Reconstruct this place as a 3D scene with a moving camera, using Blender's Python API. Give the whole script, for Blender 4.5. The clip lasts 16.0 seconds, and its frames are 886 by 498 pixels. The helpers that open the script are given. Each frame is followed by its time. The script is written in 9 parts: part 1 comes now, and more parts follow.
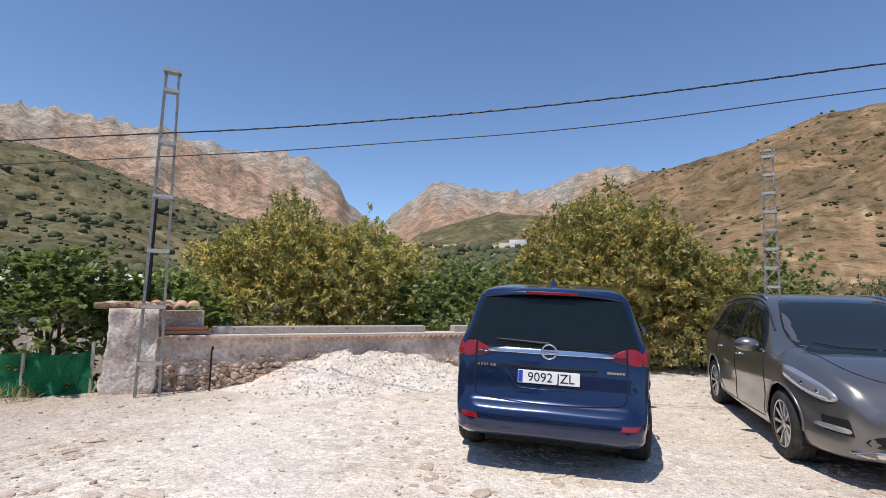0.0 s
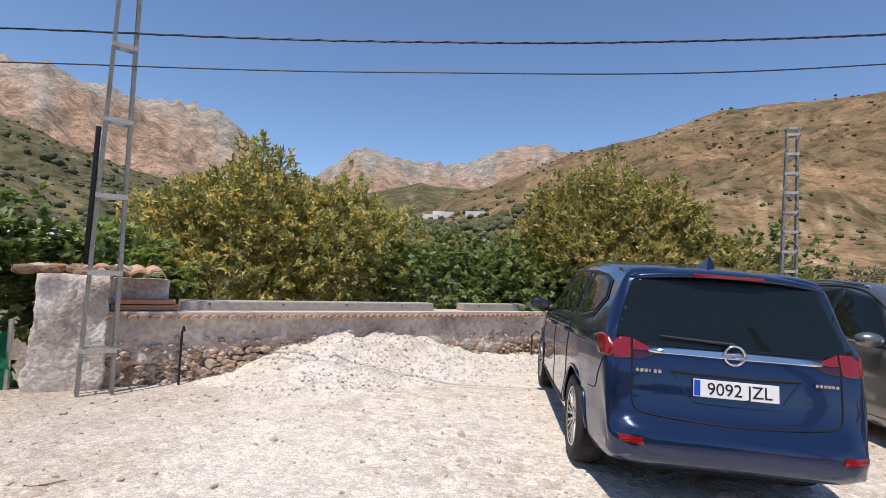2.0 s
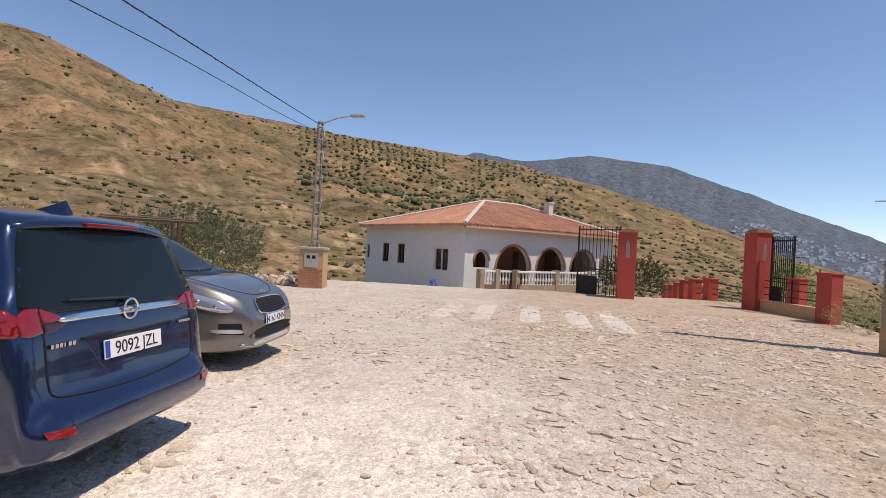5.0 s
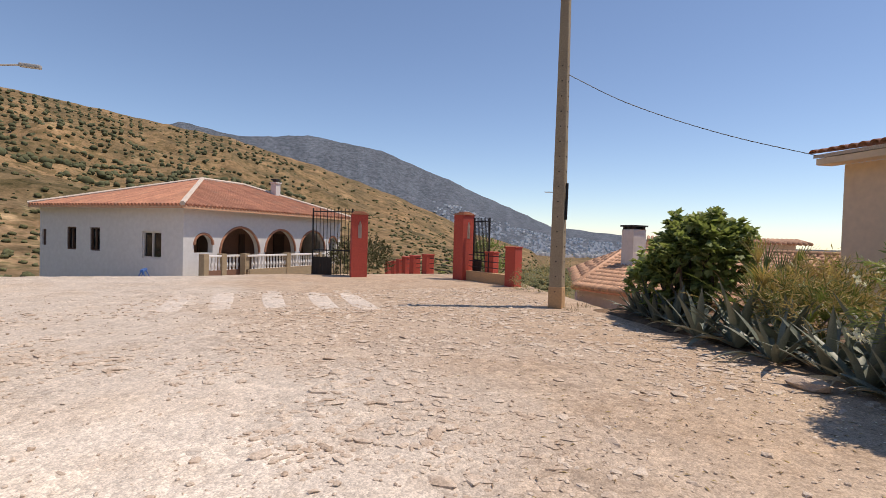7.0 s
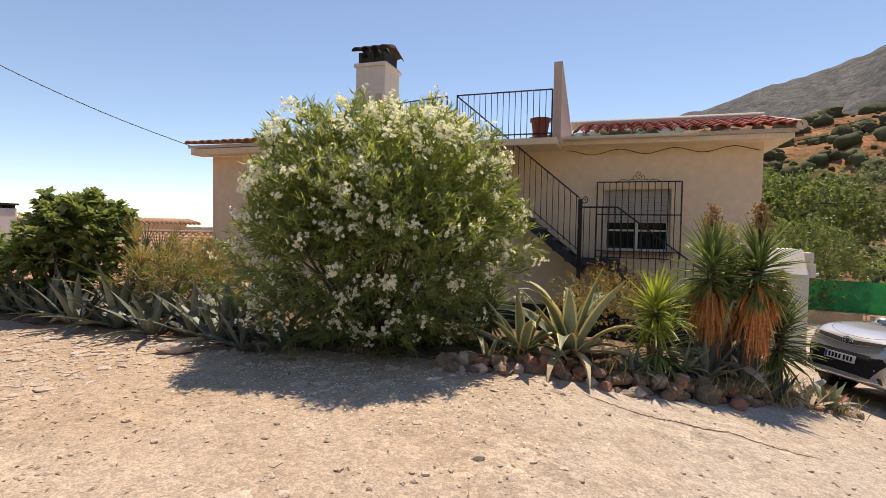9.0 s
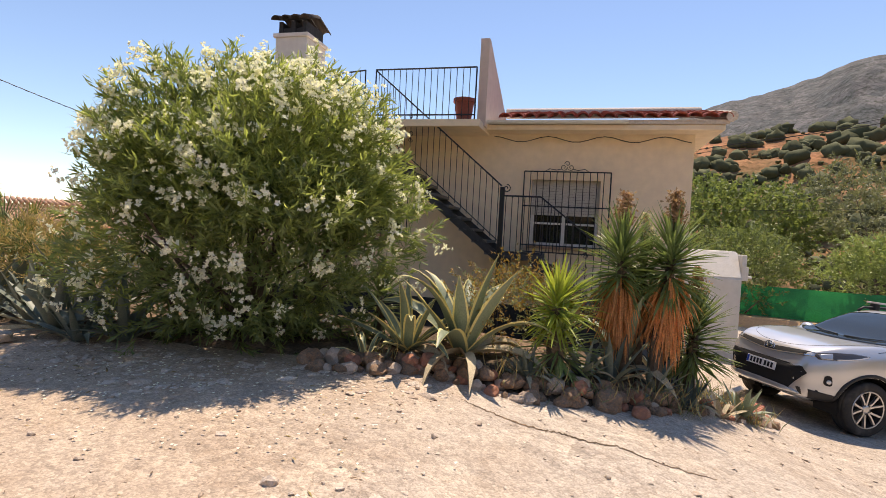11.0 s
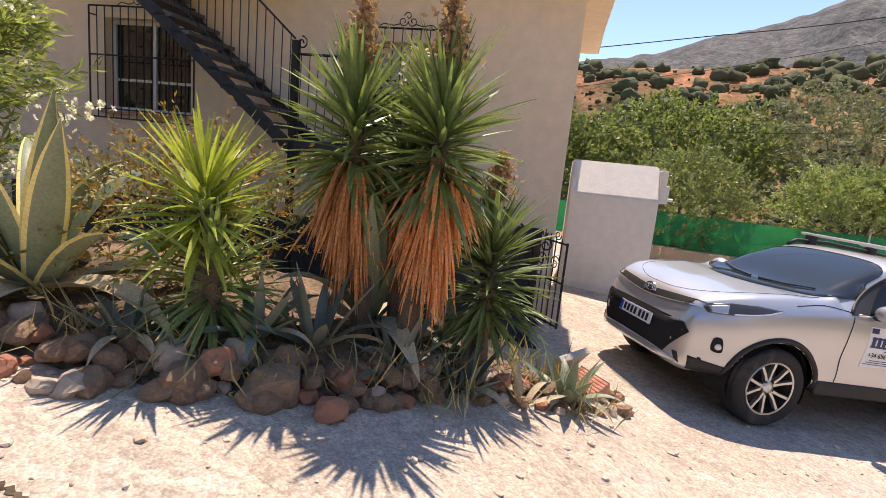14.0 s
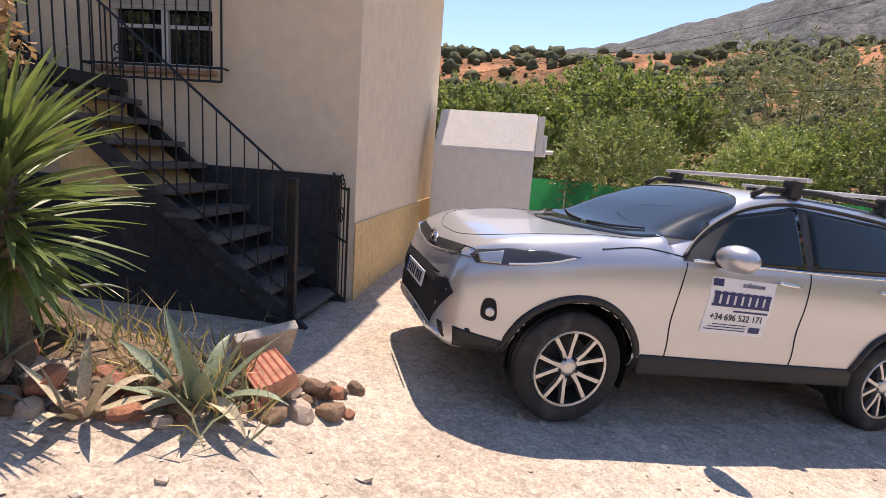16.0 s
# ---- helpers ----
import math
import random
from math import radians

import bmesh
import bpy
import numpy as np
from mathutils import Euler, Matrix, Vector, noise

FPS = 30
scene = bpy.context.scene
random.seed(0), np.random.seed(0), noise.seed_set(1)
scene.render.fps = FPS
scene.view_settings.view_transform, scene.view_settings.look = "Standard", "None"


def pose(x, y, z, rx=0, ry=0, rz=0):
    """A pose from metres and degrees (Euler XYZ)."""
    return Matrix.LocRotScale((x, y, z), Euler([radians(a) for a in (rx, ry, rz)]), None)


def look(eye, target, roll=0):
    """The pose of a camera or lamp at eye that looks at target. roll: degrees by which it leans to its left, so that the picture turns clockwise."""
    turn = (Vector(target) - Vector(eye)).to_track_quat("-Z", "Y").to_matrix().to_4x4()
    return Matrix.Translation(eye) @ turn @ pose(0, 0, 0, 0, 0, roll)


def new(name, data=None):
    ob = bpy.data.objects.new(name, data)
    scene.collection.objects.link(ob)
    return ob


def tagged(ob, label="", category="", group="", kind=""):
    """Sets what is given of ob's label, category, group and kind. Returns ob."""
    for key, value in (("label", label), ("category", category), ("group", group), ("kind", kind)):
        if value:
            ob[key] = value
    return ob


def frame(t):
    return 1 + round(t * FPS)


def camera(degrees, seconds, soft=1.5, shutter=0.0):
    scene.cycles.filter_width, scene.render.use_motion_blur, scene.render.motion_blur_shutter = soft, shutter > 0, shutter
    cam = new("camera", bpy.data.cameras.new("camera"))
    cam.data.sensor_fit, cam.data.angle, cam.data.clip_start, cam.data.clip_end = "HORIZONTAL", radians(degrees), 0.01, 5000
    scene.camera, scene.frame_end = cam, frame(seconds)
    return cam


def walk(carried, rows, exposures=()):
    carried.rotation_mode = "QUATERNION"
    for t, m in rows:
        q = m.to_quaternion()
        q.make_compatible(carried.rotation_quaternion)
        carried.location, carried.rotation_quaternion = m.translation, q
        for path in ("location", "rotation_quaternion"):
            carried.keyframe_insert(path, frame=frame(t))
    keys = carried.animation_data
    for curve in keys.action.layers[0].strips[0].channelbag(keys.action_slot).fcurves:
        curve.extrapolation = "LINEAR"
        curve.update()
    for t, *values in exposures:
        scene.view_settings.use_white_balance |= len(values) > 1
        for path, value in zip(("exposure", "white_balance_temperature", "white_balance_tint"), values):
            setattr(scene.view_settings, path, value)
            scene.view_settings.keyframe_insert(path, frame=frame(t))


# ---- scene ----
cam = camera(82.1, 16.0, soft=0.8)
# seconds, eye x y z, yaw (left from +y), pitch, roll, in degrees
ROWS = [
    (0, 0.030, -0.113, 1.507, 18.28, 5.36, 1.27),
    (0.5, -0.420, 0.109, 1.542, 18.78, 4.58, 2.10),
    (1, -0.907, 0.452, 1.509, 18.49, 3.86, 1.56),
    (1.5, -1.416, 0.646, 1.519, 14.00, 3.42, 3.65),
    (2, -1.852, 0.854, 1.501, 9.11, 2.36, 3.21),
    (2.5, -2.361, 1.072, 1.502, 7.49, 1.48, 2.91),
    (3, -2.758, 1.276, 1.527, -5.38, 0.99, 4.61),
    (3.5, -2.974, 1.581, 1.493, -23.03, 0.03, 2.22),
    (4, -3.221, 1.747, 1.478, -46.34, -0.70, 2.84),
    (4.5, -3.284, 1.962, 1.490, -66.79, -0.73, 2.78),
    (5, -3.410, 2.081, 1.538, -82.64, -0.29, 2.84),
    (5.2, -3.442, 2.157, 1.560, -89.51, -0.70, 2.91),
    (7.3, -3.587, 2.537, 1.588, -120.21, -1.16, 2.41),
    (7.5, -3.675, 2.526, 1.588, -126.85, -1.09, 3.22),
    (8, -3.870, 2.556, 1.614, -146.59, -2.06, 4.51),
    (8.5, -3.955, 2.594, 1.633, -163.34, -2.15, 3.06),
    (9, -4.031, 2.631, 1.648, -174.02, -2.13, 1.06),
    (9.5, -4.146, 2.547, 1.625, -178.98, -2.05, 0.20),
    (9.7, -4.228, 2.524, 1.623, -179.42, -1.39, 0.45),
    (11.8, -5.358, 1.094, 1.394, -177.39, -3.80, 4.63),
    (12, -5.484, 0.924, 1.435, -178.35, -5.10, 4.77),
    (12.5, -5.913, 0.484, 1.406, -180.12, -5.94, 5.89),
    (13, -6.315, 0.069, 1.329, -180.46, -6.72, 7.99),
    (13.5, -6.785, -0.355, 1.207, -180.96, -11.30, 5.76),
    (14, -7.203, -0.764, 1.127, -180.96, -9.94, 5.68),
    (14.5, -7.693, -1.097, 1.037, -181.70, -8.91, 5.76),
    (15, -8.175, -1.449, 0.904, -180.81, -9.65, 7.15),
    (15.5, -8.644, -1.705, 0.802, -181.84, -9.90, 4.49),
    (16, -9.182, -2.026, 0.677, -183.69, -10.44, 4.22),
]

def aim(x, y, z, yaw, pitch, roll):
    a, p = radians(yaw), radians(pitch)
    way = Vector((-math.sin(a) * math.cos(p), math.cos(a) * math.cos(p), math.sin(p)))
    eye = Vector((x, y, z))
    return look(eye, eye + way * 2, roll)


walk(cam, [(t, aim(*row)) for t, *row in ROWS], exposures=[(0.0, 0.10, 6650, 11), (3.5, 0.09, 7000, 13), (5.2, 0.07, 7350, 15), (7.5, 0.05, 7900, 16), (8.5, 0.25, 8450, 15), (9.5, 0.40, 8350, 16), (12.5, 0.72, 7900, 17), (14.5, 0.82, 7750, 20), (16.0, 0.80, 7600, 20)])

# ---- daylight: high sun from behind the yellow house, clear sky ----
SUN_EL, SUN_AZ = 67.0, 252.5  # elevation; compass of the sun, counted from +x to +y
world = bpy.data.worlds.new("sky")
scene.world = world
world.use_nodes = True
wn = world.node_tree
sky = wn.nodes.new("ShaderNodeTexSky")
sky.sky_type, sky.sun_disc = "NISHITA", False
sky.sun_elevation, sky.sun_rotation = radians(SUN_EL), radians(90 - SUN_AZ)
sky.altitude, sky.air_density, sky.dust_density, sky.ozone_density = 700, 0.92, 0.08, 6.0
wn.links.new(sky.outputs[0], wn.nodes["Background"].inputs[0])
wn.nodes["Background"].inputs[1].default_value = 0.15
sun = new("sun", bpy.data.lights.new("sun", "SUN"))
sun.data.energy, sun.data.angle, sun.data.color = 3.6, radians(0.53), (1.0, 0.95, 0.88)
_d = Vector((math.cos(radians(SUN_EL)) * math.cos(radians(SUN_AZ)), math.cos(radians(SUN_EL)) * math.sin(radians(SUN_AZ)), math.sin(radians(SUN_EL))))
sun.matrix_world = look(_d * 60, (0, 0, 0))


# ---- materials ----
def mat(name, color, rough=0.8, metal=0.0, var=0.25, scale=4.0, bump=0.0, bscale=40.0, color2=None, detail=6.0, spec=0.5, coat=0.0, rand=0.0, trans=0.0, stain=0.0, stain_col=(0.2, 0.15, 0.1), stain_scale=1.2, attr=None):
    """Base colour with coarse and fine variation, stains and fine relief, all in metres."""
    m = bpy.data.materials.new(name)
    m.use_nodes = True
    nt = m.node_tree
    n, l = nt.nodes, nt.links
    b = n["Principled BSDF"]
    b.inputs["Roughness"].default_value, b.inputs["Metallic"].default_value = rough, metal
    b.inputs["Specular IOR Level"].default_value = spec
    b.inputs["Coat Weight"].default_value = coat
    b.inputs["Coat Roughness"].default_value = 0.04
    tc = n.new("ShaderNodeTexCoord")

    def noise_tex(sc, det):
        t = n.new("ShaderNodeTexNoise")
        t.inputs["Scale"].default_value, t.inputs["Detail"].default_value = sc, det
        l.new(tc.outputs["Object"], t.inputs["Vector"])
        return t

    def mix(kind, fac, a, c):
        x = n.new("ShaderNodeMix")
        x.data_type, x.blend_type = "RGBA", kind
        for sock, val in ((x.inputs[0], fac), (x.inputs[6], a), (x.inputs[7], c)):
            if isinstance(val, (int, float)):
                sock.default_value = val
            elif isinstance(val, tuple):
                sock.default_value = (*val, 1) if len(val) == 3 else val
            else:
                l.new(val, sock)
        return x.outputs[2]

    def ramp(src, lo, hi):
        r = n.new("ShaderNodeMapRange")
        r.inputs[1].default_value, r.inputs[2].default_value = lo, hi
        l.new(src, r.inputs[0])
        return r.outputs[0]

    base = color
    if attr:
        a = n.new("ShaderNodeAttribute")
        a.attribute_name = attr
        base = a.outputs["Color"]
    big, fine = noise_tex(scale, 4), noise_tex(scale * 11, detail)
    if color2:
        base = mix("MIX", ramp(big.outputs[0], 0.38, 0.62), base, color2)
    if var:
        lo, hi = 1 - var, 1 + var
        base = mix("MULTIPLY", 1.0, base, mix("MIX", ramp(fine.outputs[0], 0.3, 0.7), (lo, lo, lo), (hi, hi, hi)))
        base = mix("MULTIPLY", 0.6, base, mix("MIX", ramp(big.outputs[0], 0.3, 0.7), (1 + var * 0.5,) * 3, (1 - var * 0.5,) * 3))
    if stain:
        st = noise_tex(stain_scale, 8)
        base = mix("MIX", ramp(st.outputs[0], 0.62 - stain * 0.2, 0.85), base, stain_col)
    if rand:
        oi, gi = n.new("ShaderNodeObjectInfo"), n.new("ShaderNodeNewGeometry")
        add = n.new("ShaderNodeMath")
        add.operation = "ADD"
        l.new(oi.outputs["Random"], add.inputs[0])
        l.new(gi.outputs["Random Per Island"], add.inputs[1])
        base = mix("MULTIPLY", 1.0, base, mix("MIX", ramp(add.outputs[0], 0, 2), (1 - rand,) * 3, (1 + rand,) * 3))
    if isinstance(base, tuple):
        b.inputs["Base Color"].default_value = (*base, 1)
    else:
        l.new(base, b.inputs["Base Color"])
    if bump:
        bt, bp = noise_tex(bscale, 5), n.new("ShaderNodeBump")
        bp.inputs["Strength"].default_value, bp.inputs["Distance"].default_value = min(1.0, bump), 0.02
        l.new(bt.outputs[0], bp.inputs["Height"])
        l.new(bp.outputs[0], b.inputs["Normal"])
    if trans:  # thin leaves let some light through
        t = n.new("ShaderNodeBsdfTranslucent")
        s = n.new("ShaderNodeMixShader")
        s.inputs[0].default_value = trans
        l.new(mix("MULTIPLY", 1.0, base, (1.9, 1.9, 1.2)), t.inputs[0])
        l.new(b.outputs[0], s.inputs[1])
        l.new(t.outputs[0], s.inputs[2])
        l.new(s.outputs[0], n["Material Output"].inputs[0])
    return m


def gravel_mat(name="gravel", color=(0.50, 0.43, 0.34), attr="tone", coarse=1.0):
    """Pale crushed-stone ground: broad dusty and earthy patches, small stones by Voronoi cells."""
    m = mat(name, color, 0.95, var=0.07, scale=0.5, bump=0.0, attr=attr, spec=0.2)
    nt = m.node_tree
    n, l = nt.nodes, nt.links
    tc = n.new("ShaderNodeTexCoord")
    b = n["Principled BSDF"]
    old = b.inputs["Base Color"].links[0].from_socket
    heights = []
    col = old

    def blend(first, second, way, amount):
        x = n.new("ShaderNodeMix")
        x.data_type, x.blend_type = "RGBA", way
        if isinstance(amount, float):
            x.inputs[0].default_value = amount
        else:
            l.new(amount, x.inputs[0])
        l.new(first, x.inputs[6])
        if isinstance(second, tuple):
            x.inputs[7].default_value = (*second, 1)
        else:
            l.new(second, x.inputs[7])
        return x.outputs[2]

    def ramp(value, lo, hi, a=0.0, b=1.0):
        r = n.new("ShaderNodeMapRange")
        r.inputs[1].default_value, r.inputs[2].default_value, r.inputs[3].default_value, r.inputs[4].default_value = lo, hi, a, b
        l.new(value, r.inputs[0])
        return r.outputs[0]

    def cloud(scale, detail=6.0):
        t = n.new("ShaderNodeTexNoise")
        t.inputs["Scale"].default_value, t.inputs["Detail"].default_value = scale, detail
        l.new(tc.outputs["Object"], t.inputs["Vector"])
        return t.outputs[0]

    # earthy stains and pale dust, at two sizes
    col = blend(col, (0.80, 0.70, 0.60), "MULTIPLY", ramp(cloud(0.9), 0.47, 0.62, 0.0, 0.28))
    col = blend(col, (1.10, 1.10, 1.09), "MULTIPLY", ramp(cloud(2.3), 0.50, 0.64))
    col = blend(col, (0.74, 0.68, 0.62), "MULTIPLY", ramp(cloud(6.0), 0.56, 0.66, 0.0, 0.32))
    patchy = ramp(cloud(0.55), 0.44, 0.58)
    for sc, amt in ((11.0, 0.17), (30.0, 0.16), (90.0, 0.25)):
        v = n.new("ShaderNodeTexVoronoi")
        v.inputs["Scale"].default_value = sc / coarse
        v.inputs["Randomness"].default_value = 1.0
        l.new(tc.outputs["Object"], v.inputs["Vector"])
        sep = n.new("ShaderNodeSeparateColor")
        l.new(v.outputs["Color"], sep.inputs[0])
        cc = n.new("ShaderNodeCombineColor")
        tone = ramp(sep.outputs[0], 0.0, 1.0, 1 - amt, 1 + amt * 0.8)
        for k in range(3):
            l.new(tone, cc.inputs[k])
        col = blend(col, cc.outputs[0], "MULTIPLY", patchy if sc < 20 else 1.0)
        heights.append((v.outputs["Distance"], 0.35 * coarse / sc, 0.26 if sc < 20 else 0.38))
    # dark joints between the embedded stones
    e = n.new("ShaderNodeTexVoronoi")
    e.feature = "DISTANCE_TO_EDGE"
    e.inputs["Scale"].default_value = 11.0 / coarse
    l.new(tc.outputs["Object"], e.inputs["Vector"])
    gap = n.new("ShaderNodeMath")
    gap.operation = "MULTIPLY"
    l.new(ramp(e.outputs["Distance"], 0.01, 0.06, 0.32, 0.0), gap.inputs[0])
    l.new(patchy, gap.inputs[1])
    col = blend(col, (0.62, 0.53, 0.45), "MULTIPLY", gap.outputs[0])
    l.new(col, b.inputs["Base Color"])
    prev = None
    heights.append((cloud(3.0, 8.0), 0.05, 0.32))
    for i, (h, d, st) in enumerate(heights):
        bp = n.new("ShaderNodeBump")
        bp.invert = i < 3
        bp.inputs["Strength"].default_value, bp.inputs["Distance"].default_value = st, d
        l.new(h, bp.inputs["Height"])
        if prev:
            l.new(prev, bp.inputs["Normal"])
        prev = bp.outputs[0]
    l.new(prev, b.inputs["Normal"])
    return m


def terrain_mat():
    """Hillside: broad tone, patches of scrub and pale earth at several sizes."""
    m = mat("terrain", (0.2, 0.15, 0.1), 0.95, var=0.22, scale=0.012, attr="tone", spec=0.1)
    nt = m.node_tree
    n, l = nt.nodes, nt.links
    b = n["Principled BSDF"]
    tc = n.new("ShaderNodeTexCoord")
    col = b.inputs["Base Color"].links[0].from_socket
    for sc, lo, hi, a, c in ((0.035, 0.40, 0.60, (0.70, 0.74, 0.72), (1.18, 1.12, 1.08)), (0.14, 0.52, 0.60, (1.06, 1.05, 1.03), (0.62, 0.66, 0.60)), (0.45, 0.55, 0.62, (1.05, 1.05, 1.05), (0.62, 0.68, 0.6)), (1.6, 0.35, 0.65, (0.8, 0.82, 0.8), (1.2, 1.18, 1.15))):
        t = n.new("ShaderNodeTexNoise")
        t.inputs["Scale"].default_value, t.inputs["Detail"].default_value = sc, 5
        l.new(tc.outputs["Object"], t.inputs["Vector"])
        r = n.new("ShaderNodeMapRange")
        r.inputs[1].default_value, r.inputs[2].default_value = lo, hi
        l.new(t.outputs[0], r.inputs[0])
        x, y = n.new("ShaderNodeMix"), n.new("ShaderNodeMix")
        x.data_type = y.data_type = "RGBA"
        y.blend_type = "MULTIPLY"
        y.inputs[0].default_value = 1.0
        l.new(r.outputs[0], x.inputs[0])
        x.inputs[6].default_value, x.inputs[7].default_value = (*a, 1), (*c, 1)
        l.new(col, y.inputs[6])
        l.new(x.outputs[2], y.inputs[7])
        col = y.outputs[2]
    l.new(col, b.inputs["Base Color"])
    t, bp = n.new("ShaderNodeTexNoise"), n.new("ShaderNodeBump")
    t.inputs["Scale"].default_value, t.inputs["Detail"].default_value = 0.05, 8
    bp.inputs["Strength"].default_value, bp.inputs["Distance"].default_value = 0.9, 6.0
    l.new(tc.outputs["Object"], t.inputs["Vector"])
    l.new(t.outputs[0], bp.inputs["Height"])
    l.new(bp.outputs[0], b.inputs["Normal"])
    return m


def glass_mat(name, tint, rough=0.02, alpha=0.35, spec=0.6):
    """Tinted car glass or window pane: a glossy coat over a partly clear pane."""
    m = bpy.data.materials.new(name)
    m.use_nodes = True
    n, l = m.node_tree.nodes, m.node_tree.links
    b = n["Principled BSDF"]
    b.inputs["Base Color"].default_value = (*tint, 1)
    b.inputs["Roughness"].default_value = rough
    b.inputs["Specular IOR Level"].default_value = spec
    tr, mx = n.new("ShaderNodeBsdfTransparent"), n.new("ShaderNodeMixShader")
    tr.inputs[0].default_value = (*[min(1, 0.35 + c) for c in tint], 1)
    mx.inputs[0].default_value = 1 - alpha
    l.new(tr.outputs[0], mx.inputs[1])
    l.new(b.outputs[0], mx.inputs[2])
    l.new(mx.outputs[0], n["Material Output"].inputs[0])
    return m


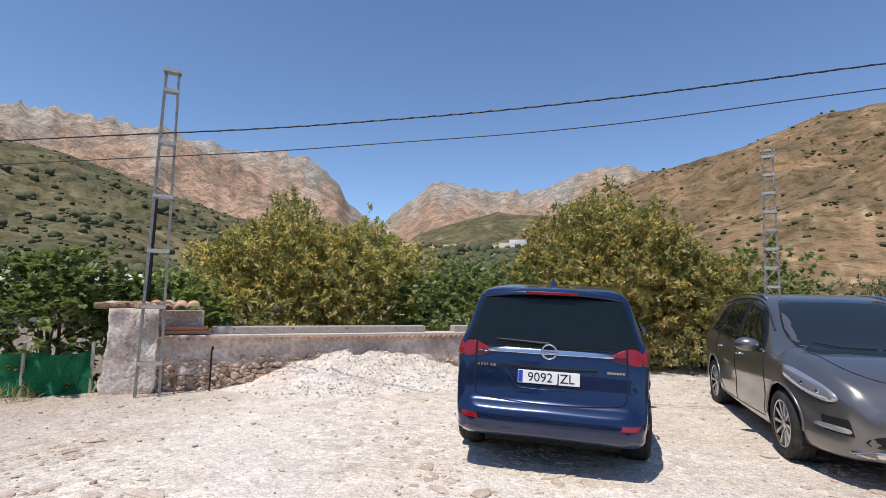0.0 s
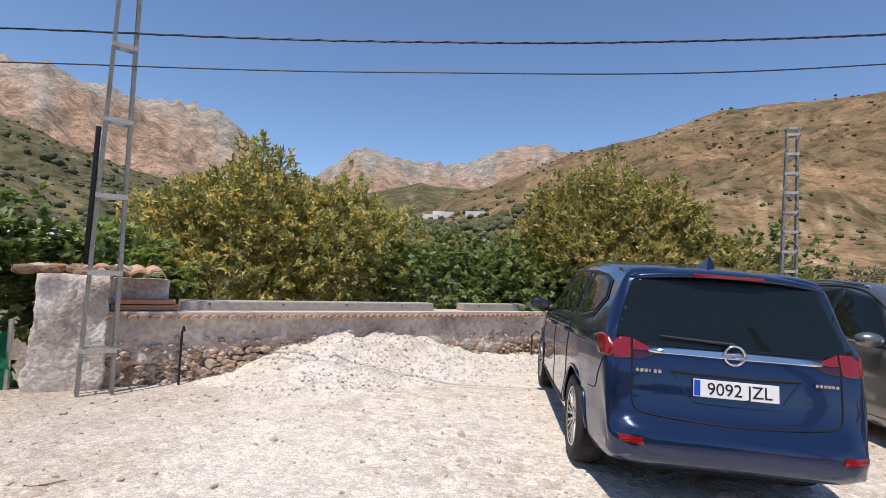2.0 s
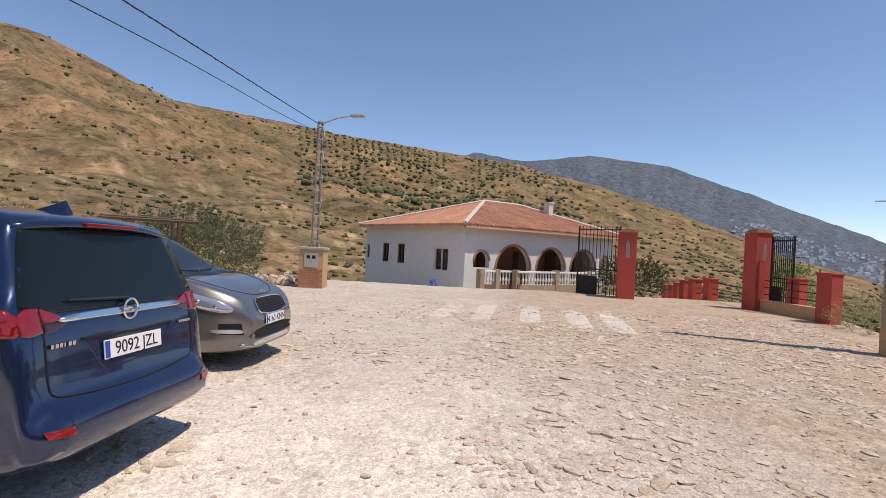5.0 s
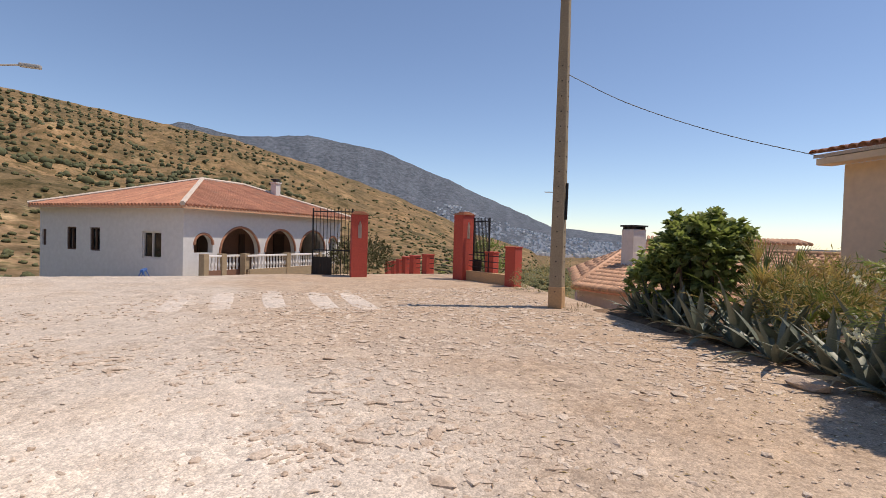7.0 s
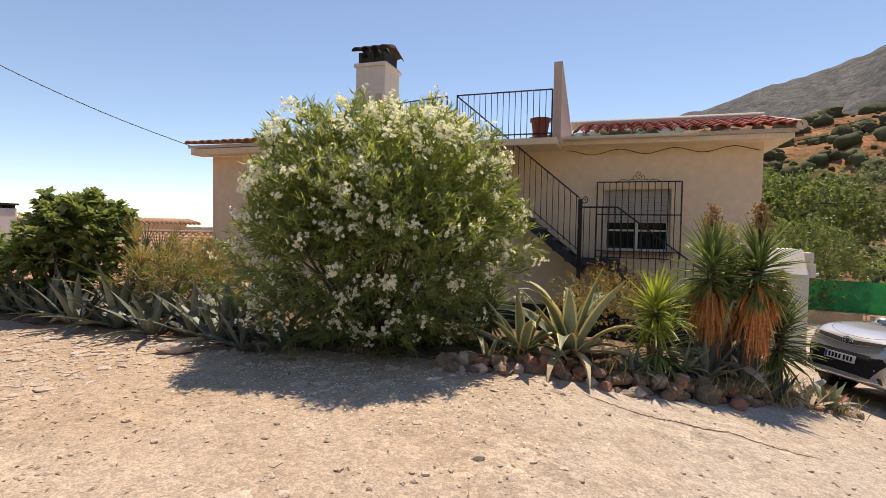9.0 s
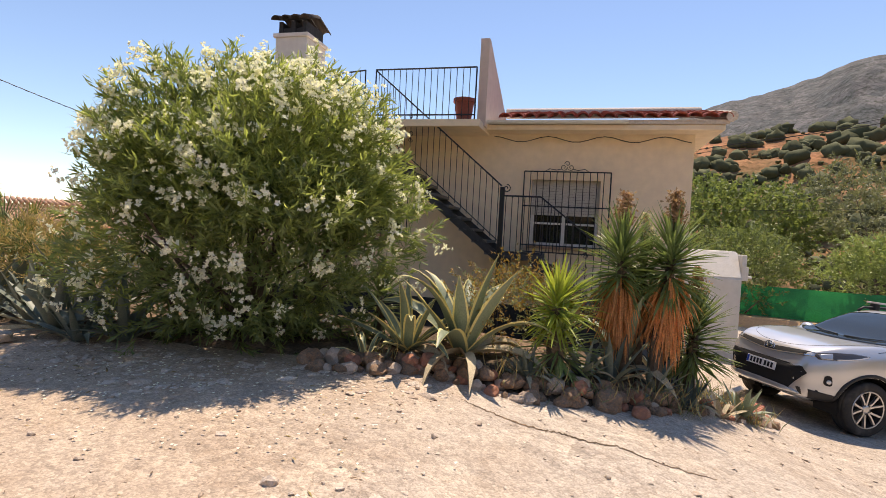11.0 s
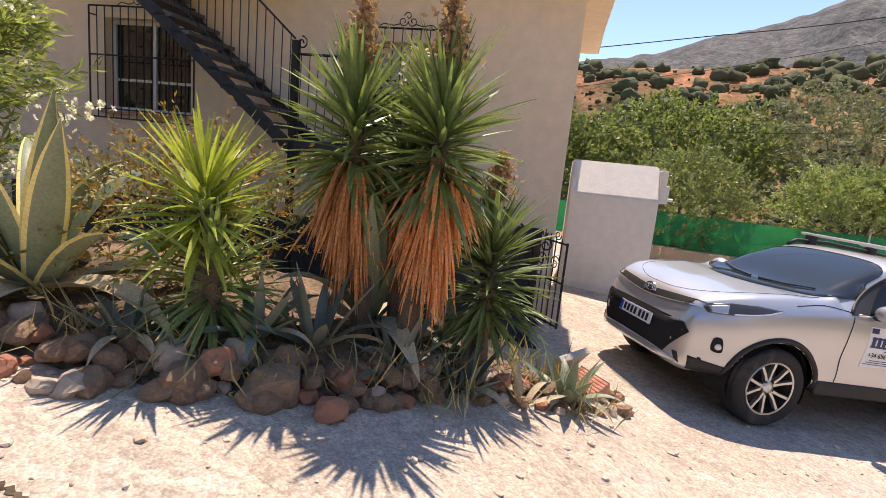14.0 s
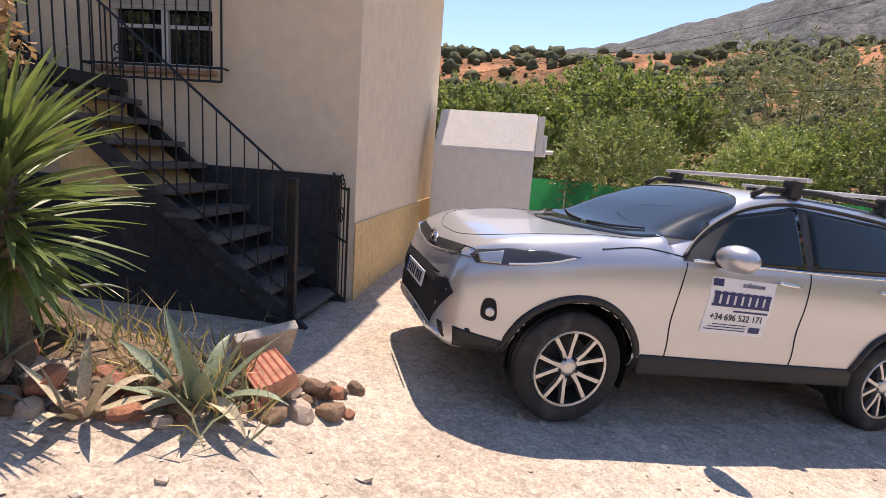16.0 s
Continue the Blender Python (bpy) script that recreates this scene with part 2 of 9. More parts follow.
M = {
    "gravel": gravel_mat(),
    "terrain": terrain_mat(),
    "stucco": mat("ochre_stucco", (0.86, 0.69, 0.495), 0.9, var=0.06, scale=0.6, bump=0.35, bscale=90, stain=0.25, stain_col=(0.74, 0.57, 0.38), stain_scale=0.5),
    "white_wash": mat("white_render", (0.74, 0.72, 0.68), 0.9, var=0.05, scale=0.7, bump=0.3, bscale=70, stain=0.2, stain_col=(0.6, 0.56, 0.5), stain_scale=0.8),
    "pink_wall": mat("pale_pink_render", (0.62, 0.50, 0.44), 0.9, var=0.06, scale=0.7, bump=0.3, bscale=70),
    # brown porch wall with the shade behind the arches put into its colour
    "porch_paint": mat("brown_porch_in_shade", (0.26, 0.15, 0.11), 0.85, var=0.2, scale=1.5),
    "ochre_band": mat("yellow_ochre_paint", (0.72, 0.50, 0.24), 0.9, var=0.14, scale=1.2, bump=0.3, bscale=80, stain=0.3, stain_col=(0.50, 0.33, 0.16), stain_scale=0.9),
    # clay tile darkened to a silhouette, its backlit shade put into the colour
    "backlit_tile": mat("backlit_clay_tile", (0.06, 0.05, 0.045), 0.9, var=0.3, scale=6, bump=0.3, bscale=50),
    # grey stair paint, lightened for the sun's sheen on the treads
    "tread": mat("sunlit_grey_stair_paint", (0.11, 0.105, 0.10), 0.6, var=0.3, scale=5, bump=0.3, bscale=60, stain=0.3, stain_col=(0.05, 0.05, 0.05)),
    "black_paint": mat("black_wall_paint", (0.035, 0.036, 0.038), 0.75, var=0.3, scale=1.5, bump=0.2, bscale=60, stain=0.15, stain_col=(0.12, 0.11, 0.1)),
    "iron": mat("black_iron", (0.018, 0.018, 0.02), 0.5, 0.3, var=0.3, scale=6, stain=0.15, stain_col=(0.10, 0.05, 0.03), stain_scale=8),
    "clay": mat("clay_tile", (0.50, 0.24, 0.15), 0.85, var=0.22, scale=1.5, bump=0.3, bscale=60, rand=0.28, color2=(0.44, 0.20, 0.13), stain=0.2, stain_col=(0.30, 0.2, 0.15)),
    "clay_red": mat("red_clay_tile", (0.34, 0.075, 0.05), 0.8, var=0.2, scale=1.5, bump=0.2, bscale=60, rand=0.3),
    "clay_pale": mat("pale_clay_tile", (0.52, 0.31, 0.20), 0.9, var=0.2, scale=1.2, bump=0.3, bscale=60, rand=0.3),
    "limed": mat("limed_mortar", (0.62, 0.54, 0.46), 0.95, var=0.18, scale=3, bump=0.5, bscale=40),
    "plaster_old": mat("weathered_plaster", (0.68, 0.585, 0.505), 0.95, var=0.28, scale=1.4, bump=0.7, bscale=30, color2=(0.54, 0.445, 0.375), stain=0.35, stain_col=(0.28, 0.225, 0.185), stain_scale=1.0),
    "plaster_pale": mat("limewashed_plaster", (0.78, 0.70, 0.62), 0.95, var=0.3, scale=2.2, bump=0.8, bscale=26, color2=(0.46, 0.38, 0.33)),
    "rubble": mat("rubble_stone", (0.54, 0.40, 0.30), 0.95, var=0.3, scale=3, bump=0.8, bscale=25, rand=0.3),
    "stone": mat("field_stone", (0.38, 0.225, 0.135), 0.92, var=0.35, scale=5, bump=0.9, bscale=30, rand=0.4, color2=(0.27, 0.20, 0.145)),
    "ground_stone": mat("trodden_stone", (0.60, 0.51, 0.42), 0.95, var=0.25, scale=6, bump=0.5, bscale=40, color2=(0.50, 0.39, 0.30), spec=0.2),
    "stone_pale": mat("pale_field_stone", (0.52, 0.41, 0.32), 0.92, var=0.28, scale=5, bump=0.6, bscale=30, rand=0.2),
    "stone_red": mat("red_field_stone", (0.42, 0.185, 0.115), 0.9, var=0.25, scale=5, bump=0.6, bscale=30, rand=0.25),
    "brick": mat("brick", (0.42, 0.20, 0.12), 0.9, var=0.2, scale=6, bump=0.4, bscale=60, rand=0.2),
    "concrete": mat("concrete", (0.42, 0.38, 0.33), 0.92, var=0.16, scale=2, bump=0.4, bscale=50, stain=0.25, stain_col=(0.28, 0.24, 0.2)),
    "pole": mat("weathered_pole_concrete", (0.36, 0.29, 0.20), 0.92, var=0.18, scale=3, bump=0.3, bscale=50, stain=0.2, stain_col=(0.25, 0.2, 0.15)),
    "galv": mat("galvanised_steel", (0.50, 0.48, 0.44), 0.55, 0.35, var=0.2, scale=5, stain=0.2, stain_col=(0.30, 0.24, 0.18), stain_scale=5),
    "cable": mat("black_cable", (0.02, 0.02, 0.022), 0.6, var=0.1),
    "red_paint": mat("red_masonry_paint", (0.50, 0.08, 0.055), 0.75, var=0.14, scale=2, bump=0.4, bscale=50, stain=0.15, stain_col=(0.45, 0.2, 0.15)),
    "ochre_wall": mat("bare_ochre_render", (0.55, 0.35, 0.19), 0.92, var=0.12, scale=2, bump=0.4, bscale=40),
    "net": mat("green_shade_net", (0.010, 0.21, 0.09), 0.8, var=0.25, scale=3, bump=0.6, bscale=120, trans=0.25),
    "soil": mat("dry_soil", (0.22, 0.15, 0.10), 1.0, var=0.4, scale=3, bump=1.0, bscale=30, color2=(0.12, 0.09, 0.065), spec=0.1),
    "gravel_pile": gravel_mat("crushed_limestone", (0.74, 0.675, 0.60), None, 0.6),
    "lime": gravel_mat("spilled_lime", (0.62, 0.55, 0.48), None, 1.0),
    "path_concrete": mat("worn_concrete_path", (0.56, 0.48, 0.40), 0.92, var=0.14, scale=1.2, bump=0.6, bscale=80, stain=0.2, stain_col=(0.42, 0.34, 0.27)),
    "pvc": mat("white_pvc", (0.72, 0.70, 0.66), 0.45, var=0.06, scale=2),
    "alu": mat("aluminium_frame", (0.68, 0.66, 0.63), 0.4, 0.1, var=0.05),
    "shutter": mat("pale_roller_shutter", (0.52, 0.48, 0.42), 0.6, var=0.08, scale=3),
    # near-black, the darkness of an unlit room put into colour
    "dark_room": mat("unlit_room_dark", (0.03, 0.028, 0.027), 0.9, var=0.2),
    "pane": glass_mat("window_glass", (0.02, 0.022, 0.026), alpha=0.2),
    "terracotta": mat("terracotta_pot", (0.28, 0.07, 0.045), 0.7, var=0.15, scale=8),
    "ceramic": mat("white_balustrade", (0.76, 0.75, 0.73), 0.7, var=0.05),
    "villa_wall": mat("white_villa_render", (0.70, 0.70, 0.69), 0.9, var=0.05, scale=0.5, bump=0.2, bscale=60),
    "slab_tan": mat("tan_stone_cladding", (0.36, 0.28, 0.18), 0.9, var=0.3, scale=6, bump=0.5, bscale=20),
    "brown_base": mat("brown_plinth", (0.21, 0.11, 0.075), 0.85, var=0.15, scale=3),
    "wood_dark": mat("dark_wood", (0.09, 0.05, 0.035), 0.7, var=0.3, scale=5),
    "blue_plastic": mat("blue_plastic", (0.03, 0.13, 0.42), 0.5, var=0.08),
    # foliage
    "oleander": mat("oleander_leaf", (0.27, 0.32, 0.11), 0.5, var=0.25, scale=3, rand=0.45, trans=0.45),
    # oleander leaf darkened by the bush's own shade; also leaf of dark lane trees
    "oleander_dark": mat("dark_and_shaded_leaf", (0.155, 0.195, 0.075), 0.55, var=0.25, scale=3, rand=0.4, trans=0.35),
    "petal": mat("white_petal", (0.80, 0.79, 0.74), 0.6, var=0.05, trans=0.3, rand=0.06),
    "stem": mat("woody_stem", (0.12, 0.09, 0.06), 0.9, var=0.3, scale=10),
    "yucca": mat("yucca_leaf", (0.175, 0.235, 0.085), 0.42, var=0.2, scale=4, rand=0.4, trans=0.2),
    # yucca leaf with the sun's brightness put into a yellow-green colour
    "yucca_light": mat("sunlit_yucca_leaf", (0.30, 0.36, 0.07), 0.42, var=0.2, scale=4, rand=0.35, trans=0.3),
    "yucca_dead": mat("dead_yucca_leaf", (0.60, 0.29, 0.125), 0.85, var=0.3, scale=5, rand=0.4, trans=0.15),
    "yucca_trunk": mat("yucca_trunk", (0.15, 0.11, 0.075), 0.95, var=0.35, scale=8, bump=0.8, bscale=40),
    "bloom_dry": mat("dry_yucca_bloom", (0.46, 0.29, 0.17), 0.9, var=0.3, scale=10, rand=0.4, trans=0.2),
    "bloom_fresh": mat("cream_yucca_bloom", (0.70, 0.64, 0.48), 0.8, var=0.15, rand=0.2, trans=0.2),
    "agave": mat("agave_leaf", (0.215, 0.26, 0.165), 0.5, var=0.2, scale=6, rand=0.25),
    "agave_edge": mat("cream_agave_margin", (0.80, 0.68, 0.28), 0.6, var=0.15, scale=6, rand=0.2),
    "agave_blue": mat("blue_grey_agave_leaf", (0.165, 0.195, 0.155), 0.5, var=0.2, scale=6, rand=0.3),
    "dry_leaf": mat("dry_leaf", (0.50, 0.42, 0.28), 0.85, var=0.25, scale=8, rand=0.3),
    "litter_dark": mat("brown_leaf_litter", (0.22, 0.15, 0.095), 0.95, var=0.3, scale=8, rand=0.4),
    "straw": mat("dry_grass", (0.46, 0.35, 0.16), 0.9, var=0.25, scale=5, rand=0.4, trans=0.2),
    "fig": mat("fig_leaf", (0.215, 0.265, 0.105), 0.5, var=0.2, scale=3, rand=0.45, trans=0.3),
    "almond": mat("almond_leaf", (0.29, 0.29, 0.115), 0.6, var=0.2, scale=3, rand=0.5, trans=0.35),
    "almond_yellow": mat("yellowing_almond_leaf", (0.56, 0.45, 0.19), 0.7, var=0.2, scale=3, rand=0.4, trans=0.35),
    "olive": mat("olive_leaf", (0.20, 0.215, 0.125), 0.6, var=0.2, scale=3, rand=0.4, trans=0.25),
    "scrub": mat("scrub", (0.115, 0.118, 0.06), 0.9, var=0.3, scale=0.5, rand=0.45, spec=0.1),
    "far_tree": mat("far_tree_crown", (0.11, 0.118, 0.065), 0.9, var=0.3, scale=1.2, rand=0.35, spec=0.1),
    "bark": mat("bark", (0.14, 0.105, 0.075), 0.95, var=0.35, scale=8, bump=0.8, bscale=30),
    "shrub_rust": mat("rusty_flower_shrub", (0.30, 0.19, 0.06), 0.8, var=0.2, scale=3, rand=0.5, trans=0.3),
    "palm": mat("palm_leaf", (0.15, 0.19, 0.06), 0.5, var=0.2, scale=4, rand=0.4, trans=0.25),
    # cars
    "paint_blue": mat("deep_blue_car_paint", (0.008, 0.023, 0.075), 0.24, 0.5, var=0.0, coat=1.0),
    "paint_grey": mat("graphite_car_paint", (0.20, 0.195, 0.19), 0.32, 0.7, var=0.0, coat=1.0),
    "paint_silver": mat("silver_car_paint", (0.56, 0.56, 0.57), 0.33, 0.65, var=0.0, coat=1.0),
    "car_black": mat("black_trim_plastic", (0.02, 0.02, 0.021), 0.6, var=0.15, scale=10),
    "gap": mat("panel_gap", (0.006, 0.006, 0.007), 0.8, var=0.0),
    "chrome": mat("chrome", (0.78, 0.78, 0.78), 0.12, 1.0, var=0.0),
    "alloy": mat("alloy_wheel", (0.55, 0.54, 0.53), 0.3, 0.85, var=0.05, scale=10),
    "tyre": mat("tyre_rubber", (0.025, 0.024, 0.023), 0.85, var=0.25, scale=12, stain=0.2, stain_col=(0.16, 0.14, 0.12), stain_scale=4),
    "red_lens": mat("red_tail_lens", (0.24, 0.004, 0.005), 0.10, var=0.0, coat=1.0),
    "lamp_glass": mat("clear_lamp_glass", (0.50, 0.51, 0.53), 0.12, 0.6, var=0.0, coat=1.0),
    "smoked_red": mat("smoked_red_lens", (0.045, 0.004, 0.005), 0.12, var=0.0, coat=1.0),
    "dark_lens": mat("smoked_lens", (0.05, 0.045, 0.045), 0.1, var=0.0, coat=1.0),
    "clear_lens": mat("clear_lens", (0.55, 0.56, 0.58), 0.1, 0.5, var=0.0, coat=1.0),
    "plate": mat("white_number_plate", (0.80, 0.80, 0.80), 0.45, var=0.03),
    "plate_blue": mat("plate_blue_band", (0.01, 0.06, 0.42), 0.5, var=0.0),
    "plate_ink": mat("plate_black_ink", (0.01, 0.01, 0.012), 0.6, var=0.0),
    "navy": mat("navy_print", (0.02, 0.03, 0.12), 0.5, var=0.0),
    "car_glass": glass_mat("tinted_car_glass", (0.009, 0.015, 0.016), 0.015, 0.14, 0.45),
    "screen_glass": glass_mat("windscreen_glass", (0.025, 0.035, 0.042), 0.015, 0.3, 1.0),
    "seat": mat("dark_car_seat", (0.03, 0.03, 0.032), 0.9, var=0.2),
}


# ---- small builders ----
def part(name, bm, material, parent=None, label="", smooth=False):
    me = bpy.data.meshes.new(name)
    bm.normal_update()
    bm.to_mesh(me)
    bm.free()
    return link(name, me, material, parent, label, smooth)


def link(name, me, material, parent=None, label="", smooth=False):
    for m in material if isinstance(material, (list, tuple)) else [material]:
        if len(me.materials) < (len(material) if isinstance(material, (list, tuple)) else 1):
            me.materials.append(M[m])
    if smooth:
        me.polygons.foreach_set("use_smooth", [True] * len(me.polygons))
    ob = new(name, me)
    if parent:
        ob.parent = parent
    if label:
        ob["label"] = label
    return ob


def raw(name, verts, faces, material, parent=None, label="", smooth=False, index=None):
    me = bpy.data.meshes.new(name)
    me.from_pydata([tuple(v) for v in verts], [], faces)
    ob = link(name, me, material, parent, label, smooth)
    if index is not None:
        me.polygons.foreach_set("material_index", index)
    return ob


def thing(name, m, label, category, group="", kind=""):
    ob = new(name)
    ob.matrix_world = m
    ob.empty_display_size = 0.1
    return tagged(ob, label, category, group, kind)


def box(bm, x0, x1, y0, y1, z0, z1, m=None, bevel=0.0):
    r = bmesh.ops.create_cube(bm, size=1.0, matrix=Matrix.Translation(((x0 + x1) / 2, (y0 + y1) / 2, (z0 + z1) / 2)) @ Matrix.Diagonal((x1 - x0, y1 - y0, z1 - z0, 1)))
    if bevel:
        es = list({e for v in r["verts"] for e in v.link_edges})
        out = bmesh.ops.bevel(bm, geom=es, offset=bevel, segments=2, affect="EDGES", profile=0.6)
        vs = list({v for f in out["faces"] for v in f.verts} | {v for v in r["verts"] if v.is_valid})
    else:
        vs = r["verts"]
    if m is not None:
        bmesh.ops.transform(bm, matrix=m, verts=vs)
    return bm


def boxes(*rows, bevel=0.0):
    bm = bmesh.new()
    for row in rows:
        box(bm, *row, bevel=bevel)
    return bm


def tube(bm, points, radius, sides=6, taper=None):
    """A round bar through the points; taper: the radius at the end."""
    pts = [Vector(p) for p in points]
    rings = []
    up = Vector((0.123, 0.31, 0.94)).normalized()
    for i, p in enumerate(pts):
        d = (pts[min(i + 1, len(pts) - 1)] - pts[max(i - 1, 0)]).normalized()
        u = d.cross(up)
        u = d.cross(Vector((1, 0, 0))) if u.length < 1e-3 else u
        u.normalize()
        v = d.cross(u)
        r = radius if taper is None else radius + (taper - radius) * i / max(1, len(pts) - 1)
        rings.append([bm.verts.new(p + (u * math.cos(a) + v * math.sin(a)) * r) for a in (2 * math.pi * k / sides for k in range(sides))])
    for a, b in zip(rings, rings[1:]):
        for k in range(sides):
            bm.faces.new((a[k], a[(k + 1) % sides], b[(k + 1) % sides], b[k]))
    bm.faces.new(rings[0][::-1])
    bm.faces.new(rings[-1])
    return bm


def bar(bm, a, b, r=0.008, sides=4):
    return tube(bm, [a, b], r, sides)


def lathe(bm, profile, steps=24, m=None):
    """Turn (radius, height) pairs round z."""
    rings = []
    for r, z in profile:
        rings.append([bm.verts.new((r * math.cos(a), r * math.sin(a), z)) for a in (2 * math.pi * k / steps for k in range(steps))])
    for a, b in zip(rings, rings[1:]):
        for k in range(steps):
            bm.faces.new((a[k], a[(k + 1) % steps], b[(k + 1) % steps], b[k]))
    if m is not None:
        bmesh.ops.transform(bm, matrix=m, verts=[v for ring in rings for v in ring])
    return bm


def words(text, size, material, parent, m, name="writing", depth=0.001):
    """Raised lettering, laid in the xy plane of m."""
    cu = bpy.data.curves.new(name, "FONT")
    cu.body, cu.size, cu.extrude, cu.align_x, cu.align_y = text, size, depth, "CENTER", "CENTER"
    tmp = new(name, cu)
    me = bpy.data.meshes.new_from_object(tmp.evaluated_get(bpy.context.evaluated_depsgraph_get()))
    bpy.data.objects.remove(tmp)
    me.materials.clear()
    ob = link(name, me, material, parent)
    ob.matrix_local = m
    return ob


rng = np.random.default_rng(7)


# ---- ground and hills: one sheet out to the horizon ----
def near_height(x, y):
    """The trodden ground: level parking, falling towards the lower road."""
    road = np.interp(x, [-40, -14, -10.2, -9, -8.4, -7.75, -6.2, -5.7, -4.5, -3], [-2.6, -1.25, -0.89, -0.78, -0.6, -0.43, -0.17, -0.13, 0.08, 0.1])
    s = np.clip((y - 0.5) / 4.5, 0, 1)
    s = s * s * (3 - 2 * s)
    z = road * (1 - s) + 0.035 * s
    # the land steps down behind the parapet wall, round the villa and behind the houses
    d = -0.691 * (x + 6.3) + 0.722 * (y - 5.75)
    k = np.clip((d - 0.3) / 2.5, 0, 1) * np.clip((2.5 - x) / 2.5, 0, 1)
    z = z - 1.2 * k
    k = np.clip((y - 13.2) / 6, 0, 1)
    z = z - 2.0 * k * np.clip((x + 2) / 4, 0, 1)
    a, b = -0.9763 * x + 0.2164 * y, 0.2164 * x + 0.9763 * y + 8.55
    k = np.clip((2.6 - b) / 1.2, 0, 1) * np.clip((b + 12) / 1, 0, 1) * np.clip((a + 6.5) / 2, 0, 1) * np.clip((8.0 - a) / 1.0, 0, 1)
    z = z * (1 - k) + np.minimum(z, -0.78) * k
    k = np.clip((x - 15.5) / 6, 0, 1)
    z = z - 0.75 * k
    k = np.clip((-5.4 - 0.25 * (x - 6) - y) / 4, 0, 1) * np.clip((x - 2) / 3, 0, 1)
    z = z - 1.6 * k
    return z


# ridge, far to near: crest distance, foot distance, tone, then (compass from +x to +y, elevation) of the crest
RIDGES = [
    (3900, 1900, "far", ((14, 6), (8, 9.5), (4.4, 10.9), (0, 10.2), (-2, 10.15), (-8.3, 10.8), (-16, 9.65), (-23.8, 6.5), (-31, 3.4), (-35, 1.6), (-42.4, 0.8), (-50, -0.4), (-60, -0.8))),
    (1500, 420, "pink", ((200, 8), (180, 12), (165, 14), (150.4, 15.4), (146.5, 15.9), (140.3, 15.9), (134.8, 15.3), (130.9, 14.6), (127.5, 15.1), (124, 14.9), (120.2, 12.2), (119.1, 10.1), (117.5, 8.9), (113, 6))),
    (1800, 600, "pink", ((116.5, 6), (115, 8.3), (112.5, 10.1), (110.9, 12), (108.4, 13.2), (105.5, 12.2), (101, 11.9), (98.4, 11.8), (91.7, 14.2), (88.5, 14.6), (86.5, 13.6), (80, 11))),
    (1700, 300, "grey", ((290, 6), (275, 8.5), (266.8, 10), (255, 11.4), (249.4, 12.2), (244, 13.8), (240, 14.6), (236.5, 15.5), (234.6, 16.4), (231.7, 16.7), (225, 17), (215, 15), (203, 11))),
    (900, 380, "green", ((116, 4), (111.1, 6.9), (107.3, 8.3), (102.2, 9.6), (98.4, 9.3), (94.7, 9), (88, 7))),
    (650, 70, "olive", ((44, 9), (38, 13), (31, 12.7), (21.3, 11.9), (10, 10.8), (5.2, 10.2), (0.5, 9.7), (-8.9, 7.4), (-17.5, 4.5), (-23, 2.3), (-27, 0.3), (-33, -1))),
    (520, 55, "brown", ((108, 5), (100.2, 6.8), (98.4, 8.4), (94.7, 9.6), (85.8, 13.4), (78, 15), (71.1, 17.1), (56.6, 17.3), (46.8, 16.6), (40, 14.3), (35.7, 13), (26.2, 10.4), (20, 8), (10, 5))),
    (420, 60, "scrubby", ((116, 4), (123, 6.4), (131.6, 8.1), (137, 9.7), (141.8, 11.3), (146.2, 12.3), (150.1, 12.7), (165, 13), (185, 12.5), (205, 11), (218, 9))),
    (330, 35, "valley", ((150, 5), (135, 6.2), (114, 6.1), (107, 6.0), (99, 6.1), (90, 6), (78, 4))),
    (150, 42, "red", ((280, 7), (272, 9.4), (266.9, 10), (249.5, 10.6), (239, 10.7), (230.6, 10.7), (215, 10.7), (203, 10), (192, 8))),
]
TONES = {
    # far: the blue of distant haze is put into the base colour
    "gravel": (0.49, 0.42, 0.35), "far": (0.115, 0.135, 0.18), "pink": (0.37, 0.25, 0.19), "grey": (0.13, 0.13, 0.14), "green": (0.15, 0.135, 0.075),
    "olive": (0.24, 0.165, 0.095), "brown": (0.24, 0.162, 0.098), "scrubby": (0.14, 0.128, 0.075), "valley": (0.22, 0.18, 0.09), "red": (0.33, 0.165, 0.095), "rock": (0.35, 0.32, 0.30), "base": (0.17, 0.145, 0.08), "town": (0.30, 0.27, 0.22),
}


def fbm(x, y, z=0.0, octaves=4):
    return noise.fractal((x, y, z), 1.0, 2.1, octaves)


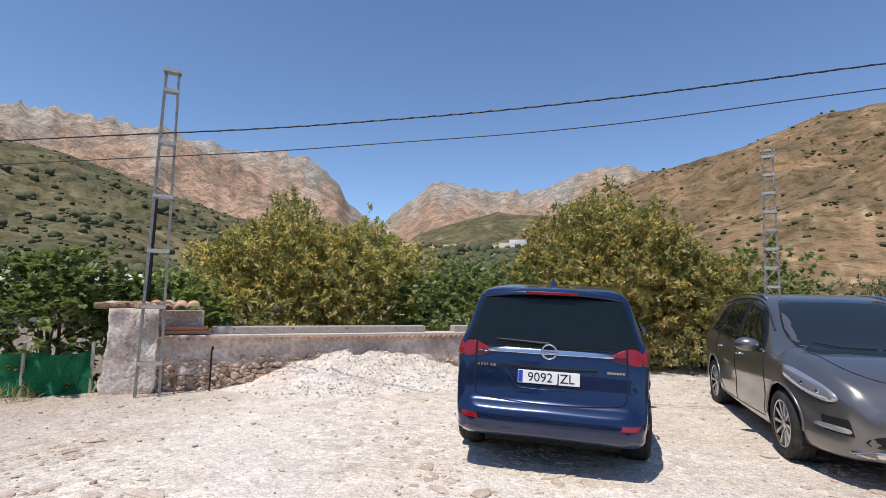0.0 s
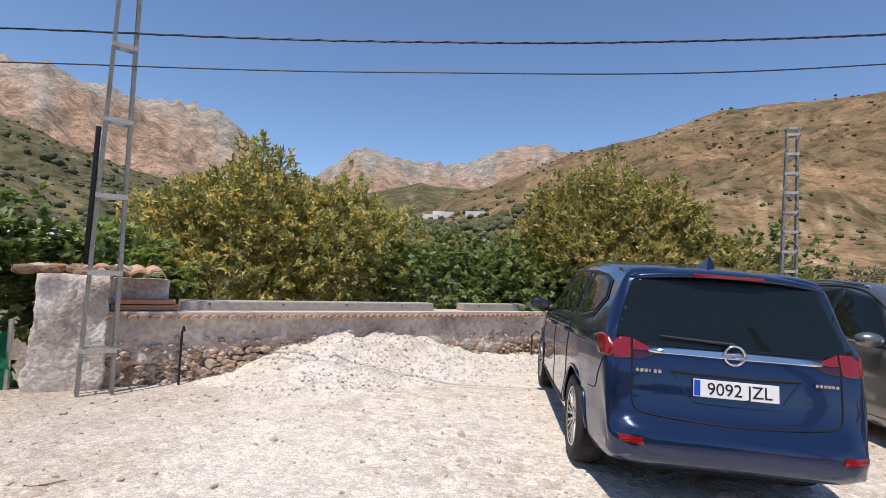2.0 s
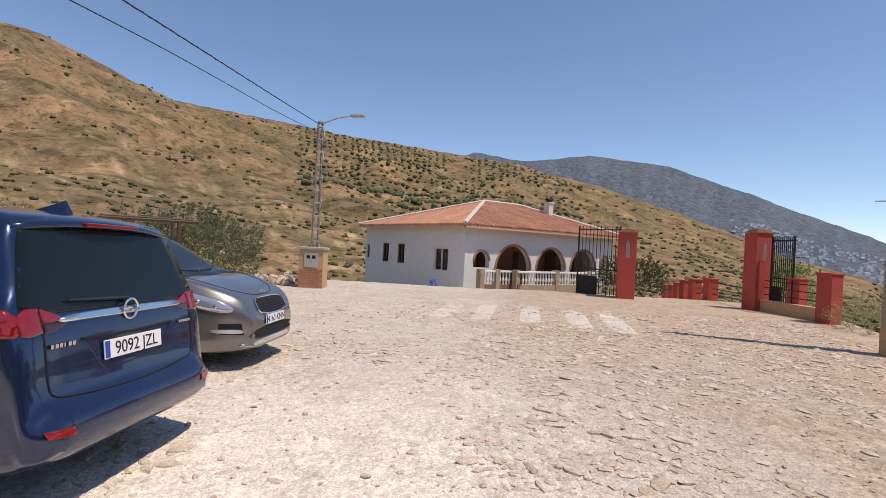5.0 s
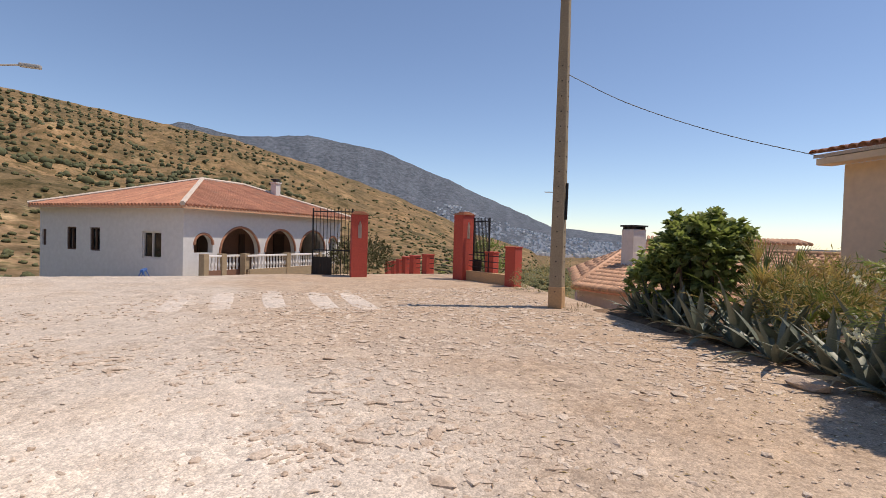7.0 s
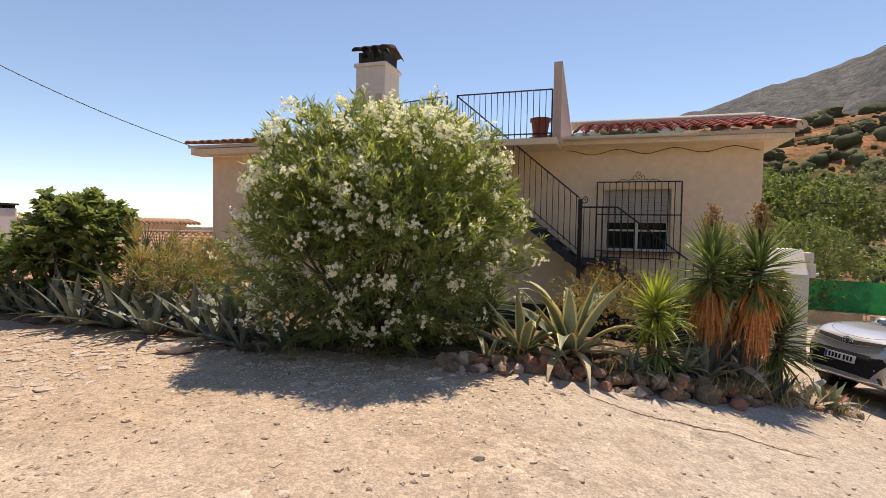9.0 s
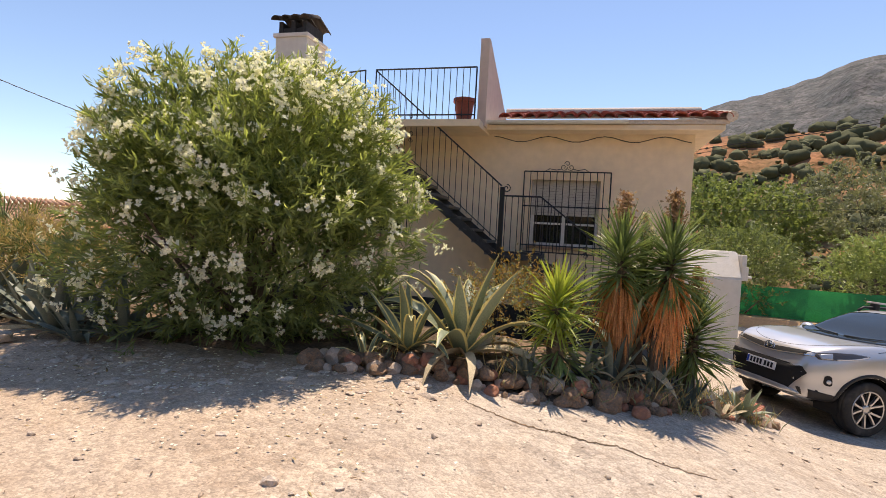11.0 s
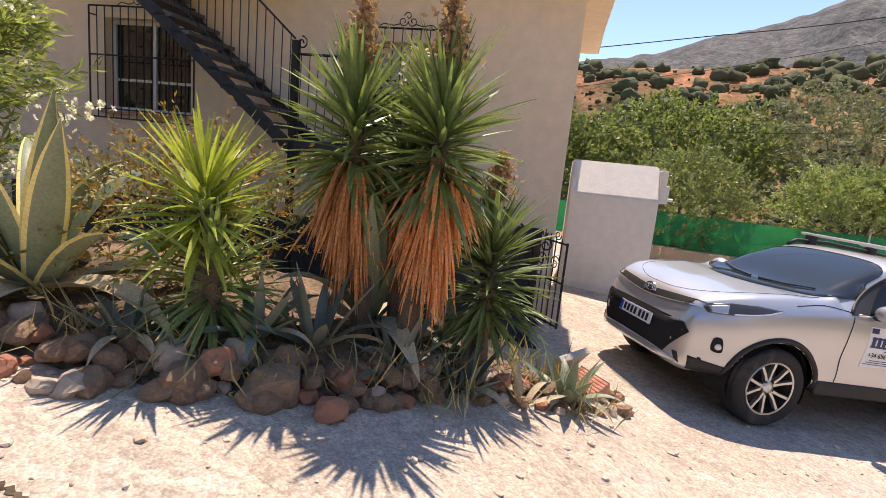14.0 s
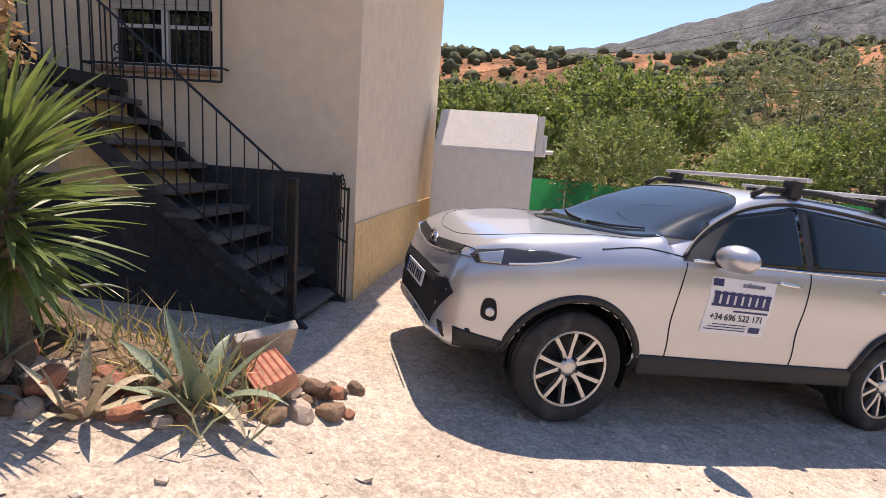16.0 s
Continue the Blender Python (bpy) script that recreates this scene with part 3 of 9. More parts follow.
def terrain_height(x, y):
    """Height and tone of the land beyond the parking."""
    r, az = math.hypot(x, y), math.degrees(math.atan2(y, x))
    down = max(0.0, math.cos(radians(az + 45))) ** 2
    base = -2.2 - down * min(45.0, 0.05 * max(0.0, r - 20)) - 0.9 * (1 - down)
    best, tone, frac = base, "base", 0.0
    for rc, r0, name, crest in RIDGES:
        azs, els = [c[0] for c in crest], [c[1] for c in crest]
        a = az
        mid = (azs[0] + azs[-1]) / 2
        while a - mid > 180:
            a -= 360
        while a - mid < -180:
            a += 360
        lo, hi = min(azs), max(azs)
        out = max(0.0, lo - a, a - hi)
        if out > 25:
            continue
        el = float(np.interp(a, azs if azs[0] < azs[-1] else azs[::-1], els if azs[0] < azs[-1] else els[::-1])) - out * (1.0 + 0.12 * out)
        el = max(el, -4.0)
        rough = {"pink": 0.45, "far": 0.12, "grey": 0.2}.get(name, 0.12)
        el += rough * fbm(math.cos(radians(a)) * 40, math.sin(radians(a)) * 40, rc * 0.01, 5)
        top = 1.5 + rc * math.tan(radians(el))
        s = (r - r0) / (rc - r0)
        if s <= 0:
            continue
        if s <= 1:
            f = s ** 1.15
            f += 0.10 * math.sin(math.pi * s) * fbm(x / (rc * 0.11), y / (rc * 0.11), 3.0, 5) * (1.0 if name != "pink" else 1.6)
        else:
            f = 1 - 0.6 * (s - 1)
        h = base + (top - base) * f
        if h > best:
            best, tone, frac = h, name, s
    return best, tone, frac


def land():
    steps = 720
    radii, r = [0.0], 0.35
    while r < 30:
        radii.append(r)
        r += max(0.12, 0.018 * r)
    while r < 5200:
        radii.append(r)
        r *= 1.036
    verts, cols, faces, idx = [], [], [], []
    cx, cy = -2.0, 0.0
    for i, r in enumerate(radii):
        for k in range(steps):
            a = 2 * math.pi * k / steps
            x, y = cx + r * math.cos(a), cy + r * math.sin(a)
            if r < 42:
                zn = float(near_height(x, y)) + (0.012 * fbm(x * 1.3, y * 1.3, 0, 4) + 0.02 * fbm(x * 0.3, y * 0.3, 5, 2))
                # an uneven lip of broken earth before the villa gate
                zn += 0.06 * math.exp(-((x - 11.2) / 0.9) ** 2) * max(0, fbm(x * 1.5, y * 1.5, 9, 3) + 0.5) * (1 if -3 < y < 6 else 0)
                cn = np.array(TONES["gravel"])
                pale = max(0.0, min(1.0, (y - 0.3) / 2.5)) * max(0.0, min(1.0, (x + 6.5) / 2.5)) * max(0.25, min(1.0, (4.0 - x) / 4.0))
                cn = cn * (1 - pale) + np.array((0.73, 0.65, 0.56)) * pale
                red = max(0.0, min(1.0, (1.8 - y) / 4 + 0.12 * max(0.0, min(4.0, x - 2.0)) + 0.55 * fbm(x * 0.35, y * 0.35, 2, 4)))
                red *= max(0.0, min(1.0, (x + 5.5) / 2.5))
                cn = cn * (1 - 0.65 * red) + np.array((0.47, 0.335, 0.225)) * 0.65 * red
            if r > 20:
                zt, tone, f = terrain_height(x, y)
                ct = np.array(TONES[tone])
                n1 = fbm(x / (3 + r * 0.05), y / (3 + r * 0.05), 1.0, 5)
                n2 = fbm(x / (1 + r * 0.012), y / (1 + r * 0.012), 7.0, 4)
                if tone == "pink":
                    k2 = min(1.0, max(0.0, (f - 0.55) * 2.2 + n1 * 0.9))
                    ct = ct * (1 - k2) + np.array(TONES["rock"]) * k2
                    zt += (6 + 16 * k2) * abs(n2) * min(1, f)
                if tone in ("brown", "olive", "scrubby", "green"):
                    k2 = min(1.0, max(0.0, n1 * 0.8 + 0.15))
                    ct = ct * (1 - 0.75 * k2) + np.array((0.15, 0.115, 0.065)) * 0.75 * k2
                    k3 = min(0.5, max(0.0, n2 * 0.8 - 0.35)) + (0.6 if tone == "brown" and f < 0.2 else 0) * max(0, n2)
                    ct = ct * (1 - k3) + np.array((0.42, 0.32, 0.20)) * k3
                if tone in ("valley", "base"):
                    k2 = min(1.0, max(0.0, n1 + 0.4))
                    ct = ct * (1 - k2) + np.array((0.10, 0.11, 0.05)) * k2
                    if tone == "valley" and 0.8 < f < 0.95:
                        ct = np.array((0.46, 0.34, 0.16))
                if tone == "red":
                    k2 = 0 if f > 0.72 else min(1.0, max(0.0, n1 + 0.55))
                    ct = ct * (1 - k2) + np.array((0.12, 0.115, 0.05)) * k2
                ct = ct * (1 + 0.22 * n2)
            if r <= 20:
                z, c = zn, cn
            elif r < 42:
                s = (r - 20) / 22
                s = s * s * (3 - 2 * s)
                z, c = zn * (1 - s) + zt * s, cn * (1 - s) + ct * s
            else:
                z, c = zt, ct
            verts.append((x, y, z))
            cols.extend((*np.clip(c, 0.01, 0.8), 1.0))
            if i == 0:
                break
    for i in range(1, len(radii)):
        for k in range(steps):
            k2 = (k + 1) % steps
            if i == 1:
                faces.append((0, 1 + k, 1 + k2))
            else:
                p, q = 1 + (i - 2) * steps, 1 + (i - 1) * steps
                faces.append((p + k, q + k, q + k2, p + k2))
            idx.append(0 if radii[i] < 27 else 1)
    ob = raw("ground", verts, faces, ["gravel", "terrain"], index=idx, smooth=True)
    at = ob.data.color_attributes.new("tone", "FLOAT_COLOR", "POINT")
    at.data.foreach_set("color", np.array(cols, dtype=np.float32))
    return tagged(ob, "pale crushed-stone parking running out into dry scrubby hills", "ground", kind="structure")


ground = land()

# ---- the yellow house: x runs along its front, y towards the parking ----
HOUSE = Matrix.Translation((-1.850, -8.347, 0)) @ Matrix.Rotation(radians(-12.5), 4, "Z")


def wall_with_holes(x0, x1, y0, y1, z0, z1, holes):
    """A wall of boxes round rectangular openings (xa, xb, za, zb), left to right."""
    bm, x = bmesh.new(), x0
    for xa, xb, za, zb in sorted(holes):
        box(bm, x, xa, y0, y1, z0, z1)
        box(bm, xa, xb, y0, y1, z0, za)
        box(bm, xa, xb, y0, y1, zb, z1)
        x = xb
    box(bm, x, x1, y0, y1, z0, z1)
    bmesh.ops.remove_doubles(bm, verts=bm.verts, dist=1e-4)
    return bm


def barrel_tile(length=0.42, r0=0.105, r1=0.085, sides=6, t=0.014):
    """One curved clay tile along y, mouth at y = 0."""
    bm = bmesh.new()
    rows = []
    for y, r in ((0, r0), (length, r1)):
        rows.append([bm.verts.new((math.cos(a) * (r + o), y, math.sin(a) * (r + o) * 0.8)) for o in (0, -t) for a in (math.pi * k / sides for k in range(sides + 1))])
    n = sides + 1
    for k in range(sides):
        bm.faces.new((rows[0][k], rows[0][k + 1], rows[1][k + 1], rows[1][k]))
        bm.faces.new((rows[0][n + k + 1], rows[0][n + k], rows[1][n + k], rows[1][n + k + 1]))
        bm.faces.new((rows[0][k], rows[0][n + k], rows[0][n + k + 1], rows[0][k + 1]))
    me = bpy.data.meshes.new("tile")
    bm.normal_update()
    bm.to_mesh(me)
    bm.free()
    me.polygons.foreach_set("use_smooth", [True] * len(me.polygons))
    return me


def tile_field(x0, x1, y0, z0, y1, z1, material, parent, pitch=0.215, length=0.36, singly=True, xa=None, xb=None):
    """Rows of barrel tiles from the eave (y0, z0) up to (y1, z1). xa, xb: the x range at the top, for hips."""
    run, slope = math.hypot(y1 - y0, z1 - z0), math.atan2(z1 - z0, abs(y1 - y0))
    rows = int(run / length) + 1
    turn = Matrix.Rotation(math.pi if y1 < y0 else 0, 4, "Z") @ Matrix.Rotation(slope, 4, "X")
    me = barrel_tile(length + 0.06)
    me.materials.append(M[material])
    allv, allf = [], []
    base = np.array([v.co for v in me.vertices])
    polys = [tuple(p.vertices) for p in me.polygons]
    for j in range(rows):
        f = (j * length) / run
        y, z = y0 + (y1 - y0) * f, z0 + (z1 - z0) * f
        xl = x0 if xa is None else x0 + (xa - x0) * f
        xr = x1 if xb is None else x1 + (xb - x1) * f
        n = int((xr - xl) / pitch)
        for i in range(n):
            m = Matrix.Translation((xl + (i + 0.5) * pitch + rng.normal(0, 0.006), y, z + 0.012 * j % 0.01 + rng.normal(0, 0.003))) @ turn @ Matrix.Rotation(rng.normal(0, 0.02), 4, "Z")
            if singly:
                ob = new("roof_tile", me)
                ob.parent, ob.matrix_local = parent, m
            else:
                r = np.array(m.to_3x3())
                allf += [tuple(v + len(allv) * 0 + off for v in p) for off in [sum(len(a) for a in allv)] for p in polys]
                allv.append(base @ r.T + np.array(m.translation))
    if not singly and allv:
        ob = raw("roof_tiles", np.concatenate(allv), allf, material, parent, smooth=True)
        tagged(ob, kind="stuff")


def slab(bm, a, b, c, d, t):
    """A four-cornered slab, thickness t downwards."""
    top = [bm.verts.new(p) for p in (a, b, c, d)]
    low = [bm.verts.new((p[0], p[1], p[2] - t)) for p in (a, b, c, d)]
    bm.faces.new(top)
    bm.faces.new(low[::-1])
    for k in range(4):
        bm.faces.new((top[k], low[k], low[(k + 1) % 4], top[(k + 1) % 4]))


def yellow_house():
    h = thing("house", HOUSE, "ochre stucco house with clay-tile eaves and a roof terrace", "house")
    w1, w2 = (-5.50, -4.32, 1.30, 2.48), (-1.90, -0.52, 1.36, 2.60)
    part("wall", wall_with_holes(-6.95, 5.0, -0.28, 0, -1.7, 3.36, [w1, w2]), "stucco", h, "ochre stucco front wall")
    for b in ((-6.95, -6.67, -3.85, -0.28, -1.9, 3.36), (4.72, 5.0, -3.85, -0.28, -1.7, 3.36), (-6.67, 4.72, -3.85, -3.57, -1.9, 3.36)):
        part("wall", boxes(b), "stucco", h)
    part("ceiling", boxes((-6.67, 4.72, -3.57, -0.28, 3.16, 3.30)), "white_wash", h)
    # black painted plinth under the stairs
    for b in ((-6.966, -6.955, -3.85, 0.0, -1.7, -0.02),):
        part("plinth", boxes(b), "ochre_band", h, "yellow-ochre painted band at the foot of the wall")
    part("plinth", boxes((-6.80, -5.1, 0.002, 0.022, -1.7, 0.42), (-5.1, 1.2, 0.002, 0.018, -1.7, 0.2)), "black_paint", h, "black painted plinth")
    # low roof slopes and the terrace slab between
    for a, b, c, d in (
        ((-7.35, 0.42, 3.44), (-3.55, 0.42, 3.44), (-3.55, -2.0, 3.88), (-7.35, -2.0, 3.88)),
        ((-7.35, -2.0, 3.88), (-3.55, -2.0, 3.88), (-3.55, -4.2, 3.44), (-7.35, -4.2, 3.44)),
        ((0.25, 0.42, 3.58), (5.35, 0.42, 3.58), (4.0, -2.0, 3.88), (0.25, -2.0, 3.88)),
        ((0.25, -2.0, 3.88), (4.0, -2.0, 3.88), (5.35, -4.2, 3.44), (0.25, -4.2, 3.44)),
    ):
        bm = bmesh.new()
        slab(bm, a, b, c, d, 0.07)
        part("roof", bm, "limed", h, "mortar bed under the tiles")
    for b in ((-7.3, -3.45, 0.0, 0.40, 3.28, 3.37), (-6.95, -3.45, -0.2, 0.0, 3.36, 3.5), (0.25, 5.3, 0.0, 0.40, 3.36, 3.50), (-7.3, -6.95, -3.85, 0.0, 3.28, 3.37)):
        part("eave", boxes(b, bevel=0.012), "stucco", h)
    tile_field(-7.38, -3.55, 0.50, 3.46, -2.0, 4.08, "clay_red", h)
    bm = bmesh.new()
    vs = [bm.verts.new((x, y, z)) for x in (-6.95, -6.67) for y, z in ((0.0, 3.36), (-2.0, 3.36), (-2.0, 3.92))]
    for f in ((0, 1, 2), (5, 4, 3), (0, 3, 4, 1), (1, 4, 5, 2), (2, 5, 3, 0)):
        bm.faces.new([vs[k] for k in f])
    part("gable", bm, "stucco", h)
    part("ridge_capping", tube(bmesh.new(), [(-7.4, -2.0, 4.12), (-3.5, -2.0, 4.12)], 0.11, 8), "limed", h, smooth=True)
    tile_field(0.25, 5.42, 0.50, 3.60, -2.0, 4.01, "clay", h, singly=False, xb=4.0)
    part("roof_edge", tube(bmesh.new(), [(-7.36, 0.50, 3.47), (-7.36, -2.0, 4.08)], 0.085, 8), "limed", h)
    # terrace: slab, tapering parapet ends, back wall
    part("terrace_slab", boxes((-3.5, 0.25, -3.8, 0.62, 3.24, 3.36), (-3.5, -1.4, 0.62, 0.98, 3.22, 3.34), bevel=0.01), "stucco", h)
    for x0, x1, top in ((-3.53, -3.38, 4.78), (0.10, 0.25, 4.45)):
        bm = bmesh.new()
        vs = [bm.verts.new((x, y, z)) for x in (x0, x1) for y, z in ((0.62, 3.3), (0.62, top), (0.48, top), (-2.3, 3.75), (-2.3, 3.3))]
        bm.faces.new(vs[:5])
        bm.faces.new(vs[5:][::-1])
        for k in range(5):
            bm.faces.new((vs[k], vs[5 + k], vs[5 + (k + 1) % 5], vs[(k + 1) % 5]))
        part("parapet", bm, "pink_wall", h, "tapering pale pink parapet wall")
    part("parapet", boxes((-3.38, 0.1, -2.45, -2.3, 3.3, 3.75)), "pink_wall", h)
    part("gutter", gutter(), "pvc", h, "white plastic gutter")
    part("gutter", tube(bmesh.new(), [(-1.2, 0.99, 3.33), (-2.25, 0.99, 3.05)], 0.045, 8), "pvc", h, "white plastic downpipe")
    # chimney
    bm = boxes((0.40, 1.12, -0.95, -0.15, 3.4, 5.28), (0.36, 1.16, -0.99, -0.11, 5.28, 5.36), bevel=0.015)
    ch = part("chimney", bm, "white_wash", h, "whitewashed chimney")
    part("chimney_pots", boxes((0.45, 0.53, -0.9, -0.2, 5.36, 5.62), (1.0, 1.08, -0.9, -0.2, 5.36, 5.62), (0.70, 0.80, -0.9, -0.2, 5.36, 5.62), (0.46, 1.06, -0.86, -0.24, 5.36, 5.50)), "black_paint", ch)
    me = barrel_tile(0.5, 0.11, 0.10)
    me.materials.append(M["backlit_tile"])
    for k in range(4):
        for s in (0, 1):
            ob = new("cap_tile", me)
            ob.parent = ch
            ob.matrix_local = Matrix.Translation((0.43 + 0.22 * k, -0.08 if s else -1.02, 5.62)) @ Matrix.Rotation(math.pi if s else 0, 4, "Z") @ Matrix.Rotation(0.35, 4, "X")
    # wall cable sagging along the front
    bm = bmesh.new()
    pts = [(-3.6 - 3.3 * k / 24, 0.02, 3.24 + (0.05 * math.cos(k * 0.9) - 0.05)) for k in range(25)]
    tube(bm, pts, 0.007, 5)
    part("wall_cable", bm, "cable", h)
    return h, w1, w2


def gutter():
    bm = bmesh.new()
    rows = []
    for x in (-5.85, -3.42):
        rows.append([bm.verts.new((x, 0.47 + 0.06 * math.cos(a), 3.42 + 0.06 * math.sin(a))) for a in (math.pi + math.pi * k / 6 for k in range(7))] + [bm.verts.new((x, 0.47 + 0.052 * math.cos(a), 3.42 + 0.052 * math.sin(a))) for a in (2 * math.pi - math.pi * k / 6 for k in range(7))])
    n = len(rows[0])
    for k in range(n):
        bm.faces.new((rows[0][k], rows[0][(k + 1) % n], rows[1][(k + 1) % n], rows[1][k]))
    bm.faces.new(rows[0][::-1])
    bm.faces.new(rows[1])
    return bm


def scroll(bm, c, r, turns, axis_x, axis_z, flip=1, rad=0.006, start=0.0):
    pts = []
    n = int(14 * turns)
    for k in range(n + 1):
        a = start + flip * 2 * math.pi * turns * k / n
        q = r * (1 - 0.75 * k / n)
        pts.append(Vector(c) + Vector(axis_x) * math.cos(a) * q + Vector(axis_z) * math.sin(a) * q)
    tube(bm, pts, rad, 4)


def barred_window(hole, grille, name_no, shutter, parent):
    """Window in the front wall, with an iron grille standing proud of it."""
    xa, xb, za, zb = hole
    w = thing("window_%d" % name_no, HOUSE, "white-framed window behind a black iron grille" + (", shutter half down" if shutter else ""), "window", kind="structure")
    fr = boxes((xa, xb, -0.2, -0.13, za, za + 0.06), (xa, xb, -0.2, -0.13, zb - 0.06, zb), (xa, xa + 0.06, -0.2, -0.13, za + 0.06, zb - 0.06), (xb - 0.06, xb, -0.2, -0.13, za + 0.06, zb - 0.06), ((xa + xb) / 2 - 0.035, (xa + xb) / 2 + 0.035, -0.2, -0.125, za + 0.06, zb - 0.06))
    part("window_frame", fr, "alu", w)
    for x0, x1 in ((xa + 0.06, (xa + xb) / 2 - 0.035), ((xa + xb) / 2 + 0.035, xb - 0.06)):
        part("pane", boxes((x0, x1, -0.17, -0.16, za + 0.06, zb - 0.06)), "pane", w)
        part("pane_bar", boxes((x0, x1, -0.158, -0.15, (za + zb) / 2 - 0.20, (za + zb) / 2 - 0.165)), "alu", w)
    # solid dark block behind the panes in place of an unlit room
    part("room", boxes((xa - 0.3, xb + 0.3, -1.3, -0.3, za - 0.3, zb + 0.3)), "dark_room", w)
    part("window_sill", boxes((xa - 0.04, xb + 0.04, -0.2, 0.05, za - 0.05, za - 0.002), bevel=0.008), "clay_pale", w)
    if shutter:
        bm = bmesh.new()
        for k in range(13):
            box(bm, xa + 0.02, xb - 0.02, -0.125, -0.108, zb - 0.05 - 0.048 * k, zb - 0.05 - 0.048 * k + 0.044)
        part("shutter", bm, "shutter", w, "pale roller shutter, half lowered")
    ga, gb, g0, g1 = grille
    gr = thing("window_grille", HOUSE, "black wrought-iron window grille with a scroll crest", "grille", "window grilles")
    n = 13
    for k in range(n + 1):
        x = ga + (gb - ga) * k / n
        part("bar", bar(bmesh.new(), (x, 0.11, g0), (x, 0.11, g1), 0.008 if 0 < k < n else 0.013), "iron", gr)
    for z in (g0 + 0.12, (g0 + g1) / 2 + 0.1, g1 - 0.0, g0):
        part("rail", bar(bmesh.new(), (ga, 0.11, z), (gb, 0.11, z), 0.011), "iron", gr)
    for x in (ga, gb):
        for z in (g0 + 0.12, g1 - 0.1):
            part("bracket", bar(bmesh.new(), (x, 0.11, z), (x, -0.02, z), 0.01), "iron", gr)
    bm = bmesh.new()
    mx = (ga + gb) / 2
    for s in (1, -1):
        scroll(bm, (mx + s * 0.06, 0.11, g1 + 0.08), 0.06, 1.2, (s, 0, 0), (0, 0, 1), 1, 0.006, math.pi)
        tube(bm, [(mx + s * 0.38, 0.11, g1), (mx + s * 0.3, 0.11, g1 + 0.05), (mx + s * 0.18, 0.11, g1 + 0.03), (mx + s * 0.1, 0.11, g1 + 0.05)], 0.006, 4)
    scroll(bm, (mx, 0.11, g1 + 0.14), 0.05, 1.0, (1, 0, 0), (0, 0, 1))
    part("crest", bm, "iron", gr)


house, W1, W2 = yellow_house()
barred_window(W1, (-5.66, -4.19, 1.19, 2.61), 1, True, house)
barred_window(W2, (-2.03, -0.38, 1.25, 2.72), 2, False, house)


# ---- cars: x forward from the rear bumper, y to the car's left, z up ----
from mathutils.bvhtree import BVHTree


def smooth_line(points, n):
    """Catmull-Rom through 2D or 3D points, n samples a span."""
    p = [np.array(q, float) for q in points]
    p = [2 * p[0] - p[1]] + p + [2 * p[-1] - p[-2]]
    out = []
    for i in range(1, len(p) - 2):
        for k in range(n):
            t = k / n
            out.append(0.5 * (2 * p[i] + (p[i + 1] - p[i - 1]) * t + (2 * p[i - 1] - 5 * p[i] + 4 * p[i + 1] - p[i + 2]) * t * t + (3 * p[i] - p[i - 1] - 3 * p[i + 1] + p[i + 2]) * t ** 3))
    out.append(p[-2])
    return np.array(out)


def curve_at(points, x):
    c = smooth_line(points, 8)
    return np.interp(x, c[:, 0], c[:, 1])


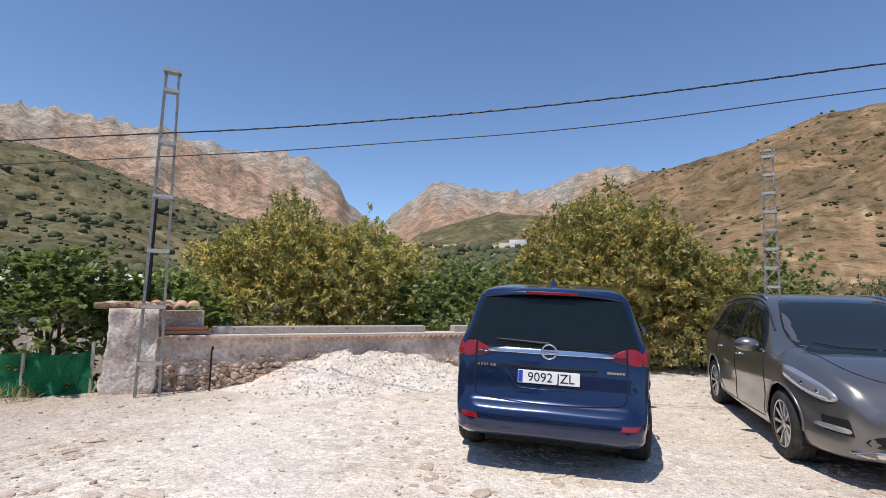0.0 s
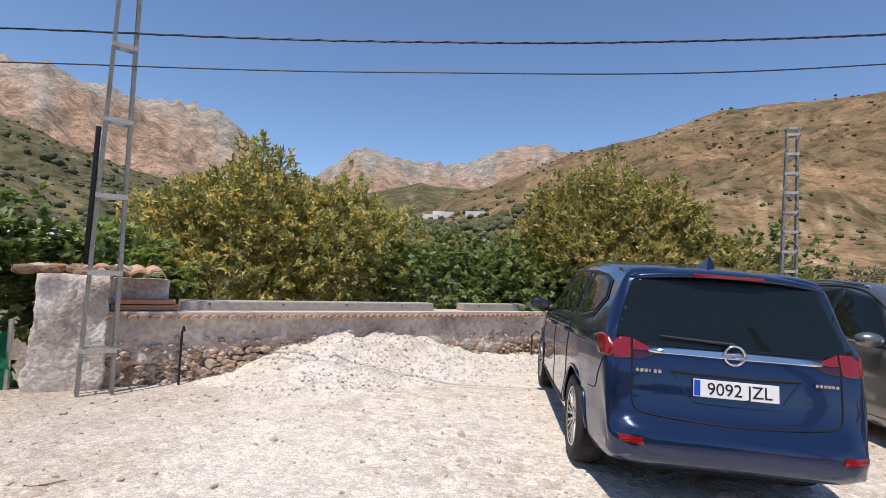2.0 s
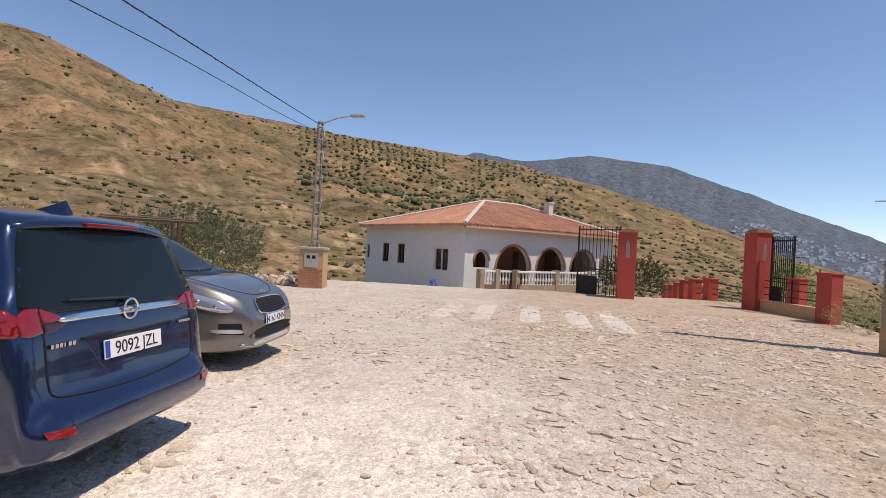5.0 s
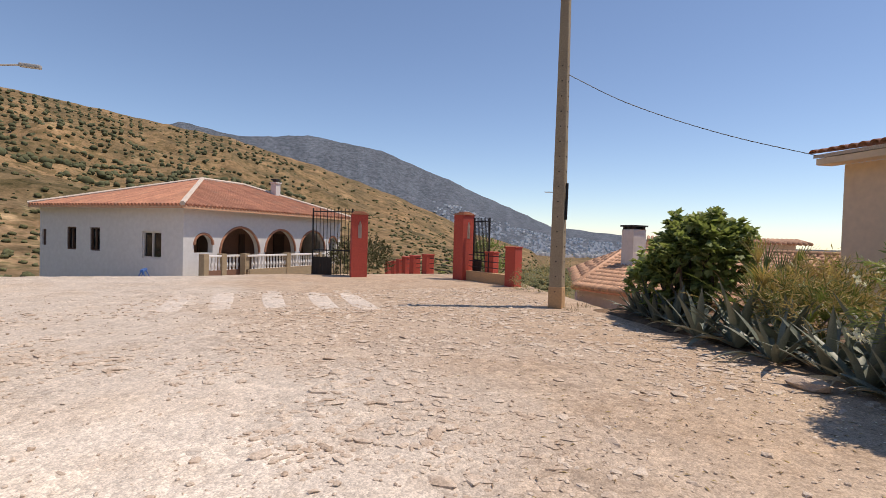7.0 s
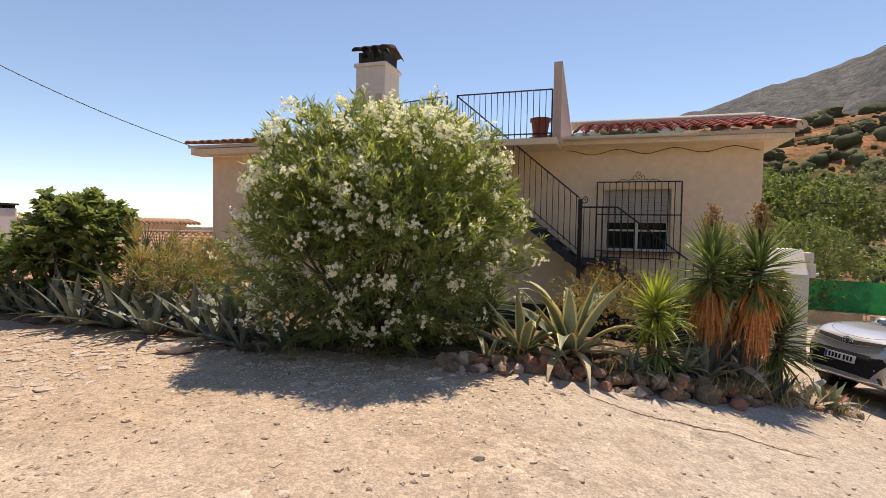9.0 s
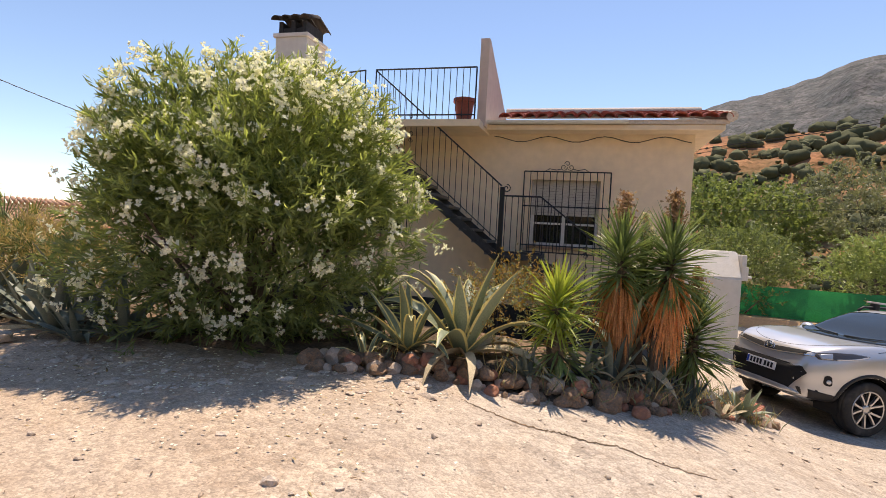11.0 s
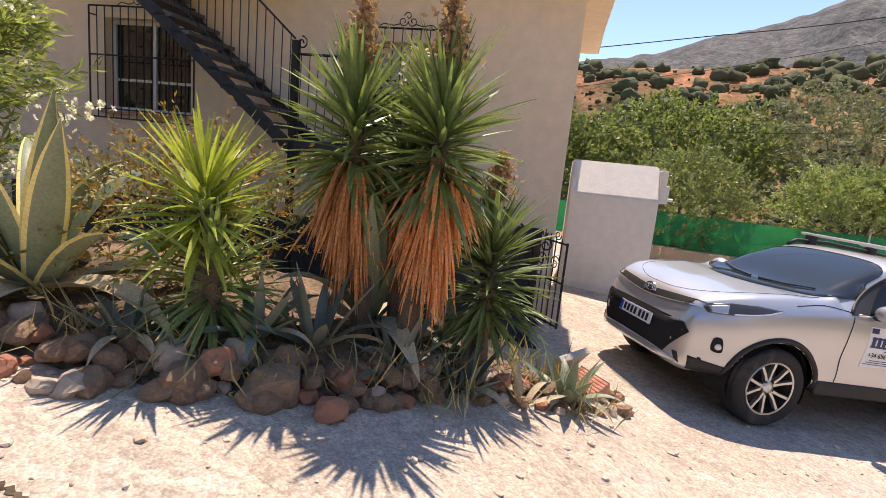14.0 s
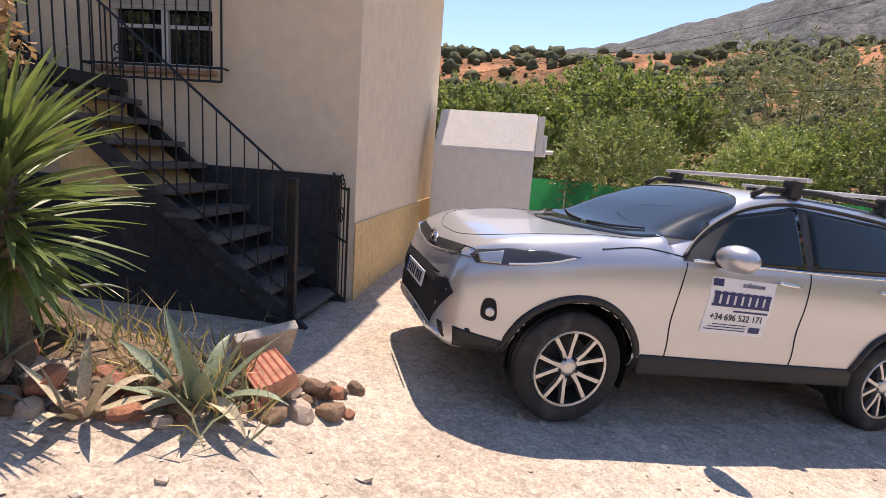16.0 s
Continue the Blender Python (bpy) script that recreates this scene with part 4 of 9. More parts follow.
def car_body(spec):
    """The painted shell, lofted from sections, open at the wheel arches."""
    L, W = spec["length"], spec["width"] / 2
    u = np.linspace(0, 1, 150)
    xs = L * (0.5 - 0.5 * np.cos(np.pi * u)) * 0.45 + L * u * 0.55
    top, low, belt = curve_at(spec["top"], xs), curve_at(spec["low"], xs), curve_at(spec["belt"], xs)
    plan, roof = curve_at(spec["plan"], xs) * W, curve_at(spec["roof"], xs) * W
    M_ = 60
    verts, grid = [], []
    for i, x in enumerate(xs):
        w, t, lo = plan[i], top[i], low[i]
        be = min(belt[i], t - 0.05)
        wr = min(roof[i], w * 0.97) if t - be > 0.12 else w * 0.86
        h = be - lo
        g = t - be
        pts = [(0, lo), (w * 0.72, lo), (w * 0.93, lo + 0.03), (w * 0.985, lo + h * 0.22), (w * 0.985, lo + h * 0.45), (w, lo + h * 0.68), (w * 0.985, lo + h * 0.9), (w * 0.955, be), (w * 0.955 + (wr - w * 0.955) * 0.5, be + g * 0.48), (wr, be + g * 0.88), (wr * 0.86, be + g * 0.965), (wr * 0.5, t - 0.004), (0, t)]
        c = smooth_line(pts, 10)
        d = np.r_[0, np.cumsum(np.hypot(*np.diff(c, axis=0).T))]
        s = np.linspace(0, d[-1], M_)
        row = []
        for yy, zz in zip(np.interp(s, d, c[:, 0]), np.interp(s, d, c[:, 1])):
            row.append(len(verts))
            verts.append([x, max(0.0, yy), zz])
        grid.append(row)
    verts = np.array(verts)
    R = spec["arch"]
    hubs = [(spec["rear"], spec["hub_z"]), (spec["rear"] + spec["base"], spec["hub_z"])]
    faces = []
    for i in range(len(xs) - 1):
        for j in range(M_ - 1):
            f = (grid[i][j], grid[i + 1][j], grid[i + 1][j + 1], grid[i][j + 1])
            c = verts[list(f)].mean(0)
            gone = any(math.hypot(c[0] - hx, c[2] - hz) < R and c[1] > 0.3 for hx, hz in hubs)
            if not gone:
                faces.append(f)
    used = np.unique(np.array(faces))
    for v in used:
        for hx, hz in hubs:
            d = math.hypot(verts[v][0] - hx, verts[v][2] - hz)
            if d < R + 0.001 and verts[v][1] > 0.3:
                q = R / max(d, 1e-6)
                verts[v][0], verts[v][2] = hx + (verts[v][0] - hx) * q, hz + (verts[v][2] - hz) * q
    n = len(verts)
    both = np.concatenate([verts, verts * (1, -1, 1)])
    faces = [f[::-1] for f in faces] + [tuple(v + n for v in f) for f in faces]
    for row in (grid[0], grid[-1]):
        ring = row + [v + n for v in row[1:-1]][::-1]
        faces.append(tuple(ring if row is grid[0] else ring[::-1]))
    bm = bmesh.new()
    bv = [bm.verts.new(v) for v in both]
    for f in faces:
        try:
            bm.faces.new([bv[k] for k in f])
        except ValueError:
            pass
    bmesh.ops.remove_doubles(bm, verts=bm.verts, dist=0.0005)
    bmesh.ops.delete(bm, geom=[v for v in bm.verts if not v.link_faces], context="VERTS")
    bmesh.ops.recalc_face_normals(bm, faces=bm.faces)
    return bm


VIEWS = {"L": (Vector((0, -1, 0)), lambda a, b: Vector((a, 3, b))), "R": (Vector((0, 1, 0)), lambda a, b: Vector((a, -3, b))), "B": (Vector((1, 0, 0)), lambda a, b: Vector((-3, a, b))), "F": (Vector((-1, 0, 0)), lambda a, b: Vector((9, a, b))), "T": (Vector((0, 0, -1)), lambda a, b: Vector((a, b, 5)))}


def on_body(tree, view, a, b, off):
    way, start = VIEWS[view]
    hit, nor, _, _ = tree.ray_cast(start(a, b), way)
    if hit is None:
        hit, nor, _, _ = tree.find_nearest(start(a, b) + way * 3)
    if nor.dot(way) > 0:
        nor = -nor
    return hit + nor * off


def patch(tree, view, outline, off=0.004, rings=6, n=5, sharp=False, lip=True):
    """A panel that follows the body: a closed outline in that view, rounded unless sharp."""
    pts = np.array(outline, float)
    if sharp:
        c = []
        for p, q in zip(pts, np.roll(pts, -1, 0)):
            c += [p + (q - p) * k / n for k in range(n)]
        c = np.array(c)
    else:
        cl = np.concatenate([pts[-2:], pts, pts[:2]])
        c = smooth_line(cl, n)[2 * n: 2 * n + len(pts) * n]
    mid = c.mean(0)
    bm = bmesh.new()
    loops = []
    for k in range(rings, 0, -1):
        s = k / rings
        loops.append([bm.verts.new(on_body(tree, view, *(mid + (p - mid) * s), off)) for p in c])
    if lip:
        loops.insert(0, [bm.verts.new(on_body(tree, view, *p, -0.004)) for p in c])
    centre = bm.verts.new(on_body(tree, view, *mid, off))
    m = len(c)
    for a, b in zip(loops, loops[1:]):
        for k in range(m):
            bm.faces.new((a[k], a[(k + 1) % m], b[(k + 1) % m], b[k]))
    for k in range(m):
        bm.faces.new((loops[-1][k], loops[-1][(k + 1) % m], centre))
    bmesh.ops.recalc_face_normals(bm, faces=bm.faces)
    return bm


def seam(tree, view, line, r=0.0045, off=0.0005, n=8):
    c = smooth_line(line, n)
    return tube(bmesh.new(), [on_body(tree, view, *p, off) for p in c], r, 5)


def wheel(parent, x, y, z, r, rim_r, width, side, spokes, style):
    w = new("wheel")
    w.parent = parent
    w.matrix_local = Matrix.Translation((x, y, z)) @ Matrix.Rotation(radians(-90 * side), 4, "X")
    h = width / 2
    part("tyre", lathe(bmesh.new(), [(rim_r - 0.01, -h * 0.8), (rim_r + 0.01, -h * 0.95), (r * 0.93, -h), (r * 0.985, -h * 0.8), (r, -h * 0.5), (r * 0.985, -h * 0.46), (r, -h * 0.42), (r, -h * 0.05), (r * 0.985, 0), (r, h * 0.05), (r, h * 0.42), (r * 0.985, h * 0.46), (r, h * 0.5), (r * 0.985, h * 0.8), (r * 0.93, h), (rim_r + 0.02, h * 0.97), (rim_r, h * 0.9), (rim_r - 0.008, h * 0.6), (rim_r - 0.01, -h * 0.8)], 40), "tyre", w, smooth=True)
    part("rim_barrel", lathe(bmesh.new(), [(rim_r - 0.019, h * 0.915), (rim_r - 0.024, h * 0.3), (rim_r - 0.05, -h * 0.6)], 40), "car_black", w, smooth=True)
    bm = lathe(bmesh.new(), [(rim_r, h * 0.9), (rim_r - 0.004, h * 0.96), (rim_r - 0.018, h * 0.92)], 40)
    for k in range(spokes):
        a = 2 * math.pi * k / spokes
        da = 0.075 if style == "double" else 0.05
        for s in ((0,) if style == "single" else (-1, 1)):
            a0, a1 = (a + s * 0.16, a + s * 0.30) if style == "fork" else (a + s * da * 0.6, a + s * da * (1.7 if style == "double" else 1))
            p = [(0.045, a0, h * 0.72), (rim_r * 0.5, (a0 + a1) / 2, h * 0.82), (rim_r - 0.012, a1, h * 0.9)]
            wd = {"double": (0.011, 0.010, 0.013), "fork": (0.019, 0.014, 0.017), "single": (0.02, 0.016, 0.022)}[style]
            vs = []
            for (q, an, zz), d in zip(p, wd):
                c, t = Vector((math.cos(an), math.sin(an), 0)), Vector((-math.sin(an), math.cos(an), 0))
                vs.append([bm.verts.new(c * q + t * d * e + Vector((0, 0, zz + dz))) for e, dz in ((-1, -0.03), (-0.75, 0), (0.75, 0), (1, -0.03))])
            for i in range(2):
                for j in range(3):
                    bm.faces.new((vs[i][j], vs[i][j + 1], vs[i + 1][j + 1], vs[i + 1][j]))
    bmesh.ops.recalc_face_normals(bm, faces=bm.faces)
    part("rim", bm, "alloy", w, smooth=False)
    part("brake_disc", lathe(bmesh.new(), [(0.0, 0.0), (rim_r * 0.72, 0.0), (rim_r * 0.72, -0.02), (0.001, -0.03)], 24), "car_black", w)
    part("hub_cap", lathe(bmesh.new(), [(0.06, h * 0.66), (0.055, h * 0.76), (0.03, h * 0.79), (0.0005, h * 0.8)], 16), "alloy", w, smooth=True)
    for k in range(5):
        a = 2 * math.pi * k / 5 + 0.3
        part("wheel_nut", lathe(bmesh.new(), [(0.011, h * 0.6), (0.011, h * 0.77), (0.0005, h * 0.775)], 6, Matrix.Translation((0.048 * math.cos(a) * 1.25, 0.048 * math.sin(a) * 1.25, 0))), "car_black", w)
    return w


def plate(parent, m, text, w=0.52, h=0.11):
    """A number plate in the xy plane of m."""
    p = part("number_plate", boxes((-w / 2, w / 2, -h / 2, h / 2, -0.004, 0.004), bevel=0.003), "plate", parent)
    p.matrix_local = m
    part("country_band", boxes((-w / 2 + 0.004, -w / 2 + 0.042, -h / 2 + 0.006, h / 2 - 0.006, 0.004, 0.0055)), "plate_blue", p)
    if text:
        words(text, 0.108, "plate_ink", p, Matrix.Translation((0.02, -0.004, 0.0055)), "plate_number")
    return p


def base_car(name, m, spec, paint, label):
    car = thing(name, m, label, "car")
    bm = car_body(spec)
    tree = BVHTree.FromBMesh(bm)
    part("body", bm, paint, car, smooth=True)
    hw = spec["width"] / 2
    R = spec["arch"]
    for x in (spec["rear"], spec["rear"] + spec["base"]):
        for s in (1, -1):
            bm = bmesh.new()
            rows = []
            for y in (hw * 0.93, hw * 0.55):
                rows.append([bm.verts.new((x + math.cos(a) * (R + 0.004), s * y, spec["hub_z"] + math.sin(a) * (R + 0.004))) for a in (math.pi * (k / 18 * 1.2 - 0.1) for k in range(19))])
            for k in range(18):
                bm.faces.new((rows[0][k], rows[0][k + 1], rows[1][k + 1], rows[1][k]))
            bm.faces.new(rows[1])
            part("wheel_well", bm, "gap", car)
            wheel(car, x, s * (hw - spec["tyre_w"] / 2 - 0.015), spec["hub_z"], spec["tyre"], spec["rim"], spec["tyre_w"], s, spec["spokes"], spec["style"])
            # arch lip
            lip = [on_body(tree, "L" if s > 0 else "R", x + math.cos(a) * (R + spec["lip"] / 2 + 0.004), spec["hub_z"] + math.sin(a) * (R + spec["lip"] / 2 + 0.004), 0.0) for a in (math.pi * (0.02 + 0.96 * k / 24) for k in range(25))]
            part("arch_trim", tube(bmesh.new(), lip, spec["lip"] / 2, 6), spec["lip_mat"], car, smooth=True)
    part("floor_pan", boxes((0.3, spec["length"] - 0.3, -hw * 0.62, hw * 0.62, spec["floor"], spec["floor"] + 0.09)), "gap", car)
    for view, s in (("L", 1), ("R", -1)):
        part("window_surround", patch(tree, view, spec["opening"], 0.005, 8, sharp=True, n=8, lip=False), "car_black", car, smooth=True)
        for i, (quad, clear) in enumerate(spec["side_glass"]):
            part("side_window", patch(tree, view, quad, 0.009, 8, sharp=True, n=6), "screen_glass" if clear else "car_glass", car, smooth=True)
        for line in spec["seams"]:
            part("door_seam", seam(tree, view, line), "gap", car)
        for line in spec["side_trim"]:
            part("window_trim", seam(tree, view, line[0], line[1], 0.004), line[2], car, smooth=True)
        for hx, hz in spec["handles"]:
            bm = tube(bmesh.new(), [on_body(tree, view, hx + dx, hz + 0.006 * (dx > 0), o) for dx, o in ((-0.09, 0.004), (-0.07, 0.03), (0.0, 0.036), (0.07, 0.03), (0.09, 0.004))], 0.013, 6)
            part("door_handle", bm, spec["handle_mat"], car, smooth=True)
        mx, mz = spec["mirror"]
        bm = bmesh.new()
        bmesh.ops.create_uvsphere(bm, u_segments=16, v_segments=10, radius=1, matrix=Matrix.Translation((mx, s * (hw + 0.10), mz)) @ Matrix.Rotation(s * 0.25, 4, "Z") @ Matrix.Diagonal((*spec.get("mirror_size", (0.085, 0.125, 0.075)), 1)))
        for v in bm.verts:
            if v.co.x < mx - 0.04:
                v.co.x = mx - 0.04 + (v.co.x - mx + 0.04) * 0.15
        mir = part("wing_mirror", bm, paint, car, smooth=True)
        part("mirror_foot", tube(bmesh.new(), [(mx + 0.02, s * (hw - 0.07), mz - 0.06), (mx, s * (hw + 0.05), mz - 0.05)], 0.025, 6), "car_black", mir)
        bm = bmesh.new()
        bmesh.ops.create_circle(bm, cap_ends=True, radius=1, segments=16, matrix=Matrix.Translation((mx - 0.053, s * (hw + 0.10), mz)) @ Matrix.Rotation(math.pi / 2, 4, "Y") @ Matrix.Diagonal((0.055, 0.1, 1, 1)))
        part("mirror_glass", bm, "chrome", mir)
    # seats seen faintly through the glass
    for sx, sy in ((spec["seat_x"], 0.36), (spec["seat_x"], -0.36), (spec["seat_x"] - 0.95, 0.42), (spec["seat_x"] - 0.95, -0.42)):
        part("headrest_seat", boxes((sx - 0.07, sx + 0.07, sy - 0.22, sy + 0.22, 0.55, 1.08), (sx - 0.05, sx + 0.05, sy - 0.12, sy + 0.12, 1.1, 1.26), bevel=0.03), "seat", car)
    return car, tree


def mirrored(pts):
    return [(-a, b) for a, b in pts]


ZAFIRA = dict(opening=[(0.50, 1.31), (0.60, 1.19), (0.93, 1.13), (1.7, 1.085), (2.5, 1.05), (3.48, 1.0), (2.86, 1.42), (2.2, 1.53), (1.3, 1.525), (0.85, 1.495), (0.62, 1.45)], length=4.62, width=1.81, rear=0.924, base=2.76, hub_z=0.335, tyre=0.335, rim=0.232, tyre_w=0.225, arch=0.385, lip=0.03, lip_mat="paint_blue", floor=0.2, spokes=11, style="double",
    top=((0, 0.47), (0.015, 0.52), (0.06, 0.565), (0.105, 0.61), (0.125, 0.72), (0.15, 0.90), (0.19, 1.03), (0.26, 1.22), (0.345, 1.43), (0.375, 1.51), (0.42, 1.555), (0.56, 1.585), (0.9, 1.615), (1.4, 1.635), (2.0, 1.635), (2.7, 1.575), (3.2, 1.37), (3.7, 1.08), (4.1, 0.97), (4.42, 0.85), (4.62, 0.66)),
    low=((0, 0.35), (0.10, 0.29), (0.5, 0.235), (2.3, 0.19), (4.2, 0.22), (4.62, 0.30)), belt=((0, 1.07), (0.5, 1.12), (1.0, 1.10), (2.5, 1.03), (3.6, 0.97), (4.62, 0.72)),
    plan=((0, 0.72), (0.04, 0.82), (0.10, 0.865), (0.2, 0.895), (0.35, 0.92), (0.6, 0.96), (1.0, 0.995), (2.3, 1.0), (3.6, 0.985), (4.15, 0.91), (4.45, 0.78), (4.62, 0.58)), roof=((0, 0.80), (0.3, 0.75), (0.5, 0.70), (1.0, 0.705), (2.0, 0.72), (3.0, 0.70), (4.62, 0.6)),
    side_glass=(([(0.525, 1.315), (0.62, 1.205), (0.93, 1.15), (1.16, 1.14), (1.24, 1.50), (0.86, 1.478), (0.64, 1.435)], False), ([(1.22, 1.135), (1.34, 1.13), (1.42, 1.505), (1.30, 1.503)], False), ([(1.37, 1.125), (2.12, 1.09), (2.10, 1.512), (1.45, 1.508)], False), ([(2.20, 1.085), (3.10, 1.035), (2.78, 1.42), (2.18, 1.508)], False), ([(3.16, 1.03), (3.46, 1.01), (2.9, 1.375), (2.86, 1.40)], True)),
    seams=([(1.28, 1.12), (1.26, 0.85), (1.36, 0.55), (1.5, 0.36), (1.62, 0.3)], [(2.16, 1.08), (2.17, 0.7), (2.15, 0.3)], [(3.25, 1.02), (3.32, 0.7), (3.26, 0.35), (3.16, 0.3)], [(1.6, 0.3), (2.4, 0.29), (3.16, 0.3)], [(0.62, 0.99), (1.2, 0.985), (2.2, 0.955), (3.3, 0.92)]),
    side_trim=(([(0.60, 1.175), (0.95, 1.12), (1.7, 1.075), (2.5, 1.04), (3.4, 0.995)], 0.006, "car_black"), ([(1.4, 0.34), (2.3, 0.32), (3.2, 0.34)], 0.012, "car_black")), handles=((1.30, 0.985), (2.35, 0.945)), handle_mat="paint_blue", mirror=(2.98, 1.10), seat_x=2.45)

CARENS = dict(opening=[(0.70, 1.09), (1.2, 1.04), (2.1, 0.99), (3.10, 0.965), (2.64, 1.42), (2.1, 1.515), (1.2, 1.49), (0.9, 1.42)], length=4.53, width=1.80, rear=0.88, base=2.75, hub_z=0.325, tyre=0.325, rim=0.225, tyre_w=0.215, arch=0.375, lip=0.03, lip_mat="paint_grey", floor=0.19, spokes=10, style="single",
    top=((0, 0.78), (0.05, 0.95), (0.18, 1.20), (0.34, 1.45), (0.55, 1.565), (1.1, 1.60), (1.8, 1.61), (2.4, 1.57), (2.9, 1.38), (3.45, 1.08), (3.9, 0.99), (4.25, 0.88), (4.42, 0.78), (4.53, 0.62)),
    low=((0, 0.34), (0.3, 0.24), (2.3, 0.18), (4.1, 0.2), (4.53, 0.25)), belt=((0, 1.03), (1.0, 1.02), (2.5, 0.965), (3.5, 0.94), (4.2, 0.80), (4.53, 0.66)),
    plan=((0, 0.78), (0.1, 0.91), (0.4, 0.98), (1.0, 1.0), (3.3, 0.995), (3.9, 0.95), (4.2, 0.87), (4.42, 0.74), (4.53, 0.60)), roof=((0, 0.8), (0.5, 0.71), (2.0, 0.72), (2.9, 0.71), (4.53, 0.62)),
    side_glass=(([(0.72, 1.10), (1.12, 1.06), (1.14, 1.46), (0.92, 1.41)], False), ([(1.2, 1.05), (2.06, 1.0), (2.04, 1.5), (1.22, 1.475)], False), ([(2.13, 1.0), (3.05, 0.975), (2.62, 1.41), (2.11, 1.5)], False)),
    seams=([(1.16, 1.03), (1.15, 0.8), (1.3, 0.5), (1.45, 0.3)], [(2.1, 1.0), (2.1, 0.7), (2.1, 0.28)], [(3.16, 0.96), (3.2, 0.7), (3.15, 0.32)], [(1.45, 0.29), (2.3, 0.28), (3.15, 0.3)]),
    side_trim=(([(0.7, 1.08), (1.2, 1.04), (2.1, 0.99), (3.1, 0.965)], 0.009, "chrome"), ([(0.8, 1.46), (1.2, 1.52), (2.0, 1.54), (2.5, 1.47), (3.0, 1.19)], 0.011, "car_black")), handles=((1.4, 0.885), (2.3, 0.865)), handle_mat="chrome", mirror=(3.02, 1.03), seat_x=2.35)

RAV = dict(opening=[(0.60, 1.21), (1.1, 1.12), (2.0, 1.075), (3.06, 1.03), (2.62, 1.34), (2.1, 1.475), (1.2, 1.455), (0.86, 1.41)], length=4.47, width=1.845, rear=1.01, base=2.66, hub_z=0.29, tyre=0.355, rim=0.245, tyre_w=0.235, arch=0.415, lip=0.05, lip_mat="car_black", floor=0.25, spokes=5, style="fork",
    top=((0, 0.88), (0.05, 1.05), (0.2, 1.29), (0.4, 1.48), (0.6, 1.54), (1.2, 1.572), (1.9, 1.575), (2.3, 1.535), (2.75, 1.36), (3.2, 1.135), (3.6, 1.095), (4.04, 1.03), (4.263, 0.955), (4.384, 0.86), (4.47, 0.64)),
    low=((0, 0.45), (0.3, 0.34), (2.3, 0.29), (4.04, 0.3), (4.341, 0.27), (4.47, 0.33)), belt=((0, 1.10), (1.0, 1.12), (2.5, 1.06), (3.3, 1.03), (4.04, 0.93), (4.47, 0.74)),
    plan=((0, 0.80), (0.1, 0.91), (0.4, 0.97), (1.0, 1.0), (3.3, 1.0), (3.868, 0.975), (4.126, 0.91), (4.341, 0.78), (4.427, 0.68), (4.47, 0.58)), roof=((0, 0.78), (0.5, 0.70), (2.0, 0.71), (2.8, 0.70), (4.47, 0.64)),
    side_glass=(([(0.62, 1.21), (1.06, 1.135), (1.12, 1.43), (0.88, 1.40)], False), ([(1.14, 1.13), (2.0, 1.085), (1.98, 1.462), (1.2, 1.442)], False), ([(2.07, 1.08), (2.86, 1.045), (2.58, 1.335), (2.07, 1.462)], False)),
    seams=([(1.1, 1.12), (1.1, 0.85), (1.3, 0.6), (1.45, 0.42)], [(2.03, 1.08), (2.04, 0.7), (2.02, 0.42)], [(3.02, 1.05), (3.06, 0.75), (3.04, 0.42)], [(3.0, 1.05), (3.3, 1.07), (3.6, 1.03)]),
    side_trim=(([(0.5, 1.16), (1.1, 1.10), (2.0, 1.065), (2.98, 1.04)], 0.010, "chrome"), ([(0.7, 1.42), (1.2, 1.475), (2.0, 1.495), (2.4, 1.43), (2.7, 1.29), (3.04, 1.05)], 0.014, "car_black")), handles=((1.32, 0.99), (2.22, 0.965)), handle_mat="chrome", mirror=(2.78, 1.10), mirror_size=(0.105, 0.135, 0.085), seat_x=2.3)


